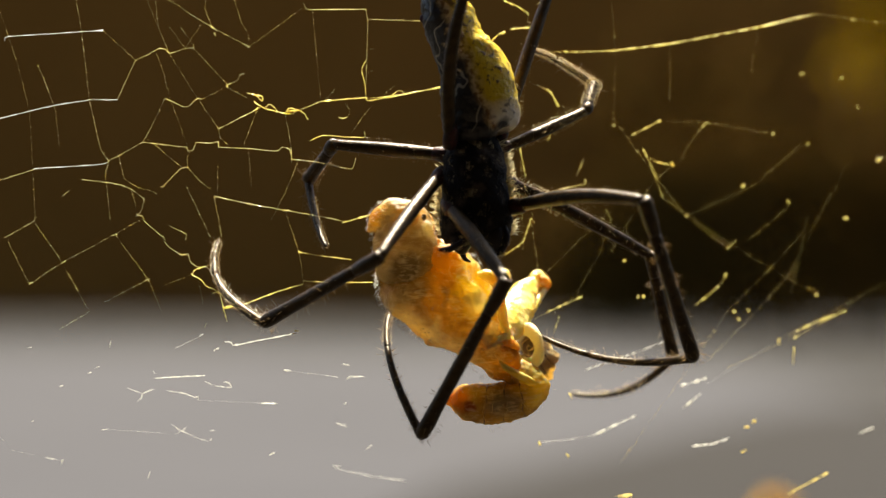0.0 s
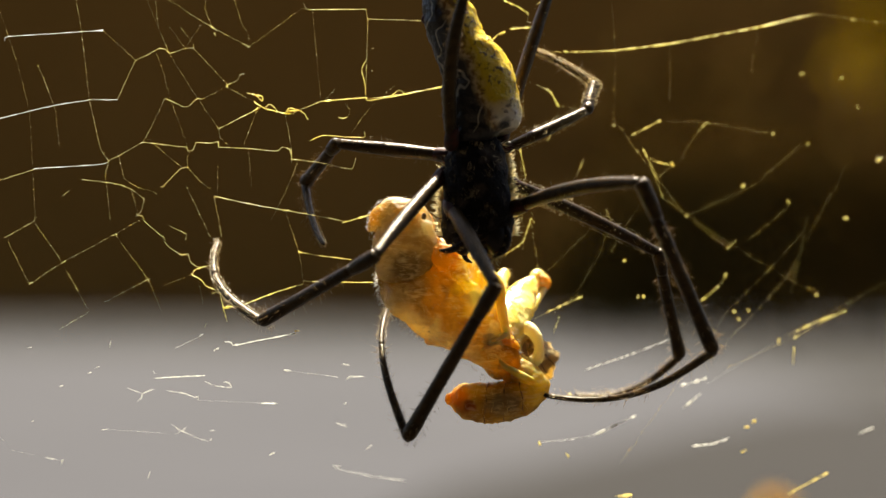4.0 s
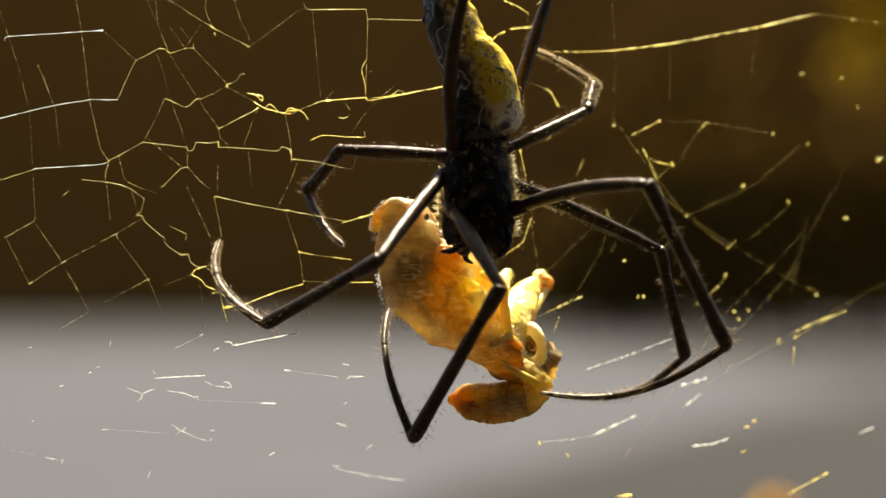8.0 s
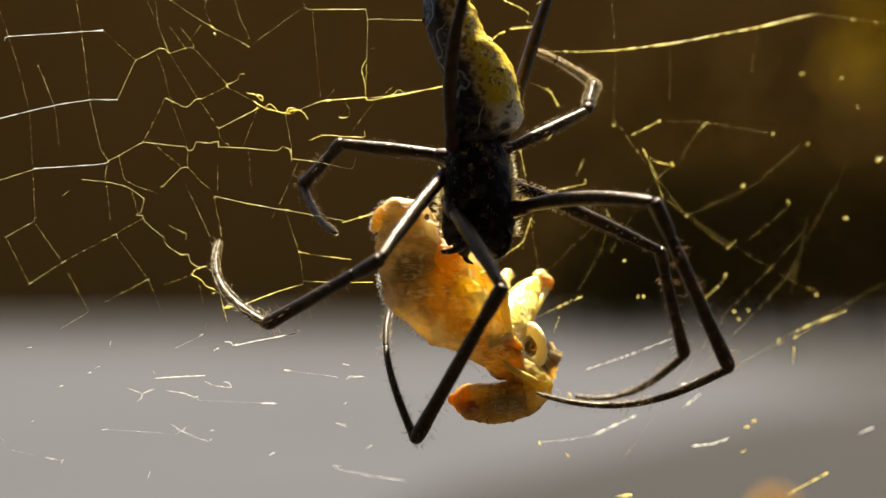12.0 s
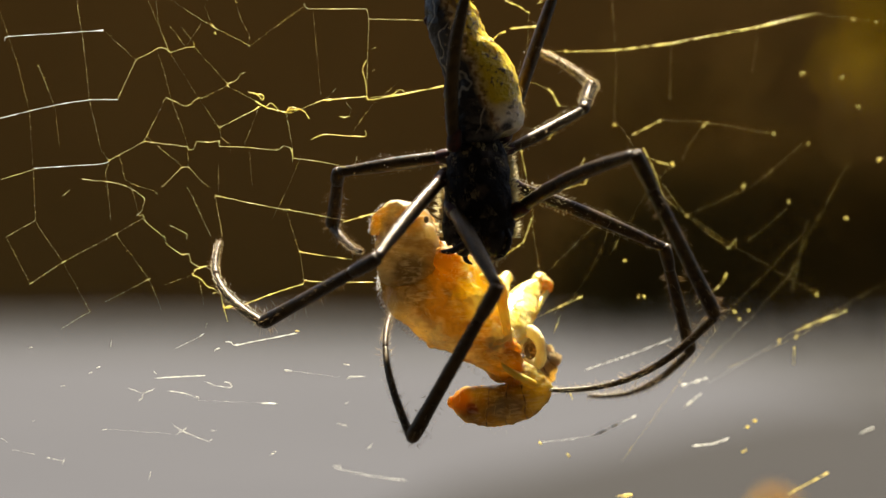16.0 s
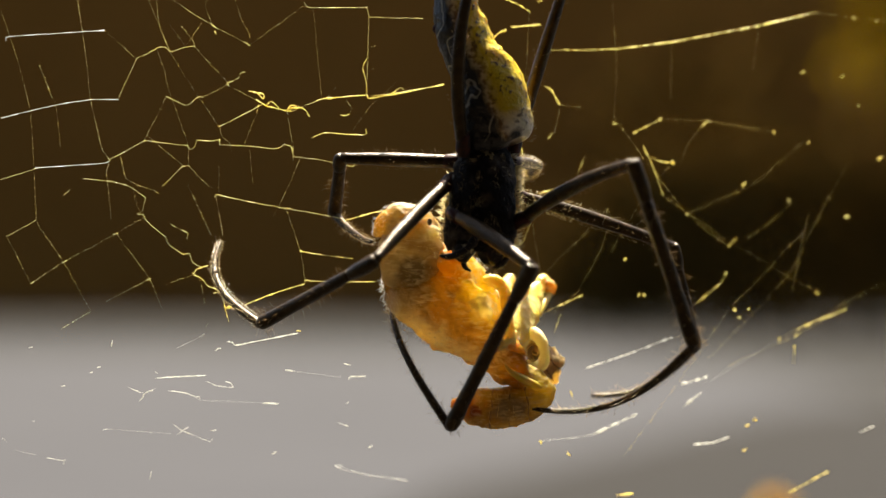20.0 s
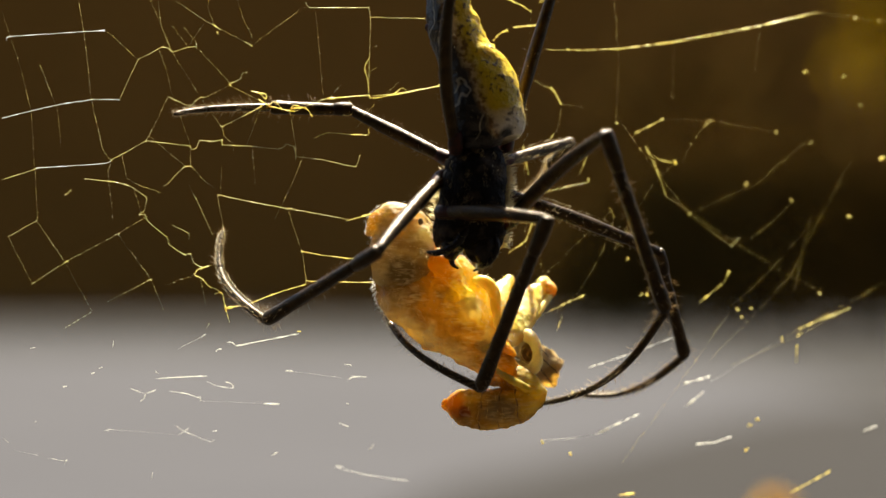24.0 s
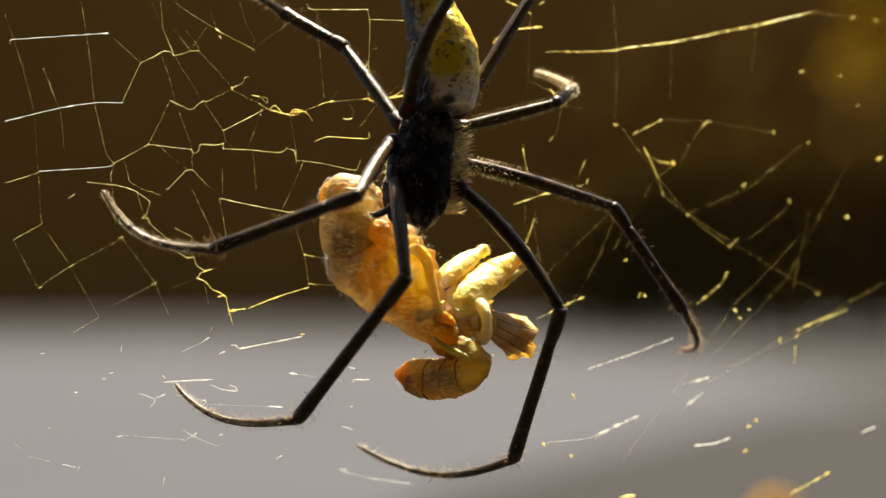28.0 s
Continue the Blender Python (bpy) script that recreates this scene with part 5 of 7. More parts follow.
strand("k", 0.068, (28.61, 15.96, 12.5), (29.57, 16.2, 10.14), (30.61, 16.46, 7.16))
strand("k", 0.068, (28.77, 16, 12.65), (29.97, 16.3, 12.04), (32.15, 16.84, 11.74))
strand("f", 0.007, (30.61, 16.46, 7.16), (34, 17.3, 4.81), (40.08, 18.75, 0.87), (48.26, 20.64, -3.9), (53.21, 21.77, -6.31))
strand("k", 0.134, (41.14, 19, 1.35), (39.92, 18.72, 0.08))
strand("k", 0.110, (39.68, 18.66, -3.41), (38.86, 18.47, -5.07))
strand("k", 0.112, (38.62, 18.42, -5.22), (36.84, 18, -6.64), (35.22, 17.6, -7.9))
strand("k", 0.083, (9.32, 9.17, 6.09), (13.64, 11, 7.59), (19.59, 13.5, 8.97))
strand("k", 0.076, (19.59, 13.5, 8.97), (19.75, 13.57, 9.6))
strand("k", 0.101, (19.43, 13.43, 12.41), (18.39, 13, 10.05))
strand("k", 0.087, (10.5, 9.67, 13.81), (11.28, 10, 9.97))
strand("f", 0.008, (11.28, 10, 9.97), (12.46, 10.5, 3.56))
strand("k", 0.088, (12.06, 10.33, 4.18), (10.89, 9.83, 0.85), (8.55, 8.85, -0.69))
strand("k", 0.049, (22.61, 14.46, 5.4), (23.33, 14.64, 3.99))
strand("f", 0.011, (23.33, 14.64, 3.99), (21.58, 14.2, -0.7), (18.39, 13, -6.16), (15.21, 11.67, -8.85))
strand("k", 0.105, (12.46, 10.5, -9.59), (15.61, 11.83, -8.08), (19.19, 13.33, -6.55))
strand("k", 0.081, (16.01, 12, -9.25), (15.21, 11.67, -11.57))
strand("k", 0.126, (49.91, 21.02, -11.56), (52.38, 21.58, -10.46), (57.11, 22.66, -8.73))
strand("k", 0.104, (50.07, 21.06, -12.04), (49.5, 20.92, -12.67))
strand("k", 0.128, (49.5, 20.92, -13.87), (49.41, 20.91, -16.26))
strand("h", 0.009, (36.84, 18, -18.89), (47.44, 20.45, -12.82))
strand("f", 0.007, (47.44, 20.45, -12.82), (63.03, 24, -4.74))
strand("v", 0.173, (33.19, 17.1, -19.08), (36.84, 18, -18.1))
strand("v", 0.173, (33.44, 17.16, -22.24), (36.03, 17.8, -20.22))
strand("v", 0.155, (20.63, 13.93, -25.86), (26.76, 15.5, -23.15))
strand("v", 0.172, (34.81, 17.5, -27.55), (37.81, 18.23, -27.29))
strand("v", 0.118, (37.81, 18.23, -27.29), (40.08, 18.75, -26.54))
strand("v", 0.076, (19.59, 13.5, -16.7), (25.56, 15.2, -14.82), (31.82, 16.76, -12.52))
strand("f", 0.007, (48.67, 20.74, -3.9), (52.38, 21.58, 3.27), (57.36, 22.72, 12.1))
strand("f", 0.007, (48.67, 20.74, -3.9), (43.35, 19.51, -9.45), (36.84, 18, -15.73))
strand("f", 0.007, (23.17, 14.6, -0.7), (28.77, 16, 8.72), (31.98, 16.8, 11.74))
strand("f", 0.007, (12.85, 10.67, -4.57), (19.19, 13.33, 1.64), (23.17, 14.6, 5.17))
strand("v", 0.077, (59.02, 23.09, -26.22), (61.11, 23.57, -25.37))
strand("k", 0.127, (48.67, 20.74, -34.57), (54.45, 22.06, -31.66))
strand("k", 0.169, (23.97, 14.8, -34.31), (26.2, 15.36, -34.13))
strand("h", 0.025, (13.24, 10.83, -26.48), (17.59, 12.67, -26.23), (21.58, 14.2, -25.73))
strand("f", 0.007, (23.33, 14.64, 34.53), (23.97, 14.8, 25.93), (23.57, 14.7, 17.31))
strand("f", 0.007, (12.06, 10.33, 3.56), (13.24, 10.83, -3.79))
strand("v", 0.156, (21.58, 14.2, -25.73), (22.22, 14.36, -25.27))
strand("f", 0.009, (-17.32, 0, 31.57), (-16.28, 0.15, 20.18))
strand("d", 0.012, (-53.7, 0, 24.3), (-52.42, 0, 21.07), (-51.52, 0, 18.82))
strand("d", 0.012, (-14.36, 0.71, 21.27), (-15.69, 0.32, 19.74))
strand("f", 0.009, (-24.68, 0, 18.45), (-26.55, 0, 13.57))
strand("f", 0.006, (-12.2, 1.33, 15.51), (-9.73, 2.04, 18.94), (-6.36, 3, 22.02))
strand("f", 0.010, (-51.52, 0, 18.82), (-50.92, 0, 13.57))
strand("f", 0.009, (-25.8, 0, 12.82), (-25.43, 0, 8.32))
strand("f", 0.009, (-22.8, 0, 3.82), (-20.55, 0, 8.32), (-19.05, 0, 12.07))
strand("d", 0.010, (-34.05, 0, 8.32), (-30.9, 0, 1.57))
strand("f", 0.007, (31.74, 16.74, 28.43), (31.58, 16.7, 20.56))
strand("f", 0.007, (43.35, 19.51, 24.69), (44.16, 19.7, 30.26))
strand("f", 0.007, (51.56, 21.4, 4.87), (49.09, 20.83, -6.3))
strand("f", 0.007, (34, 17.3, 4.65), (43.35, 19.51, 8.81), (50.73, 21.21, 14.84))
strand("f", 0.007, (6.61, 8.1, 28.12), (6.76, 8.16, 23.9))
strand("f", 0.007, (11.67, 10.17, 32.23), (11.28, 10, 24.8), (10.89, 9.83, 18.61))
strand("f", 0.011, (16.01, 12, 19.66), (15.21, 11.67, 15.6))
strand("k", 0.059, (14.82, 11.5, 15.59), (14.27, 11.27, 14.81))

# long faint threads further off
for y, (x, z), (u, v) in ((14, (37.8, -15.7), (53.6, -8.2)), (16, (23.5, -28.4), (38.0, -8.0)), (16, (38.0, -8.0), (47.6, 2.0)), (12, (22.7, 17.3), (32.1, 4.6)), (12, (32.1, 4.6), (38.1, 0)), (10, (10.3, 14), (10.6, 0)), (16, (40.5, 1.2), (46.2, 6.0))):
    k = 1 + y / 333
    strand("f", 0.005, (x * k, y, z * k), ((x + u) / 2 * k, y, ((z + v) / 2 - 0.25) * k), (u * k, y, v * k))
speck(-40.8, 0, 25.05, 0.09)
speck(-36.3, 0, 26.02, 0.09)
speck(-32.55, 0, 19.95, 0.10)
speck(-28.65, 0, 21.68, 0.11)
speck(-39.82, 0, 14.17, 0.09)
speck(-33.9, 0, 10.8, 0.09)
speck(-29.77, 0, 15.97, 0.09)
speck(-30.22, 0, 6.97, 0.10)
speck(-20.85, 0, 5.1, 0.11)
speck(-43.42, 0, 1.88, 0.08)
speck(-39.15, 0, -4.05, 0.08)
speck(-50.55, 0, -1.8, 0.08)
speck(-19.05, 0, -0.53, 0.10)
speck(-18.52, 0, -4.35, 0.10)
speck(-46.95, 0, 19.8, 0.07)
speck(-44.4, 0, 11.62, 0.10)
speck(-33.15, 0, 26.7, 0.09)
speck(-37.57, 0, 26.62, 0.08)
speck(-25.8, 0, 26.85, 0.09)
speck(-10.03, 1.95, 30.63, 0.08)
speck(-10.33, 1.86, 20.29, 0.10)
speck(-29.77, 0, 13.88, 0.08)
speck(-20.1, 0, 11.92, 0.09)
speck(-34.65, 0, -0.82, 0.09)
speck(-33.3, 0, -3.3, 0.10)
speck(-30.3, 0, 28.57, 0.12)
speck(-54.9, 0, -4.65, 0.10)
speck(-53.7, 0, 24.3, 0.07)
speck(-52.95, 0, 22.72, 0.05)
speck(-52.42, 0, 21.22, 0.05)
speck(-51.67, 0, 18.9, 0.06)
speck(-54.9, 0, 18.3, 0.07)
speck(-24.68, 0, 18.68, 0.11)
speck(-22.43, 0, 12.97, 0.08)
speck(-30.9, 0, 29.7, 0.08)
speck(-34.2, 0, 26.62, 0.08)
speck(-26.55, 0, 27.22, 0.07)
speck(-12.2, 1.33, 10.69, 0.08)
speck(34, 17.3, 4.65, 0.23)
speck(42.12, 19.23, 8.8, 0.26)
speck(51.56, 21.4, 14.84, 0.20)
speck(46.46, 20.23, 16.23, 0.23)
speck(48.67, 20.74, 6.69, 0.23)
speck(57.11, 22.66, 4.33, 0.26)
speck(50.73, 21.21, 24.81, 0.23)
speck(52.8, 21.68, -6.55, 0.23)
speck(27.96, 15.8, -6.6, 0.20)
speck(61.94, 23.75, 12.69, 0.26)
speck(25.17, 15.1, -1.65, 0.20)
speck(56.53, 22.53, 24.26, 0.17)
speck(58.02, 22.87, 32.54, 0.20)
speck(42.12, 19.23, -28.48, 0.26)
speck(43.75, 19.6, -24.14, 0.23)
speck(42.69, 19.36, -25, 0.29)
speck(13.24, 10.83, -26.64, 0.23)
speck(17.2, 12.5, -28.48, 0.23)
speck(23.73, 14.74, 17.15, 0.23)
speck(40.9, 18.94, -8.8, 0.26)
speck(42.94, 19.42, -8.65, 0.17)
speck(41.55, 19.09, -9.83, 0.20)
speck(47.28, 20.42, -12.97, 0.29)
speck(16.8, 12.33, 27.14, 0.26)
speck(23.97, 14.8, 27.49, 0.17)
speck(31.58, 16.7, 28.59, 0.20)
speck(44.16, 19.7, 31.14, 0.23)
speck(61.53, 23.66, 32.21, 0.20)
speck(58.86, 23.06, 20.13, 0.17)
speck(14.42, 11.33, 21.79, 0.17)
speck(31.98, 16.8, 11.66, 0.26)
speck(17.59, 12.67, -20.16, 0.26)
speck(27.16, 15.6, -6.59, 0.17)


# ---- motion of the spider, the prey and the web ----
def glide(rows, times):
    """Rows of (t, values...) read at times, smooth and with no overshoot."""
    a = np.array(rows, float)
    t, v = a[:, 0], a[:, 1:]
    h = np.diff(t)[:, None]
    s = np.diff(v, axis=0) / h
    m = np.zeros_like(v)
    for i in range(1, len(t) - 1):
        same = s[i - 1] * s[i] > 0
        m[i] = np.where(same, 2 * s[i - 1] * s[i] / np.where(same, s[i - 1] + s[i], 1), 0)
    out = []
    for x in times:
        i = int(np.clip(np.searchsorted(t, x, side="right") - 1, 0, len(t) - 2))
        k, u = h[i][0], (x - t[i]) / h[i][0]
        out.append((1 + 2 * u) * (1 - u) ** 2 * v[i] + u * (1 - u) ** 2 * k * m[i] + u * u * (3 - 2 * u) * v[i + 1] + u * u * (u - 1) * k * m[i + 1])
    return out


def along(place, z, hint):
    """The pose at place whose +z runs along z and whose +x leans towards hint."""
    z = z.normalized()
    x = hint - z * hint.dot(z)
    x = x.normalized() if x.length > 1e-5 else z.orthogonal().normalized()
    y = z.cross(x)
    m = Matrix((x, y, z)).transposed().to_4x4()
    m.translation = place
    return m


def motions():
    times = [i * 0.2 for i in range(141)]
    body_rows = [
        (0, 0, 0, 0, 0),
        (2, 0, 0, 0, 0),
        (3.5, 0.15, -0.07, 0, 0),
        (5.5, 0.3, -0.15, 0, 0),
        (12.5, 0.3, -0.22, 0, 0),
        (14.5, 0.3, -0.22, 0.5, 0),
        (15, 0.3, -0.22, 0.5, 0),
        (16, 0.45, -0.3, 1, 0),
        (16.5, 0.6, -0.45, 2, 0),
        (17, 1.05, -0.75, 4, 0),
        (17.5, 1.05, -0.97, 5, 0),
        (18, 1.0, -1.05, 5, 0),
        (18.5, 1.05, -1.12, 5.5, 0),
        (19, 1.15, -1.35, 6, 0),
        (19.5, 1.2, -1.35, 6, 0),
        (20, 1.3, -1.35, 6, 0),
        (20.5, 1.1, -1.2, 6, 0),
        (21, 0.8, -1.2, 6, 0),
        (21.5, 1.05, -1.2, 6, 0),
        (23.5, 0.45, -1.2, 7, -2),
        (24, 0.15, -1.12, 8, -4),
        (24.5, -0.9, -0.9, 9, -8),
        (25, -1.8, -0.6, 9, -13),
        (25.5, -4.35, 0, 9, -22),
        (26, -5.17, 1.65, 10, -28),
        (26.5, -4.58, 1.65, 10, -26),
        (27, -4.5, 2.1, 9, -25),
        (27.5, -3.23, 2.55, 10, -22),
        (28, -6.3, 3.45, 10.5, -30),
    ]
    poses = []
    for v in glide(body_rows, times):
        poses.append(Matrix.Translation(PIVOT + Vector((v[0], 0, v[1])) / 1000) @ pose(0, 0, 0, 0, v[2], 0) @ pose(0, 0, 0, 0, 0, v[3]))
    walk(spider, list(zip(times, poses)))
    waist = Vector((-0.2, 0, 3.5)) / 1000
    lean_rows = [(0, 0), (24.5, 0), (25, 2), (25.5, 8), (26, 12), (26.5, 12), (27, 12), (27.5, 13), (28, 7)]
    turns = []
    for t, v, lean in zip(times, glide(body_rows, times), glide(lean_rows, times)):
        w = pose(0, 0, 0, 0, 0, v[3]) @ waist
        turns.append((t, pose(0, 0, 0, 0, 0, -v[3]) @ Matrix.Translation(w) @ pose(0, 0, 0, 0, lean[0] - v[2], 0) @ Matrix.Translation(-w) @ pose(0, 0, 0, 0, 0, v[3])))
    walk(abdomen, turns)
    still = [Matrix.Translation(p.translation) @ pose(0, 0, 0, 0, v[2], 0) for p, v in zip(poses, glide(body_rows, times))]

    def leg(name, rows):
        spec, parts = LEGS[name], LEG_PARTS[name]
        root = local(*spec[:3]) / 1000
        lengths = [s / 1000 for s in spec[3:6]]
        turns = {k: [] for k in parts}
        for t, p, q, v in zip(times, poses, still, glide(rows, times)):
            a = q @ root
            back = p.inverted()
            knee, heel, toe = (mm(*v[i:i + 3]) for i in (0, 3, 6))
            f = (knee - a).normalized()
            knee = a + f * lengths[0]
            s = (heel - knee).normalized()
            heel = knee + s * lengths[1]
            g = (toe - heel).normalized()
            bulge = s + Vector(spec[9]) * 0.25
            bulge.rotate(Matrix.Rotation(radians(v[9]), 3, g))
            out = Vector(spec[9])
            turns["coxa"].append((t, back @ along(a, f, Vector((0, -1, 0.3)))))
            turns["femur"].append((t, back @ along(a, f, out)))
            for k in ("patella", "tibia"):
                turns[k].append((t, back @ along(knee, s, f + Vector((0, -0.2, 0)))))
            for k in ("metatarsus", "tarsus"):
                turns[k].append((t, back @ along(heel, g, bulge)))
        for k, r in turns.items():
            walk(parts[k], r)

    leg("left_third", [
        (0, -14.47, 1.73, 13.95, -18.5, 10.63, 9.52, -15.48, -0.87, 0.37, 0),
        (1, -14.27, 2.22, 14.27, -18.5, 10.76, 9.37, -13.77, -0.84, 1.12, 0),
        (2, -14.13, 2.45, 14.66, -19.04, 10.75, 9.99, -15.62, -1.18, 1.57, 0),
        (2.5, -14.12, 2.32, 14.65, -19.1, 10.31, 9.51, -15.82, -1.73, 1.19, 0),
        (3, -14.11, 2.13, 14.79, -19.53, 9.72, 9.49, -16.82, -2.62, 1.41, 0),
        (3.5, -14.11, 2.09, 14.57, -19.24, 10.04, 9.5, -16.69, -2.24, 1.27, 0),
        (5.5, -13.91, 2.68, 12.55, -17.88, 10.72, 6.66, -11.41, 0.16, -1.8, 0),
        (7, -13.91, 2.64, 13.08, -18.73, 10.64, 7.82, -13.01, -0.96, 0.22, 0),
        (8, -13.56, 3.41, 13.33, -18.75, 11.01, 7.82, -13.24, -0.97, 0.67, 0),
        (11, -13.56, 3.28, 13.94, -19.12, 10.73, 8.59, -13.95, -1.68, 1.94, 0),
        (12.5, -13.55, 3.21, 14.16, -19.26, 10.5, 8.74, -14.09, -1.95, 2.16, 0),
        (14.5, -13.56, 3.27, 13.86, -15.45, 11.66, 7.45, -12.21, -2.48, 3.65, 0),
        (15, -13.7, 3.15, 12.19, -15.02, 10.74, 4.72, -9.97, -2.68, 0.3, 0),
        (15.5, -13.89, 2.15, 10.27, -14.22, 10.18, 3.17, -10.31, -3.78, -0.67, 0),
        (16, -13.88, 1.94, 10.26, -15.14, 9.89, 3.17, -10.67, -4.01, -0.3, 0),
        (17, -13.79, -0.23, 10.34, -15.04, 7.63, 3.15, -10.59, -6.37, 0.07, 0),
        (18, -13.59, 0.47, 10.82, -15.13, 7.97, 3.3, -10.39, -5.89, 0.07, 0),
        (19, -13.02, -0.86, 11.67, -14.7, 6.88, 4.44, -8.76, -6.19, 0.07, 0),
        (20, -12.89, -0.17, 12.07, -14.73, 7.53, 4.83, -9.14, -5.84, 0.96, 0),
        (21, -13.54, 0.95, 11.96, -15.47, 8.74, 4.85, -9.4, -4.37, 0.81, 0),
        (21.5, -13.54, 0.96, 11.88, -15.31, 8.49, 4.46, -9.53, -4.86, 0.81, 0),
        (23.5, -13.98, 0.67, 14.13, -21.35, 6.75, 9.26, -26.38, -6.79, 5.22, 0),
        (24, -12.38, 2.08, 18.57, -23.02, 3.29, 19.01, -35.11, -5.49, 17.63, 0),
        (24.5, -11.71, 4.59, 19.46, -22.13, 7.02, 20.14, -32.17, -3.89, 17.86, 0),
        (25, -12.11, 5.16, 19.88, -22.42, 7.99, 20.66, -31.06, -3.86, 17.5, 0),
        (25.5, -11.06, 7.93, 21.19, -21.37, 10.85, 21.37, -28.67, -1.46, 16.88, 0),
        (26, -10.31, 8.49, 23.3, -20.49, 11.66, 22.2, -24.95, -1.31, 16.14, 0),
        (26.5, -9.16, 8.94, 23.03, -19.83, 8.38, 22, -26.64, -3.57, 16.03, 0),
        (27, -11.97, 7.69, 22.87, -22.34, 10.24, 21.88, -28.22, -2.45, 16.45, 0),
        (27.5, -12.1, 4.83, 25.03, -21.49, 8.95, 28.19, -35.85, 7.07, 32.07, 0),
        (28, -13.26, 5.33, 27.13, -21.88, 9.09, 32.28, -26.91, -4.81, 34.82, 0),
    ])
    leg("left_second", [
        (0, -7.93, -18.59, -0.99, -23.45, -6.69, -9.63, -30.24, 6.03, 1.15, 35),
        (2, -8.64, -18.46, -0.64, -23.78, -6.09, -9.28, -30.47, 6.97, 1.15, 35),
        (3.5, -8.65, -18.32, -0.78, -23.8, -5.92, -9.36, -30.42, 7.17, 1.07, 35),
        (5.5, -8.08, -18.3, -1.21, -23.35, -6, -9.72, -30.22, 6.66, 1.07, 35),
        (12.5, -7.94, -18.33, -1.35, -23.13, -5.95, -9.87, -30.2, 6.48, 1.07, 35),
        (15, -7.94, -18.41, -1.2, -23.33, -6.22, -9.64, -30.2, 6.45, 1.15, 35),
        (17, -8.95, -17.53, -1.21, -24.01, -4.99, -9.75, -30.11, 8.03, 1.08, 35),
        (18, -9.17, -17.38, -1.35, -24.32, -4.81, -9.68, -30.28, 8.21, 1.23, 35),
        (19, -8.24, -17.63, -1.35, -23.74, -5.68, -9.95, -29.95, 7.12, 1.07, 35),
        (20, -8.46, -17.47, -1.35, -23.91, -5.37, -9.81, -30.14, 7.54, 1.07, 35),
        (21, -8.81, -17.74, -1.35, -23.78, -5.16, -9.97, -30, 7.63, 1.07, 35),
        (21.5, -8.81, -17.74, -1.35, -23.77, -5.2, -10.04, -30.06, 7.48, 1.07, 35),
        (23.5, -8.58, -18.31, -1.2, -23.71, -6.06, -10.01, -29.82, 6.54, 1.3, 35),
        (24, -8.2, -19.2, -0.28, -23.07, -6.74, -9.26, -29.56, 5.23, 2.51, 29.17),
        (24.5, -8.72, -20.87, 2.88, -28.02, -13.16, -2.09, -43.31, -13.61, 7.41, 0),
        (25, -9.41, -21.22, 3.93, -29.33, -14.59, -0.07, -44.66, -10.08, 8.22, 0),
        (25.5, -11.16, -21.31, 3.93, -30.49, -13.73, -1.15, -43.9, -5.98, 8.03, 0),
        (26, -12.21, -21.48, 6.39, -31.18, -14.04, -0.07, -42.8, -3.1, 8.25, 0),
        (26.5, -10.8, -21.65, 6.03, -30.03, -14.78, -0.29, -42.79, -4.85, 7.61, 0),
        (27, -10.82, -21.22, 5.34, -30.07, -14.43, -1, -43.24, -5.41, 7.3, 0),
        (27.5, -9.06, -21.31, 5.69, -28.56, -15.2, -0.57, -42.8, -7.61, 7.4, 0),
        (28, -10.45, -21.78, 6.73, -29.34, -14.47, -0.07, -44.07, -7.46, 7.55, 0),
    ])
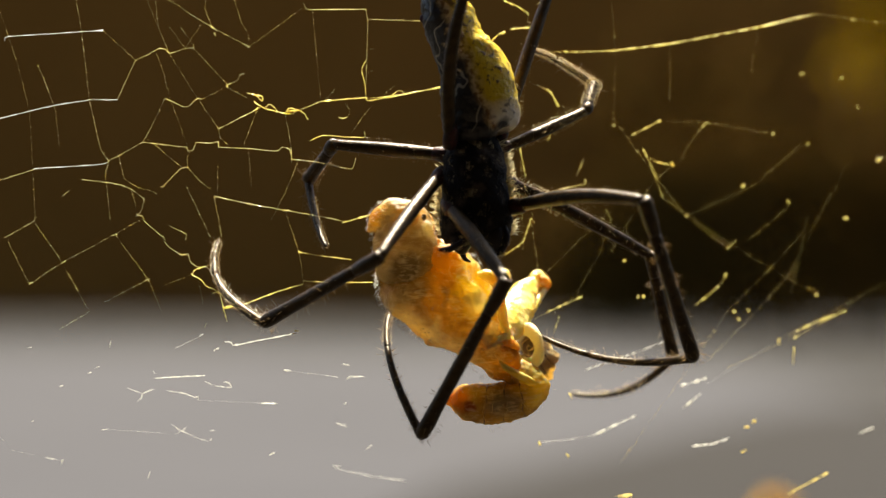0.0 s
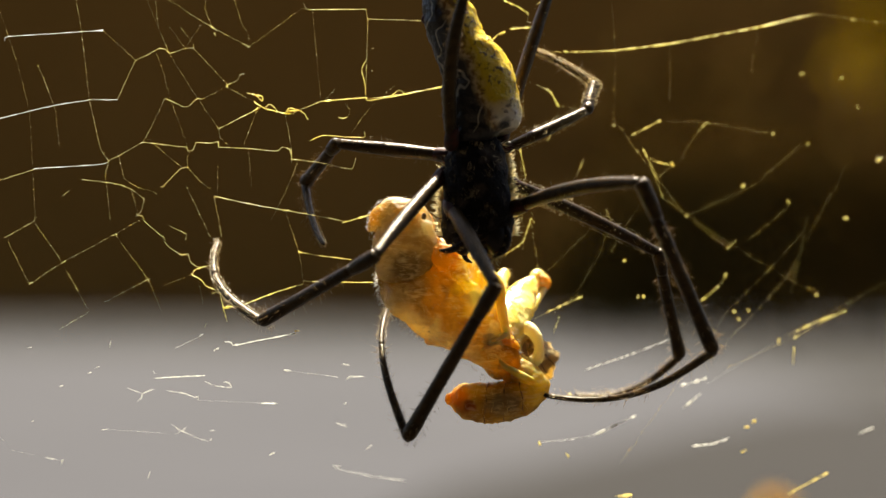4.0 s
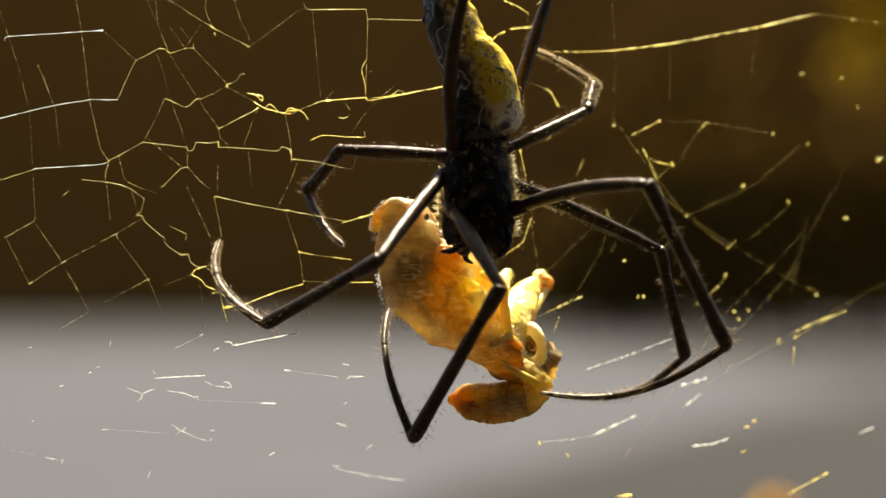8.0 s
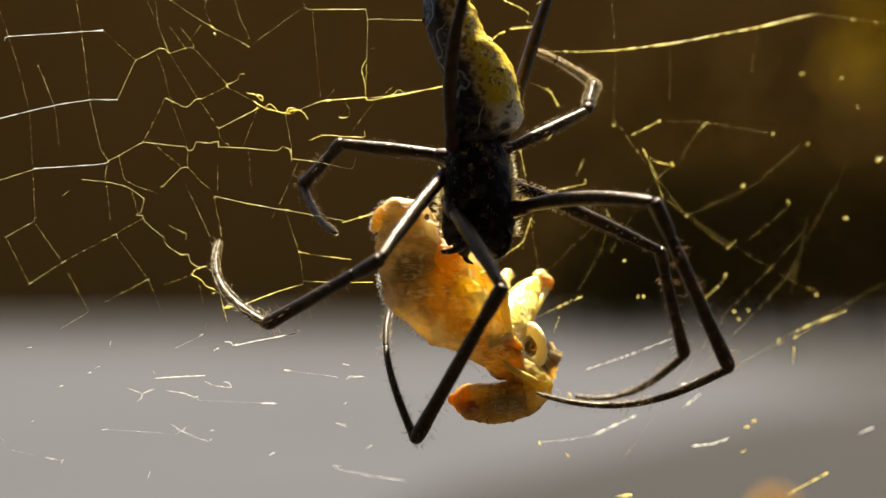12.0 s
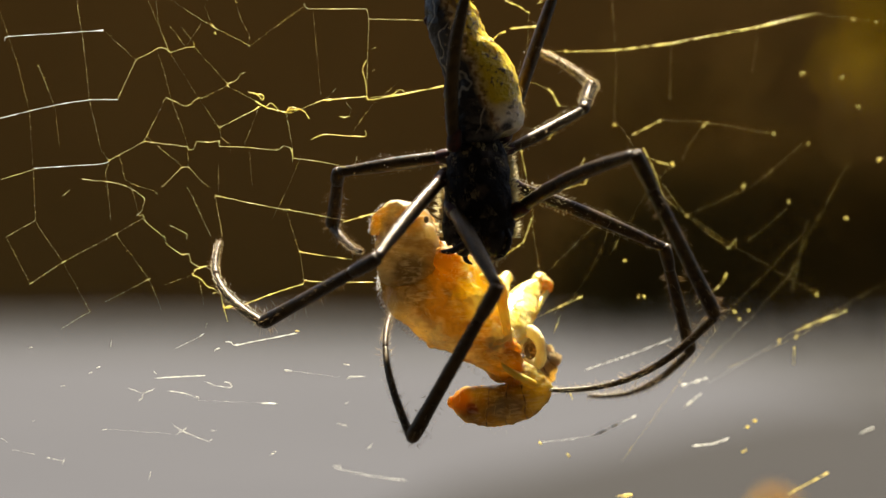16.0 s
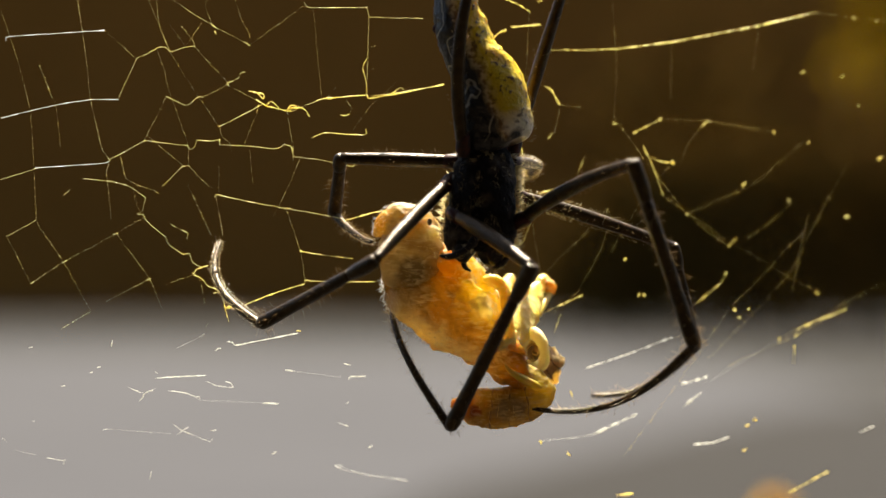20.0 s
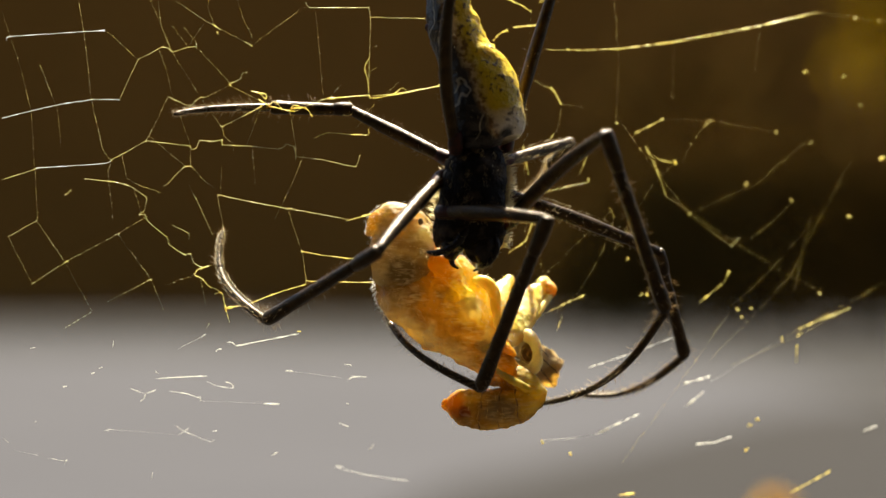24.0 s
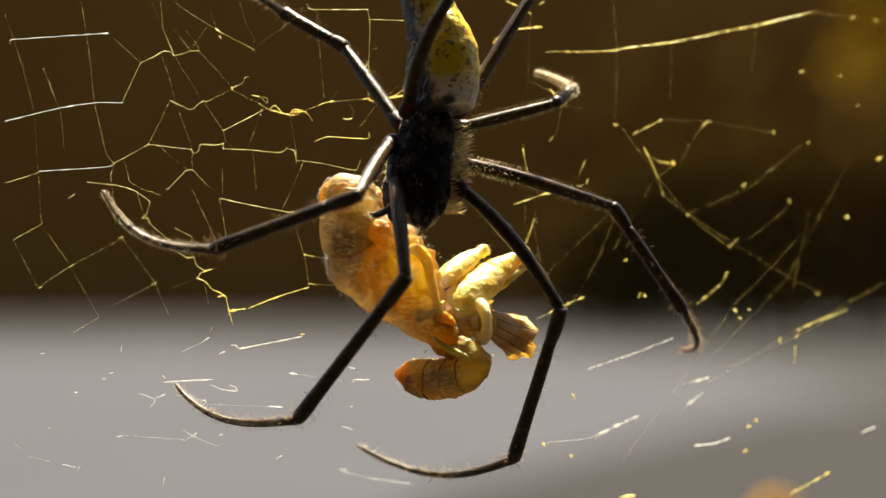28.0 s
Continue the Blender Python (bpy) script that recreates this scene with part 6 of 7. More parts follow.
    leg("left_first", [
        (0, 7.84, -19.37, -3.96, -2.85, -8.48, -24.19, -7.09, 5.59, -8.46, 95),
        (0.5, 7.06, -19.7, -4.02, -3.73, -8.5, -24.05, -7.17, 5.78, -8.32, 95),
        (1, 6.92, -19.67, -4.16, -4.09, -8.67, -24.18, -7.16, 5.37, -8.15, 95),
        (2, 6.78, -19.58, -4.38, -4.39, -8.39, -24.2, -7.32, 5.39, -7.93, 95),
        (3, 6.56, -19.64, -4.52, -4.68, -8.64, -24.4, -7.38, 4.93, -7.92, 95),
        (3.5, 6.42, -19.73, -4.52, -4.75, -8.66, -24.4, -7.38, 4.92, -7.92, 95),
        (5.5, 7.21, -19.36, -4.73, -3.95, -8.33, -24.64, -7.15, 4.83, -7.91, 95),
        (7, 7.13, -19.41, -4.73, -3.95, -8.31, -24.65, -7.15, 4.85, -7.91, 95),
        (12.5, 7.35, -19.35, -4.73, -3.58, -8.36, -24.79, -6.99, 4.56, -7.91, 95),
        (14.5, 7.35, -19.31, -4.73, -3.22, -8.01, -24.81, -6.92, 4.79, -7.91, 95),
        (15, 7.2, -19.48, -4.59, -3.58, -8.34, -24.64, -6.92, 4.78, -7.91, 95),
        (16, 6.78, -19.64, -4.73, -4.1, -8.33, -24.64, -6.78, 5.43, -8.31, 95),
        (16.5, 6.28, -19.7, -5.01, -4.68, -8.26, -24.8, -6.86, 5.41, -8.31, 95),
        (17, 5.5, -19.74, -5.57, -5.57, -7.87, -25.04, -6.94, 5.6, -8.31, 95),
        (17.5, 5.22, -19.81, -5.71, -5.93, -7.79, -25.05, -7.16, 5.18, -7.92, 95),
        (18, 8.88, -20.07, -3.24, -2.34, -7.65, -22.28, -8.8, 3.8, -5.23, 95),
        (18.5, 9.03, -19.78, -3.81, -2.64, -7.68, -22.79, -6.96, 6.5, -7.19, 95),
        (19, 13.5, -19.21, 0.64, 3.92, -10.45, -21.14, -6.35, 2.64, -7.48, 95),
        (19.5, 12.08, -19.39, -1.84, 1.9, -8.91, -22.56, -6.36, 3.13, -6.74, 95),
        (20, 11.22, -19.74, -2.33, 0.95, -9.33, -23.04, -6.96, 2.8, -7.11, 95),
        (20.5, 10.45, -19.54, -2.61, 0.07, -8.89, -23.14, -7.14, 4.04, -7.51, 95),
        (21, 13.31, -18.69, 1.13, 3.94, -9.34, -20.48, -7.3, 4.71, -8.67, 85),
        (21.5, 10.8, -19.49, -2.05, -2.64, -6.81, -19.4, -10.63, 6.53, -4.51, 60),
        (23.5, 14.66, -16.99, 4.7, 7.04, -7.47, -17.52, -7.17, 5.55, -7.93, 60),
        (24, 13.04, -18.36, 3.76, 4.83, -8.39, -18.06, -7.93, 5.4, -7.55, 60),
        (24.5, 12.13, -18.05, 3.26, 3.21, -8.71, -18.55, -8.83, 5.01, -7.16, 60),
        (25, 11.06, -18.31, 3.97, 2.61, -11.38, -18.91, -14.01, 1.52, -14.39, 20),
        (25.5, 5.14, -20.46, 1.62, -6.07, -11.93, -19.45, -18.48, 3.23, -10.53, 0),
        (26, -0.84, -22.06, 1.47, -13.31, -11.94, -18.15, -24.41, 4.58, -9.96, 0),
        (26.5, -0.63, -19.91, -2.61, -15.22, -9.74, -20.68, -35.87, -3.91, -22.31, 0),
        (27, -3.48, -17.41, -5.47, -17.95, -6.35, -23.1, -36.04, 4.56, -18.93, 0),
        (27.5, -3.16, -14.26, -7.11, -18.86, -3.26, -23.69, -37.04, 6.84, -18.14, 0),
        (28, -4.69, -17.75, -3.69, -18.96, -8.02, -22.25, -36.02, 4.44, -18.16, 0),
    ])
    leg("right_first", [
        (0, 25.11, -19.88, 6, 32.66, -6.37, -14.27, 10.8, 7.13, -10.65, 0),
        (0.5, 25.49, -19.47, 5.58, 33.01, -5.9, -14.66, 10.79, 6.85, -10.49, 0),
        (1, 25.5, -19.46, 5.01, 33.22, -5.93, -15.18, 10.36, 5.3, -10.21, 0),
        (1.5, 25.11, -19.83, 6.77, 33.98, -7.16, -13.5, 11.93, 6.45, -14.83, 0),
        (2, 24.02, -20.34, 9.93, 35.55, -9.61, -10.12, 13.66, 2.12, -17.66, 0),
        (2.5, 23.64, -20.69, 10.06, 36.99, -11.66, -9.7, 17.37, 0.84, -21.2, 0),
        (3, 24.51, -20.31, 8.38, 35.02, -9.74, -12.3, 12.71, 0.88, -20.23, 0),
        (3.5, 24.88, -20.11, 7.68, 34.7, -10.66, -13.87, 12.35, 1.25, -19.5, 0),
        (5.5, 23.65, -20.48, 11.19, 35.18, -10.32, -9.16, 12.94, -0.87, -18.63, 0),
        (6, 24.38, -20.19, 10.08, 35.48, -9.55, -10.27, 12.82, -0.09, -18.67, 0),
        (7, 24.97, -19.89, 9.03, 36, -9.43, -11.44, 12.64, -0.83, -18.78, 0),
        (8, 25.64, -19.38, 8.05, 36.69, -9.18, -12.54, 12.77, -1.36, -18.9, 0),
        (9, 25.71, -19.42, 7.35, 36.76, -9.13, -13.2, 12.79, -1.02, -18.92, 0),
        (11, 26.25, -18.9, 6.44, 36.89, -9.3, -14.65, 12.38, -1.9, -18.87, 0),
        (12.5, 26.64, -18.47, 5.6, 37.08, -8.92, -15.62, 12.38, -1.75, -19.1, 0),
        (14.5, 22.48, -20.14, 13.88, 31.86, -10.8, -7.91, 10.54, -1.16, -19.13, 0),
        (15, 23.31, -20.35, 12.04, 32.38, -10.66, -9.73, 9, -2.79, -17.78, 0),
        (15.5, 22.99, -19.91, 13.54, 35.48, -8.88, -5.77, 14.81, -2.65, -20.16, 0),
        (16, 24.05, -19.86, 11.71, 35.21, -9.36, -8.67, 13.61, 0.94, -18.73, 0),
        (16.5, 24.02, -20.23, 10.78, 34.05, -10.02, -10.33, 13.79, 1.62, -21.63, 0),
        (17, 22.35, -20.91, 12.44, 32.55, -11.11, -8.77, 13.32, 3.11, -18.85, 0),
        (17.5, 22.54, -21.33, 10.74, 28.41, -10.43, -11.55, 11.54, 6.24, -22.08, 0),
        (18, 23.23, -21.41, 9.05, 29.8, -11.13, -13.34, 11.5, 5.02, -22.15, 0),
        (18.5, 24.46, -20.94, 7.31, 31.44, -11.4, -15.28, 11.85, 4.26, -21.95, 0),
        (19, 26.15, -20.05, 5.92, 32.31, -9.93, -16.66, 11.72, 4.85, -22.22, 0),
        (19.5, 25.44, -20.2, 8.38, 33.4, -9.89, -13.54, 13.96, 3.76, -23.97, 0),
        (20, 24, -20.59, 10.77, 32.01, -12.89, -12.18, 11.33, 0.01, -21.08, 0),
        (20.5, 23.31, -20.34, 11.34, 31.61, -12.55, -11.48, 10.93, -0.49, -21.49, 0),
        (21, 23.33, -20.09, 11.56, 32.46, -9.91, -9.97, 11.68, -0.56, -22.39, 0),
        (21.5, 22.75, -20.34, 12.04, 29.77, -11.42, -10.79, 10.09, 1.46, -21.77, 0),
        (23.5, 21.6, -19.68, 13.69, 31.53, -9.71, -7.57, 10.94, -0.37, -20.3, 0),
        (24, 20.31, -19.97, 14.31, 28.61, -10.63, -7.91, 10.12, 2.2, -20.84, 0),
        (24.5, 20.17, -19.93, 13.33, 28.58, -10.92, -9, 9.9, 2.56, -20.93, 0),
        (25, 19.21, -20.66, 12.45, 28.61, -12.19, -9.68, 9.1, 0.97, -20.61, 0),
        (25.5, 16.7, -21.46, 11.3, 25.61, -11.81, -10.56, 8.44, 4.71, -20.84, 0),
        (26, 15.58, -22.79, 7.62, 24.69, -14.32, -14.64, 13.86, 6.96, -24.81, 0),
        (26.5, 16.85, -15.99, -7.07, 15.07, -0.08, -26.92, 9.31, 23.52, -36.05, 0),
        (27, 16.78, -14.56, -7.82, 9.85, 0.76, -26.99, -11.54, 15.43, -27.94, 0),
        (27.5, 18.2, -11.08, -8.99, 11.44, 3.39, -28.87, -10.94, 16.44, -27.31, 0),
        (28, 15.12, -11.71, -7.89, 9.37, 2.51, -28.26, -11.99, 17.22, -27.37, 0),
    ])
    leg("right_second", [
        (0, 27.9, 5.48, -0.84, 31.89, 14.06, -15.09, 18.15, 20.44, -20.38, 0),
        (1, 28.04, 5.31, -0.69, 31.94, 12.91, -15.5, 18.36, 19.96, -20.35, 0),
        (2, 28.53, 3.86, -0.68, 32.17, 12.91, -14.72, 18.75, 19.75, -20.26, 0),
        (2.5, 28.54, 4.02, -0.68, 32.24, 12.81, -14.88, 18.03, 18.14, -20.09, 0),
        (3, 28.67, 3.78, -0.68, 32.36, 12.36, -15.01, 17.8, 16.74, -20.16, 0),
        (5.5, 28.96, 4.53, -0.08, 33.03, 12.91, -14.41, 19.5, 19, -20.53, 0),
        (7, 29.08, 4.08, -0.15, 33.31, 11.76, -14.83, 18.47, 14.56, -20.27, 0),
        (12.5, 29.07, 3.97, -0.3, 33.27, 12.2, -14.69, 18.25, 12.66, -20.31, 0),
        (14.5, 29.05, 3.79, -0.46, 33.31, 11.74, -14.98, 18.47, 14.55, -20.43, 0),
        (15, 28.96, 4.44, -0.23, 33.37, 12.41, -14.7, 18.47, 14.54, -20.27, 0),
        (15.5, 29.44, 3.88, 0.3, 33.45, 11.57, -14.43, 18.36, 12.06, -19.89, 0),
        (16, 29.62, 3.32, 0.15, 34.01, 11.77, -14.05, 20.17, 16.84, -20.41, 0),
        (16.5, 29.47, 4.24, -0.08, 33.91, 12.34, -14.47, 19.01, 12.81, -20.4, 0),
        (17, 29.79, 2.7, -1.59, 33.19, 11.3, -15.97, 19.45, 17.99, -20.87, 0),
        (17.5, 29.92, 2.52, -1.59, 33.08, 11.79, -15.61, 18.59, 16.76, -20.4, 0),
        (18, 29.97, 3.06, -1.44, 33.31, 12.57, -15.25, 18.57, 16.31, -20.37, 0),
        (18.5, 30.6, 1.59, -1.28, 33.63, 9.52, -16.12, 18.84, 14.19, -20.25, 0),
        (19, 31.44, 2.61, -0.3, 33.85, 7.78, -16.42, 20.07, 15.04, -20.3, 0),
        (19.5, 31.66, 2.53, 0.3, 35.24, 10.11, -14.6, 20.31, 12.49, -20, 0),
        (20, 31.37, 3.46, 0.08, 34.87, 12.62, -13.93, 20.5, 15.78, -20.34, 0),
        (21, 30.67, 2.41, 0.08, 33.83, 11.53, -14.04, 19.25, 14.38, -20.11, 0),
        (21.5, 30.4, 3.57, 0.08, 34.07, 12.43, -14.08, 19.15, 12.91, -19.97, 0),
        (23.5, 29.74, 3, -0.45, 33.55, 12.6, -14.09, 18.58, 13.06, -19.88, 0),
        (24, 28.97, 4.56, -0.46, 33.34, 12.91, -14.72, 18.55, 16.01, -20.12, 0),
        (24.5, 28.04, 2.63, -1.21, 31.9, 11.65, -15.21, 18.3, 18.78, -19.88, 0),
        (25, 26.54, 2.76, -2.19, 30.43, 12.58, -15.64, 17.63, 21.29, -19.87, 0),
        (25.5, 23.35, 0.31, -3.6, 26.83, 11.33, -16.21, 16.95, 23.61, -19.19, 0),
        (26, 20.64, 5.12, -2.97, 22.37, 16.7, -15.44, 14.4, 30.38, -18.08, 0),
        (26.5, 22.75, -3.45, -2.68, 25.74, 7.13, -15.78, 18, 20.7, -19.44, 0),
        (27, 22, -0.81, -3.44, 24.83, 10.51, -15.94, 16.97, 24.2, -18.82, 0),
        (27.5, 23.24, -1.23, -3.06, 25.94, 9.74, -15.9, 17.31, 22.88, -19.15, 0),
        (28, 22.9, 4.86, 5.63, 32.59, 6.7, -8.34, 33.62, 21.57, -14.29, 0),
    ])
    leg("right_third", [
        (0, 19.12, 2.55, 18.52, 20.42, 6.55, 22.25, 12.35, 7.54, 26.92, 0),
        (12.5, 19.21, 2.78, 18.53, 20.43, 6.8, 22.27, 12.35, 7.73, 26.94, 0),
        (15, 19.21, 2.79, 18.53, 20.43, 6.81, 22.27, 12.46, 8.46, 26.92, 0),
        (16, 18.74, 3.84, 18.66, 20.19, 7.85, 22.34, 13.12, 11.76, 27.1, 0),
        (16.5, 18.61, 4.18, 18.68, 19.9, 8.22, 22.36, 13.48, 13.05, 27.2, 0),
        (17, 20.27, 2.84, 17.4, 16.53, 6.8, 15.99, 11.03, 14.33, 15.1, 0),
        (17.5, 16.61, 8.52, 15, 14.91, 13.67, 13.51, 9.66, 21.37, 12.45, 0),
        (18, 13.62, 10.55, 11.99, 13.05, 16.11, 11.32, 10.56, 25.12, 10.56, 0),
        (18.5, 13.47, 10.67, 11.15, 12.66, 16.18, 10.3, 10.57, 25.3, 9.76, 0),
        (20, 12.86, 11.02, 11.47, 12.28, 16.59, 10.86, 10.58, 25.74, 9.78, 0),
        (20.5, 15.51, 9.63, 13.35, 13.37, 14.29, 11.03, 10.9, 22.84, 8.09, 0),
        (21, 17.14, 8.34, 13.99, 14.62, 12.23, 10.81, 11.62, 20.53, 7.64, 0),
        (21.5, 17.14, 8.32, 14.07, 14.44, 11.8, 10.56, 11.61, 20.24, 7.64, 0),
        (23.5, 17.33, 7.43, 14.87, 14.81, 11.21, 11.55, 12.38, 19.36, 7.62, 0),
        (24, 17.32, 7.3, 14.56, 14.81, 11.33, 11.55, 11.58, 19.2, 7.61, 0),
        (24.5, 16.76, 6.86, 14.62, 14, 10.46, 11.29, 11.16, 18.4, 7.2, 0),
        (25, 16.5, 6.23, 14.59, 13.99, 10.22, 11.52, 11.56, 18.56, 8, 0),
        (25.5, 15.28, 4.52, 14.44, 13.14, 8.28, 10.84, 10.72, 16.86, 7.96, 0),
        (26, 15.22, 3.29, 14.92, 13.48, 7.11, 11.18, 9.04, 13.14, 5.53, 0),
        (26.5, 16.3, 2.01, 14.86, 14.62, 6.86, 12.55, 9.05, 13.54, 9.05, 0),
        (27, 16.15, -0.97, 19.22, 17.31, 4.11, 21.34, 13.29, 12.09, 24.17, 0),
        (27.5, 17.35, 0.49, 19.3, 18.38, 5.6, 21.43, 12.92, 12.7, 24.21, 0),
        (28, 14.81, -2.77, 19.23, 17.2, 1.86, 21.34, 12.65, 9.62, 24, 0),
    ])
    leg("left_fourth", [
        (0, 3.42, -16.79, 34.26, 6.31, -7.15, 54.38, 8.87, 6.64, 71.98, 0),
        (12.5, 3.42, -16.28, 34.31, 6.32, -6.69, 54.46, 8.88, 7.08, 72.07, 0),
        (16, 3.64, -16.23, 34.32, 6.32, -6.6, 54.47, 8.89, 7.16, 72.09, 0),
        (17, 3.14, -15.7, 34.38, 6.33, -6.23, 54.54, 8.9, 7.51, 72.16, 0),
        (19, 3.45, -13.97, 34.56, 6.36, -4.59, 54.81, 8.94, 9.07, 72.5, 0),
        (20, 3.66, -13.96, 34.57, 6.36, -4.53, 54.82, 8.94, 9.13, 72.51, 0),
        (21, 2.22, -14.59, 34.5, 4.87, -5.1, 54.72, 8.92, 8.31, 72.33, 0),
        (23.5, 1.51, -14.78, 34.48, 4.87, -5.44, 54.67, 8.91, 7.99, 72.27, 0),
        (24, 1.36, -15.23, 34.43, 4.86, -5.89, 54.59, 8.9, 7.56, 72.18, 0),
        (25, 0.28, -16.9, 34.25, 3.37, -7.29, 54.36, 7.33, 6.24, 71.89, 0),
        (25.5, -3.62, -18.23, 34.1, 1.17, -9.03, 54.07, 5.78, 4.42, 71.51, 0),
        (26, -6.12, -20.81, 33.82, -0.29, -11.82, 53.61, 4.97, 1.57, 70.91, 0),
        (26.5, -2.04, -21.09, 33.79, 1.16, -11.14, 53.72, 4.99, 2.59, 71.12, 0),
        (27, -0.98, -21.52, 33.75, 1.88, -11.46, 53.67, 4.99, 2.44, 71.09, 0),
        (27.5, 2.52, -21.65, 33.73, 4.78, -11.46, 53.66, 7.25, 2.53, 71.11, 0),
        (28, 2.67, -21.42, 33.76, 4.78, -11.23, 53.7, 7.26, 2.75, 71.16, 0),
    ])
    leg("right_fourth", [
        (0, 15.47, 8.67, 38.17, 18.64, 17.71, 58.53, 21.76, 30.21, 76.97, 0),
        (15, 15.6, 8.28, 38.12, 18.62, 17.39, 58.47, 21.74, 29.91, 76.91, 0),
        (17, 16.89, 6.32, 37.91, 19.32, 15.73, 58.2, 22.46, 28.33, 76.57, 0),
        (19, 17.2, 4.88, 37.74, 19.25, 14.48, 57.99, 22.38, 27.14, 76.32, 0),
        (20, 17.05, 5.01, 37.76, 19.26, 14.58, 58, 22.39, 27.24, 76.34, 0),
        (21, 16.6, 5.06, 37.76, 19.25, 14.54, 58, 22.39, 27.2, 76.33, 0),
        (24, 15.68, 5.03, 37.76, 18.47, 14.49, 57.99, 21.57, 27.16, 76.32, 0),
        (25, 14.35, 5.88, 37.86, 18.49, 14.88, 58.06, 21.6, 27.53, 76.4, 0),
        (25.5, 15.22, 3.28, 37.57, 18.38, 12.8, 57.71, 21.48, 25.55, 75.98, 0),
        (26, 18.33, -2.23, 36.95, 18.9, 8.11, 56.93, 21.22, 21.22, 75.06, 0),
        (26.5, 18.51, 1.17, 37.33, 19.07, 11.23, 57.45, 21.4, 24.19, 75.69, 0),
        (27, 17.95, 4.77, 37.73, 19.25, 14.48, 57.99, 21.58, 27.28, 76.35, 0),
        (27.5, 18.46, 7.12, 37.99, 19.37, 16.66, 58.35, 21.71, 29.35, 76.79, 0),
        (28, 14.37, 10.01, 38.32, 18.69, 18.57, 58.67, 21.81, 31.03, 77.14, 0),
    ])
    prey_rows = [
        (0, 0, 0, 0, 0),
        (3, -0.15, 0.15, 0, 0),
        (5.5, 0.3, 0.07, 0, 0),
        (12.5, 0.38, 0.07, 0, 0),
        (14.5, 0.3, -0.22, 0, 0),
        (16, 0.3, -0.3, 0, 0),
        (17, 0.3, -0.6, 0, 0),
        (18, 0.3, -0.6, 0, 0),
        (19, 0.75, -0.6, 0, 0),
        (20, 0.75, -0.6, 0, 0),
        (20.5, 0.45, -0.6, 0, 0),
        (21, 0.3, -0.6, -1, 0),
        (21.5, 0.3, -0.6, -1, 0),
        (23.5, 0.45, -0.75, -3, 0),
        (24, -0.38, -0.67, -5, 1),
        (24.5, -0.9, -0.45, -8, 1),
        (25, -1.65, -0.22, -12, 2),
        (25.5, -4.5, 0.6, -20, 3),
        (26, -6.9, 3.38, -26, 2.5),
        (26.5, -5.77, 2.62, -25, 1.8),
        (27, -5.77, 2.92, -26, 1.8),
        (27.5, -4.88, 3.23, -26, 1.5),
        (28, -7.5, 3.38, -29, 0),
    ]
    walk(prey, [(r[0], Matrix.Translation(PREY_AT + Vector((r[1], 0, r[2])) / 1000) @ pose(0, 0, 0, 0, r[4], 0) @ pose(0, 0, 0, 0, 0, r[3])) for r in prey_rows])

    # the web is pulled about: each thread follows the pulls felt near it
    pulls = {}
    pulls[(-57.9, 28.05)] = [0, 0, 0, 0, 0, 0, 0.38, 0, 0.15, 0.07, 0.15, 0, 0.15, 0, 0.22, -0.15, 0.22, 0, 0.22, 0, 0.6, -0.22, 1.05, -0.6, 2.32, -1.2, 3.6, -1.27, 3.23, -1.27, 2.17, -1.05, 0.82, -0.22, 0.67, -0.38]
    pulls[(-25.95, 26.93)] = [0, 0, 0, 0.07, 0.07, 0.15, 0.38, 0.15, 0.07, 0.22, 0.22, 0.22, 0.07, 0.22, 0.38, 0.15, 0.22, 0.22, 0.38, 0.15, 0.67, 0.15, 1.27, -0.07, 2.32, -0.3, 3.23, -0.22, 3, -0.45, 2.1, -0.45, 0.75, 0, 0.75, -0.45]
    pulls[(-18.22, 32.17)] = [0, 0, 0, 0, 0, 0.07, 0.22, 0.07, 0.07, 0.22, 0.22, 0.22, 0.07, 0.22, 0.3, 0.07, 0.22, 0.22, 0.22, 0.22, 0.53, 0.22, 0.97, 0.07, 1.72, 0.07, 2.02, 0.67, 1.95, 0.3, 1.35, 0.07, 0.45, 0.22, 0.45, 0]
    pulls[(-10.12, 30.45)] = [0, 0, 0, 0.07, 0.15, 0.07, 0.22, 0.22, 0, 0.3, 0.22, 0.3, 0.15, 0.3, 0.38, 0.07, 0.38, 0.3, 0.38, 0.3, 0.6, 0.3, 0.97, 0.07, 1.65, 0, 1.72, 0.67, 1.5, 0.22, 1.2, -0.15, 0.38, 0.07, 0.22, 0]
    pulls[(-19.43, 18.07)] = [0, 0, 0, 0.07, 0.15, 0.15, 0.38, 0.22, 0.15, 0.38, 0.22, 0.38, 0.22, 0.38, 0.6, 0.15, 0.6, 0.38, 0.6, 0.38, 0.9, 0.3, 1.5, 0.07, 2.48, 0, 3.15, 0.22, 2.85, 0, 2.1, -0.15, 0.67, 0.15, 0.6, -0.15]
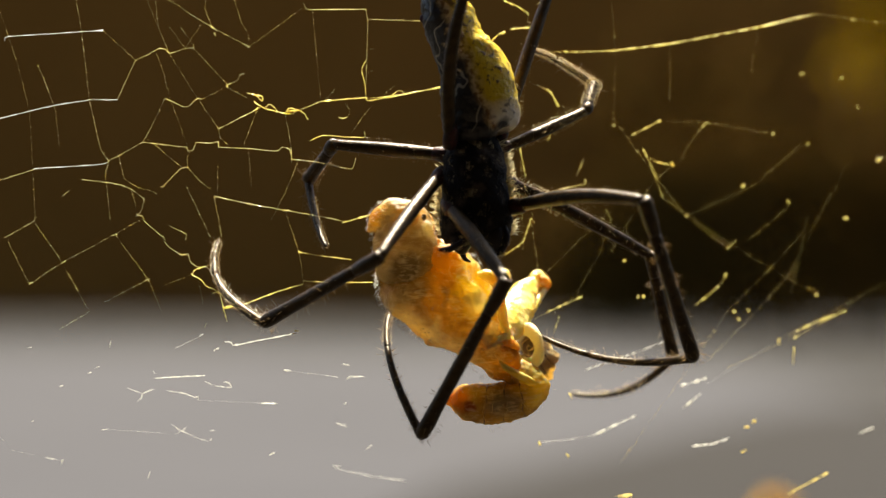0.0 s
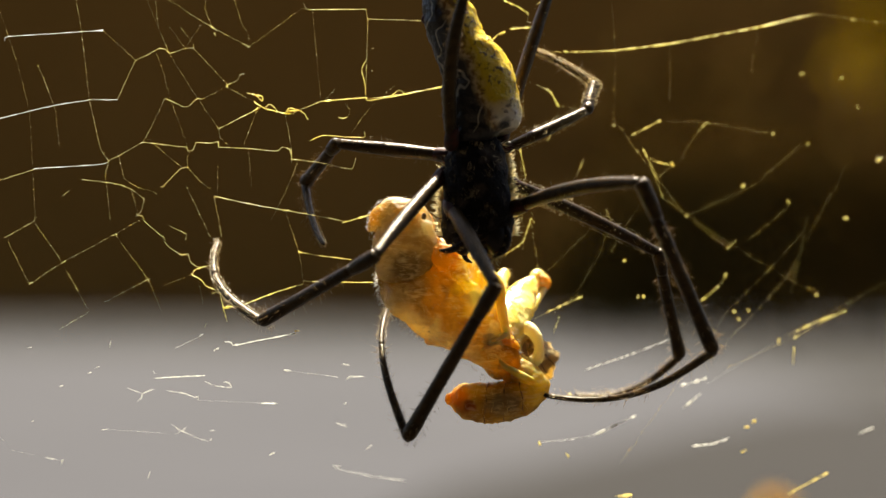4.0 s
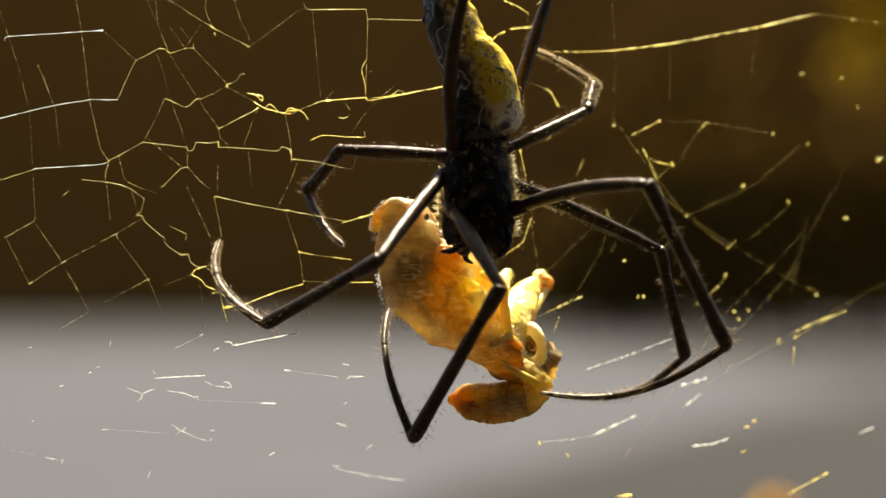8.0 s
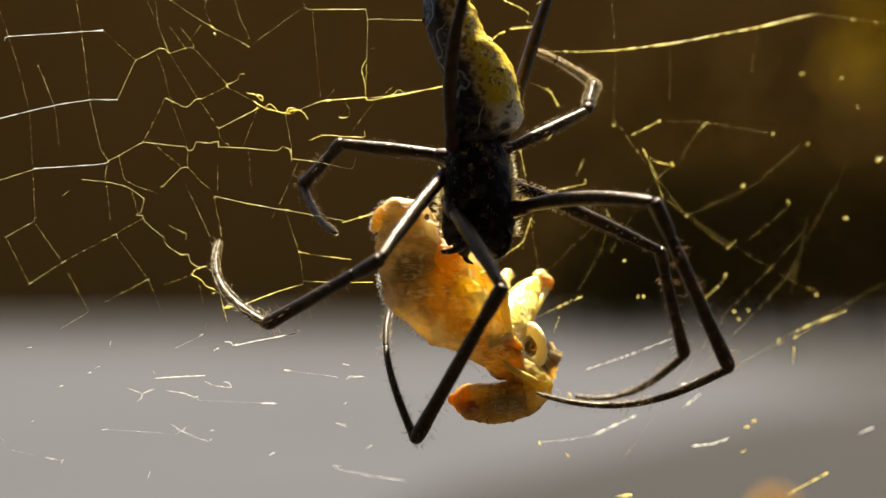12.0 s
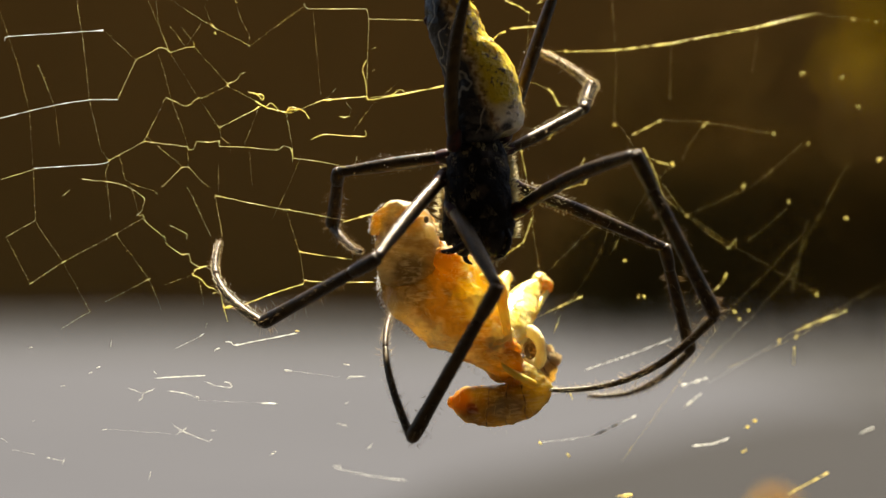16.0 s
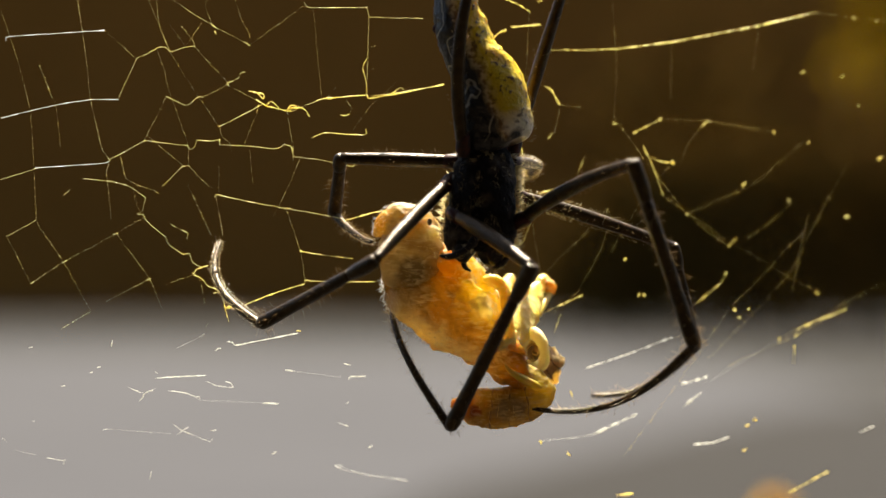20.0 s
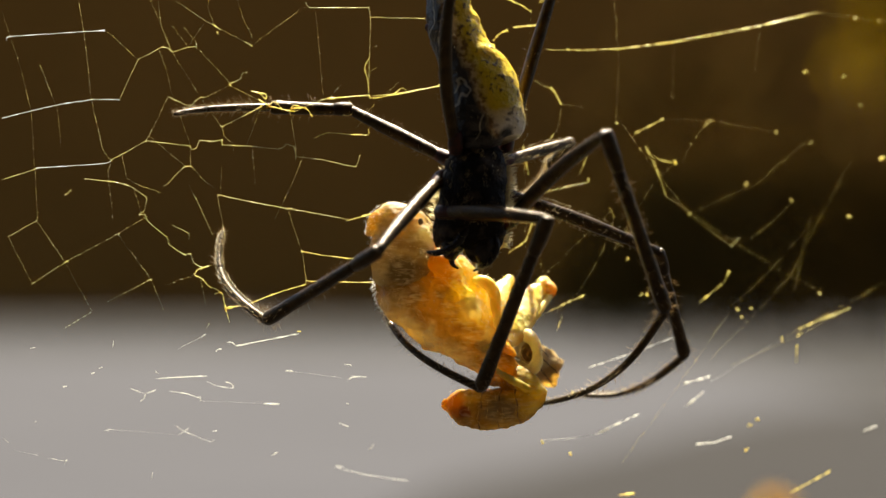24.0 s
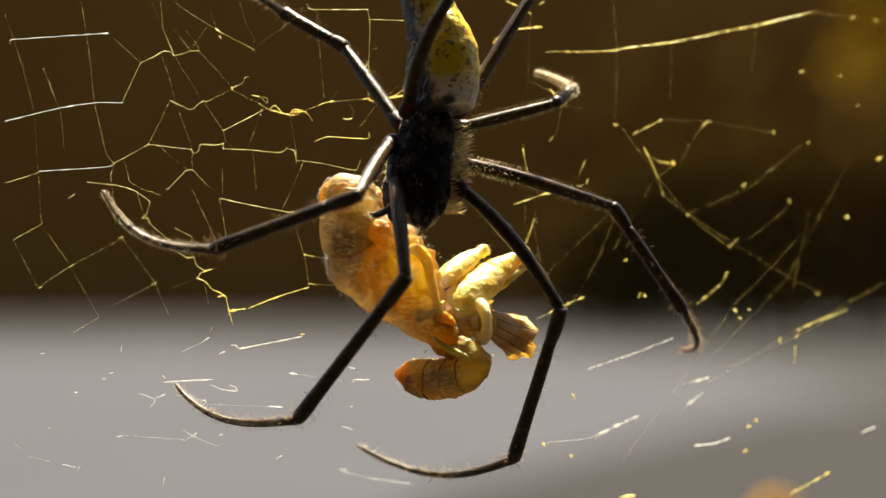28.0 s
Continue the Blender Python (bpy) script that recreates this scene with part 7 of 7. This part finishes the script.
    pulls[(-50.55, -28.27)] = [0, 0, 0, 0, 0.15, 0, 0.38, -0.07, 0.15, 0.15, 0.38, 0, 0.22, 0, 0.45, -0.22, 0.6, -0.07, 0.45, -0.07, 0.6, -0.3, 1.05, -0.67, 1.72, -1.27, 2.17, -1.5, 2.1, -1.35, 2.17, -1.5, 1.65, -0.67, 2.17, -0.9]
    pulls[(-23.55, -11.92)] = [0, 0, 0, 0, 0.07, 0, 0.38, 0, 0.15, 0.15, 0.3, 0, 0.22, 0, 0.38, -0.07, 0.38, -0.07, 0.3, -0.07, 0.53, -0.15, 1.05, -0.3, 1.88, -0.75, 2.25, -0.9, 2.02, -0.75, 1.88, -0.75, 1.05, -0.38, 0.75, -0.45]
    pulls[(38.7, 1.2)] = [0, 0, 0, 0, 0.07, 0, 0.07, 0.15, -0.07, 0.22, 0.07, 0.22, 0.07, 0.22, 0.38, 0.22, 0.45, 0.22, 0.45, 0.3, 0.53, 0.22, 0.67, 0.15, 0.67, 0, 0.07, 0.15, 0.53, 0.22, 0.22, 0.15, 0.15, 0.22, 0.15, 0.15]
    pulls[(49.2, 31.5)] = [0, 0, 0, 0, 0.07, 0.07, 0.22, 0.22, 0.15, 0.3, 0.22, 0.22, 0.15, 0.22, 0.38, 0.22, 0.38, 0.22, 0.38, 0.22, 0.53, 0.22, 0.75, 0.22, 0.97, 0.22, 0.75, 0.3, 0.82, 0.45, 0.6, 0.22, 0.15, 0.22, -0.07, 0.3]
    stops = [0, 14.5, 16, 17, 18, 19, 20, 21, 23.5, 24, 24.5, 25, 25.5, 26, 26.5, 27, 27.5, 28]
    for ob in STRANDS:
        home = ob.location.copy()
        w = {k: 1 / ((k[0] - home.x * 1000) ** 2 + (k[1] - home.z * 1000) ** 2 + 9) ** 1.5 for k in pulls}
        total = sum(w.values())
        rows = []
        for i, t in enumerate(stops):
            dx = sum(w[k] * pulls[k][2 * i] for k in pulls) / total
            dz = sum(w[k] * pulls[k][2 * i + 1] for k in pulls) / total
            rows.append((t, Matrix.Translation(home + Vector((dx, 0, dz)) / 1000)))
        walk(ob, rows)


motions()
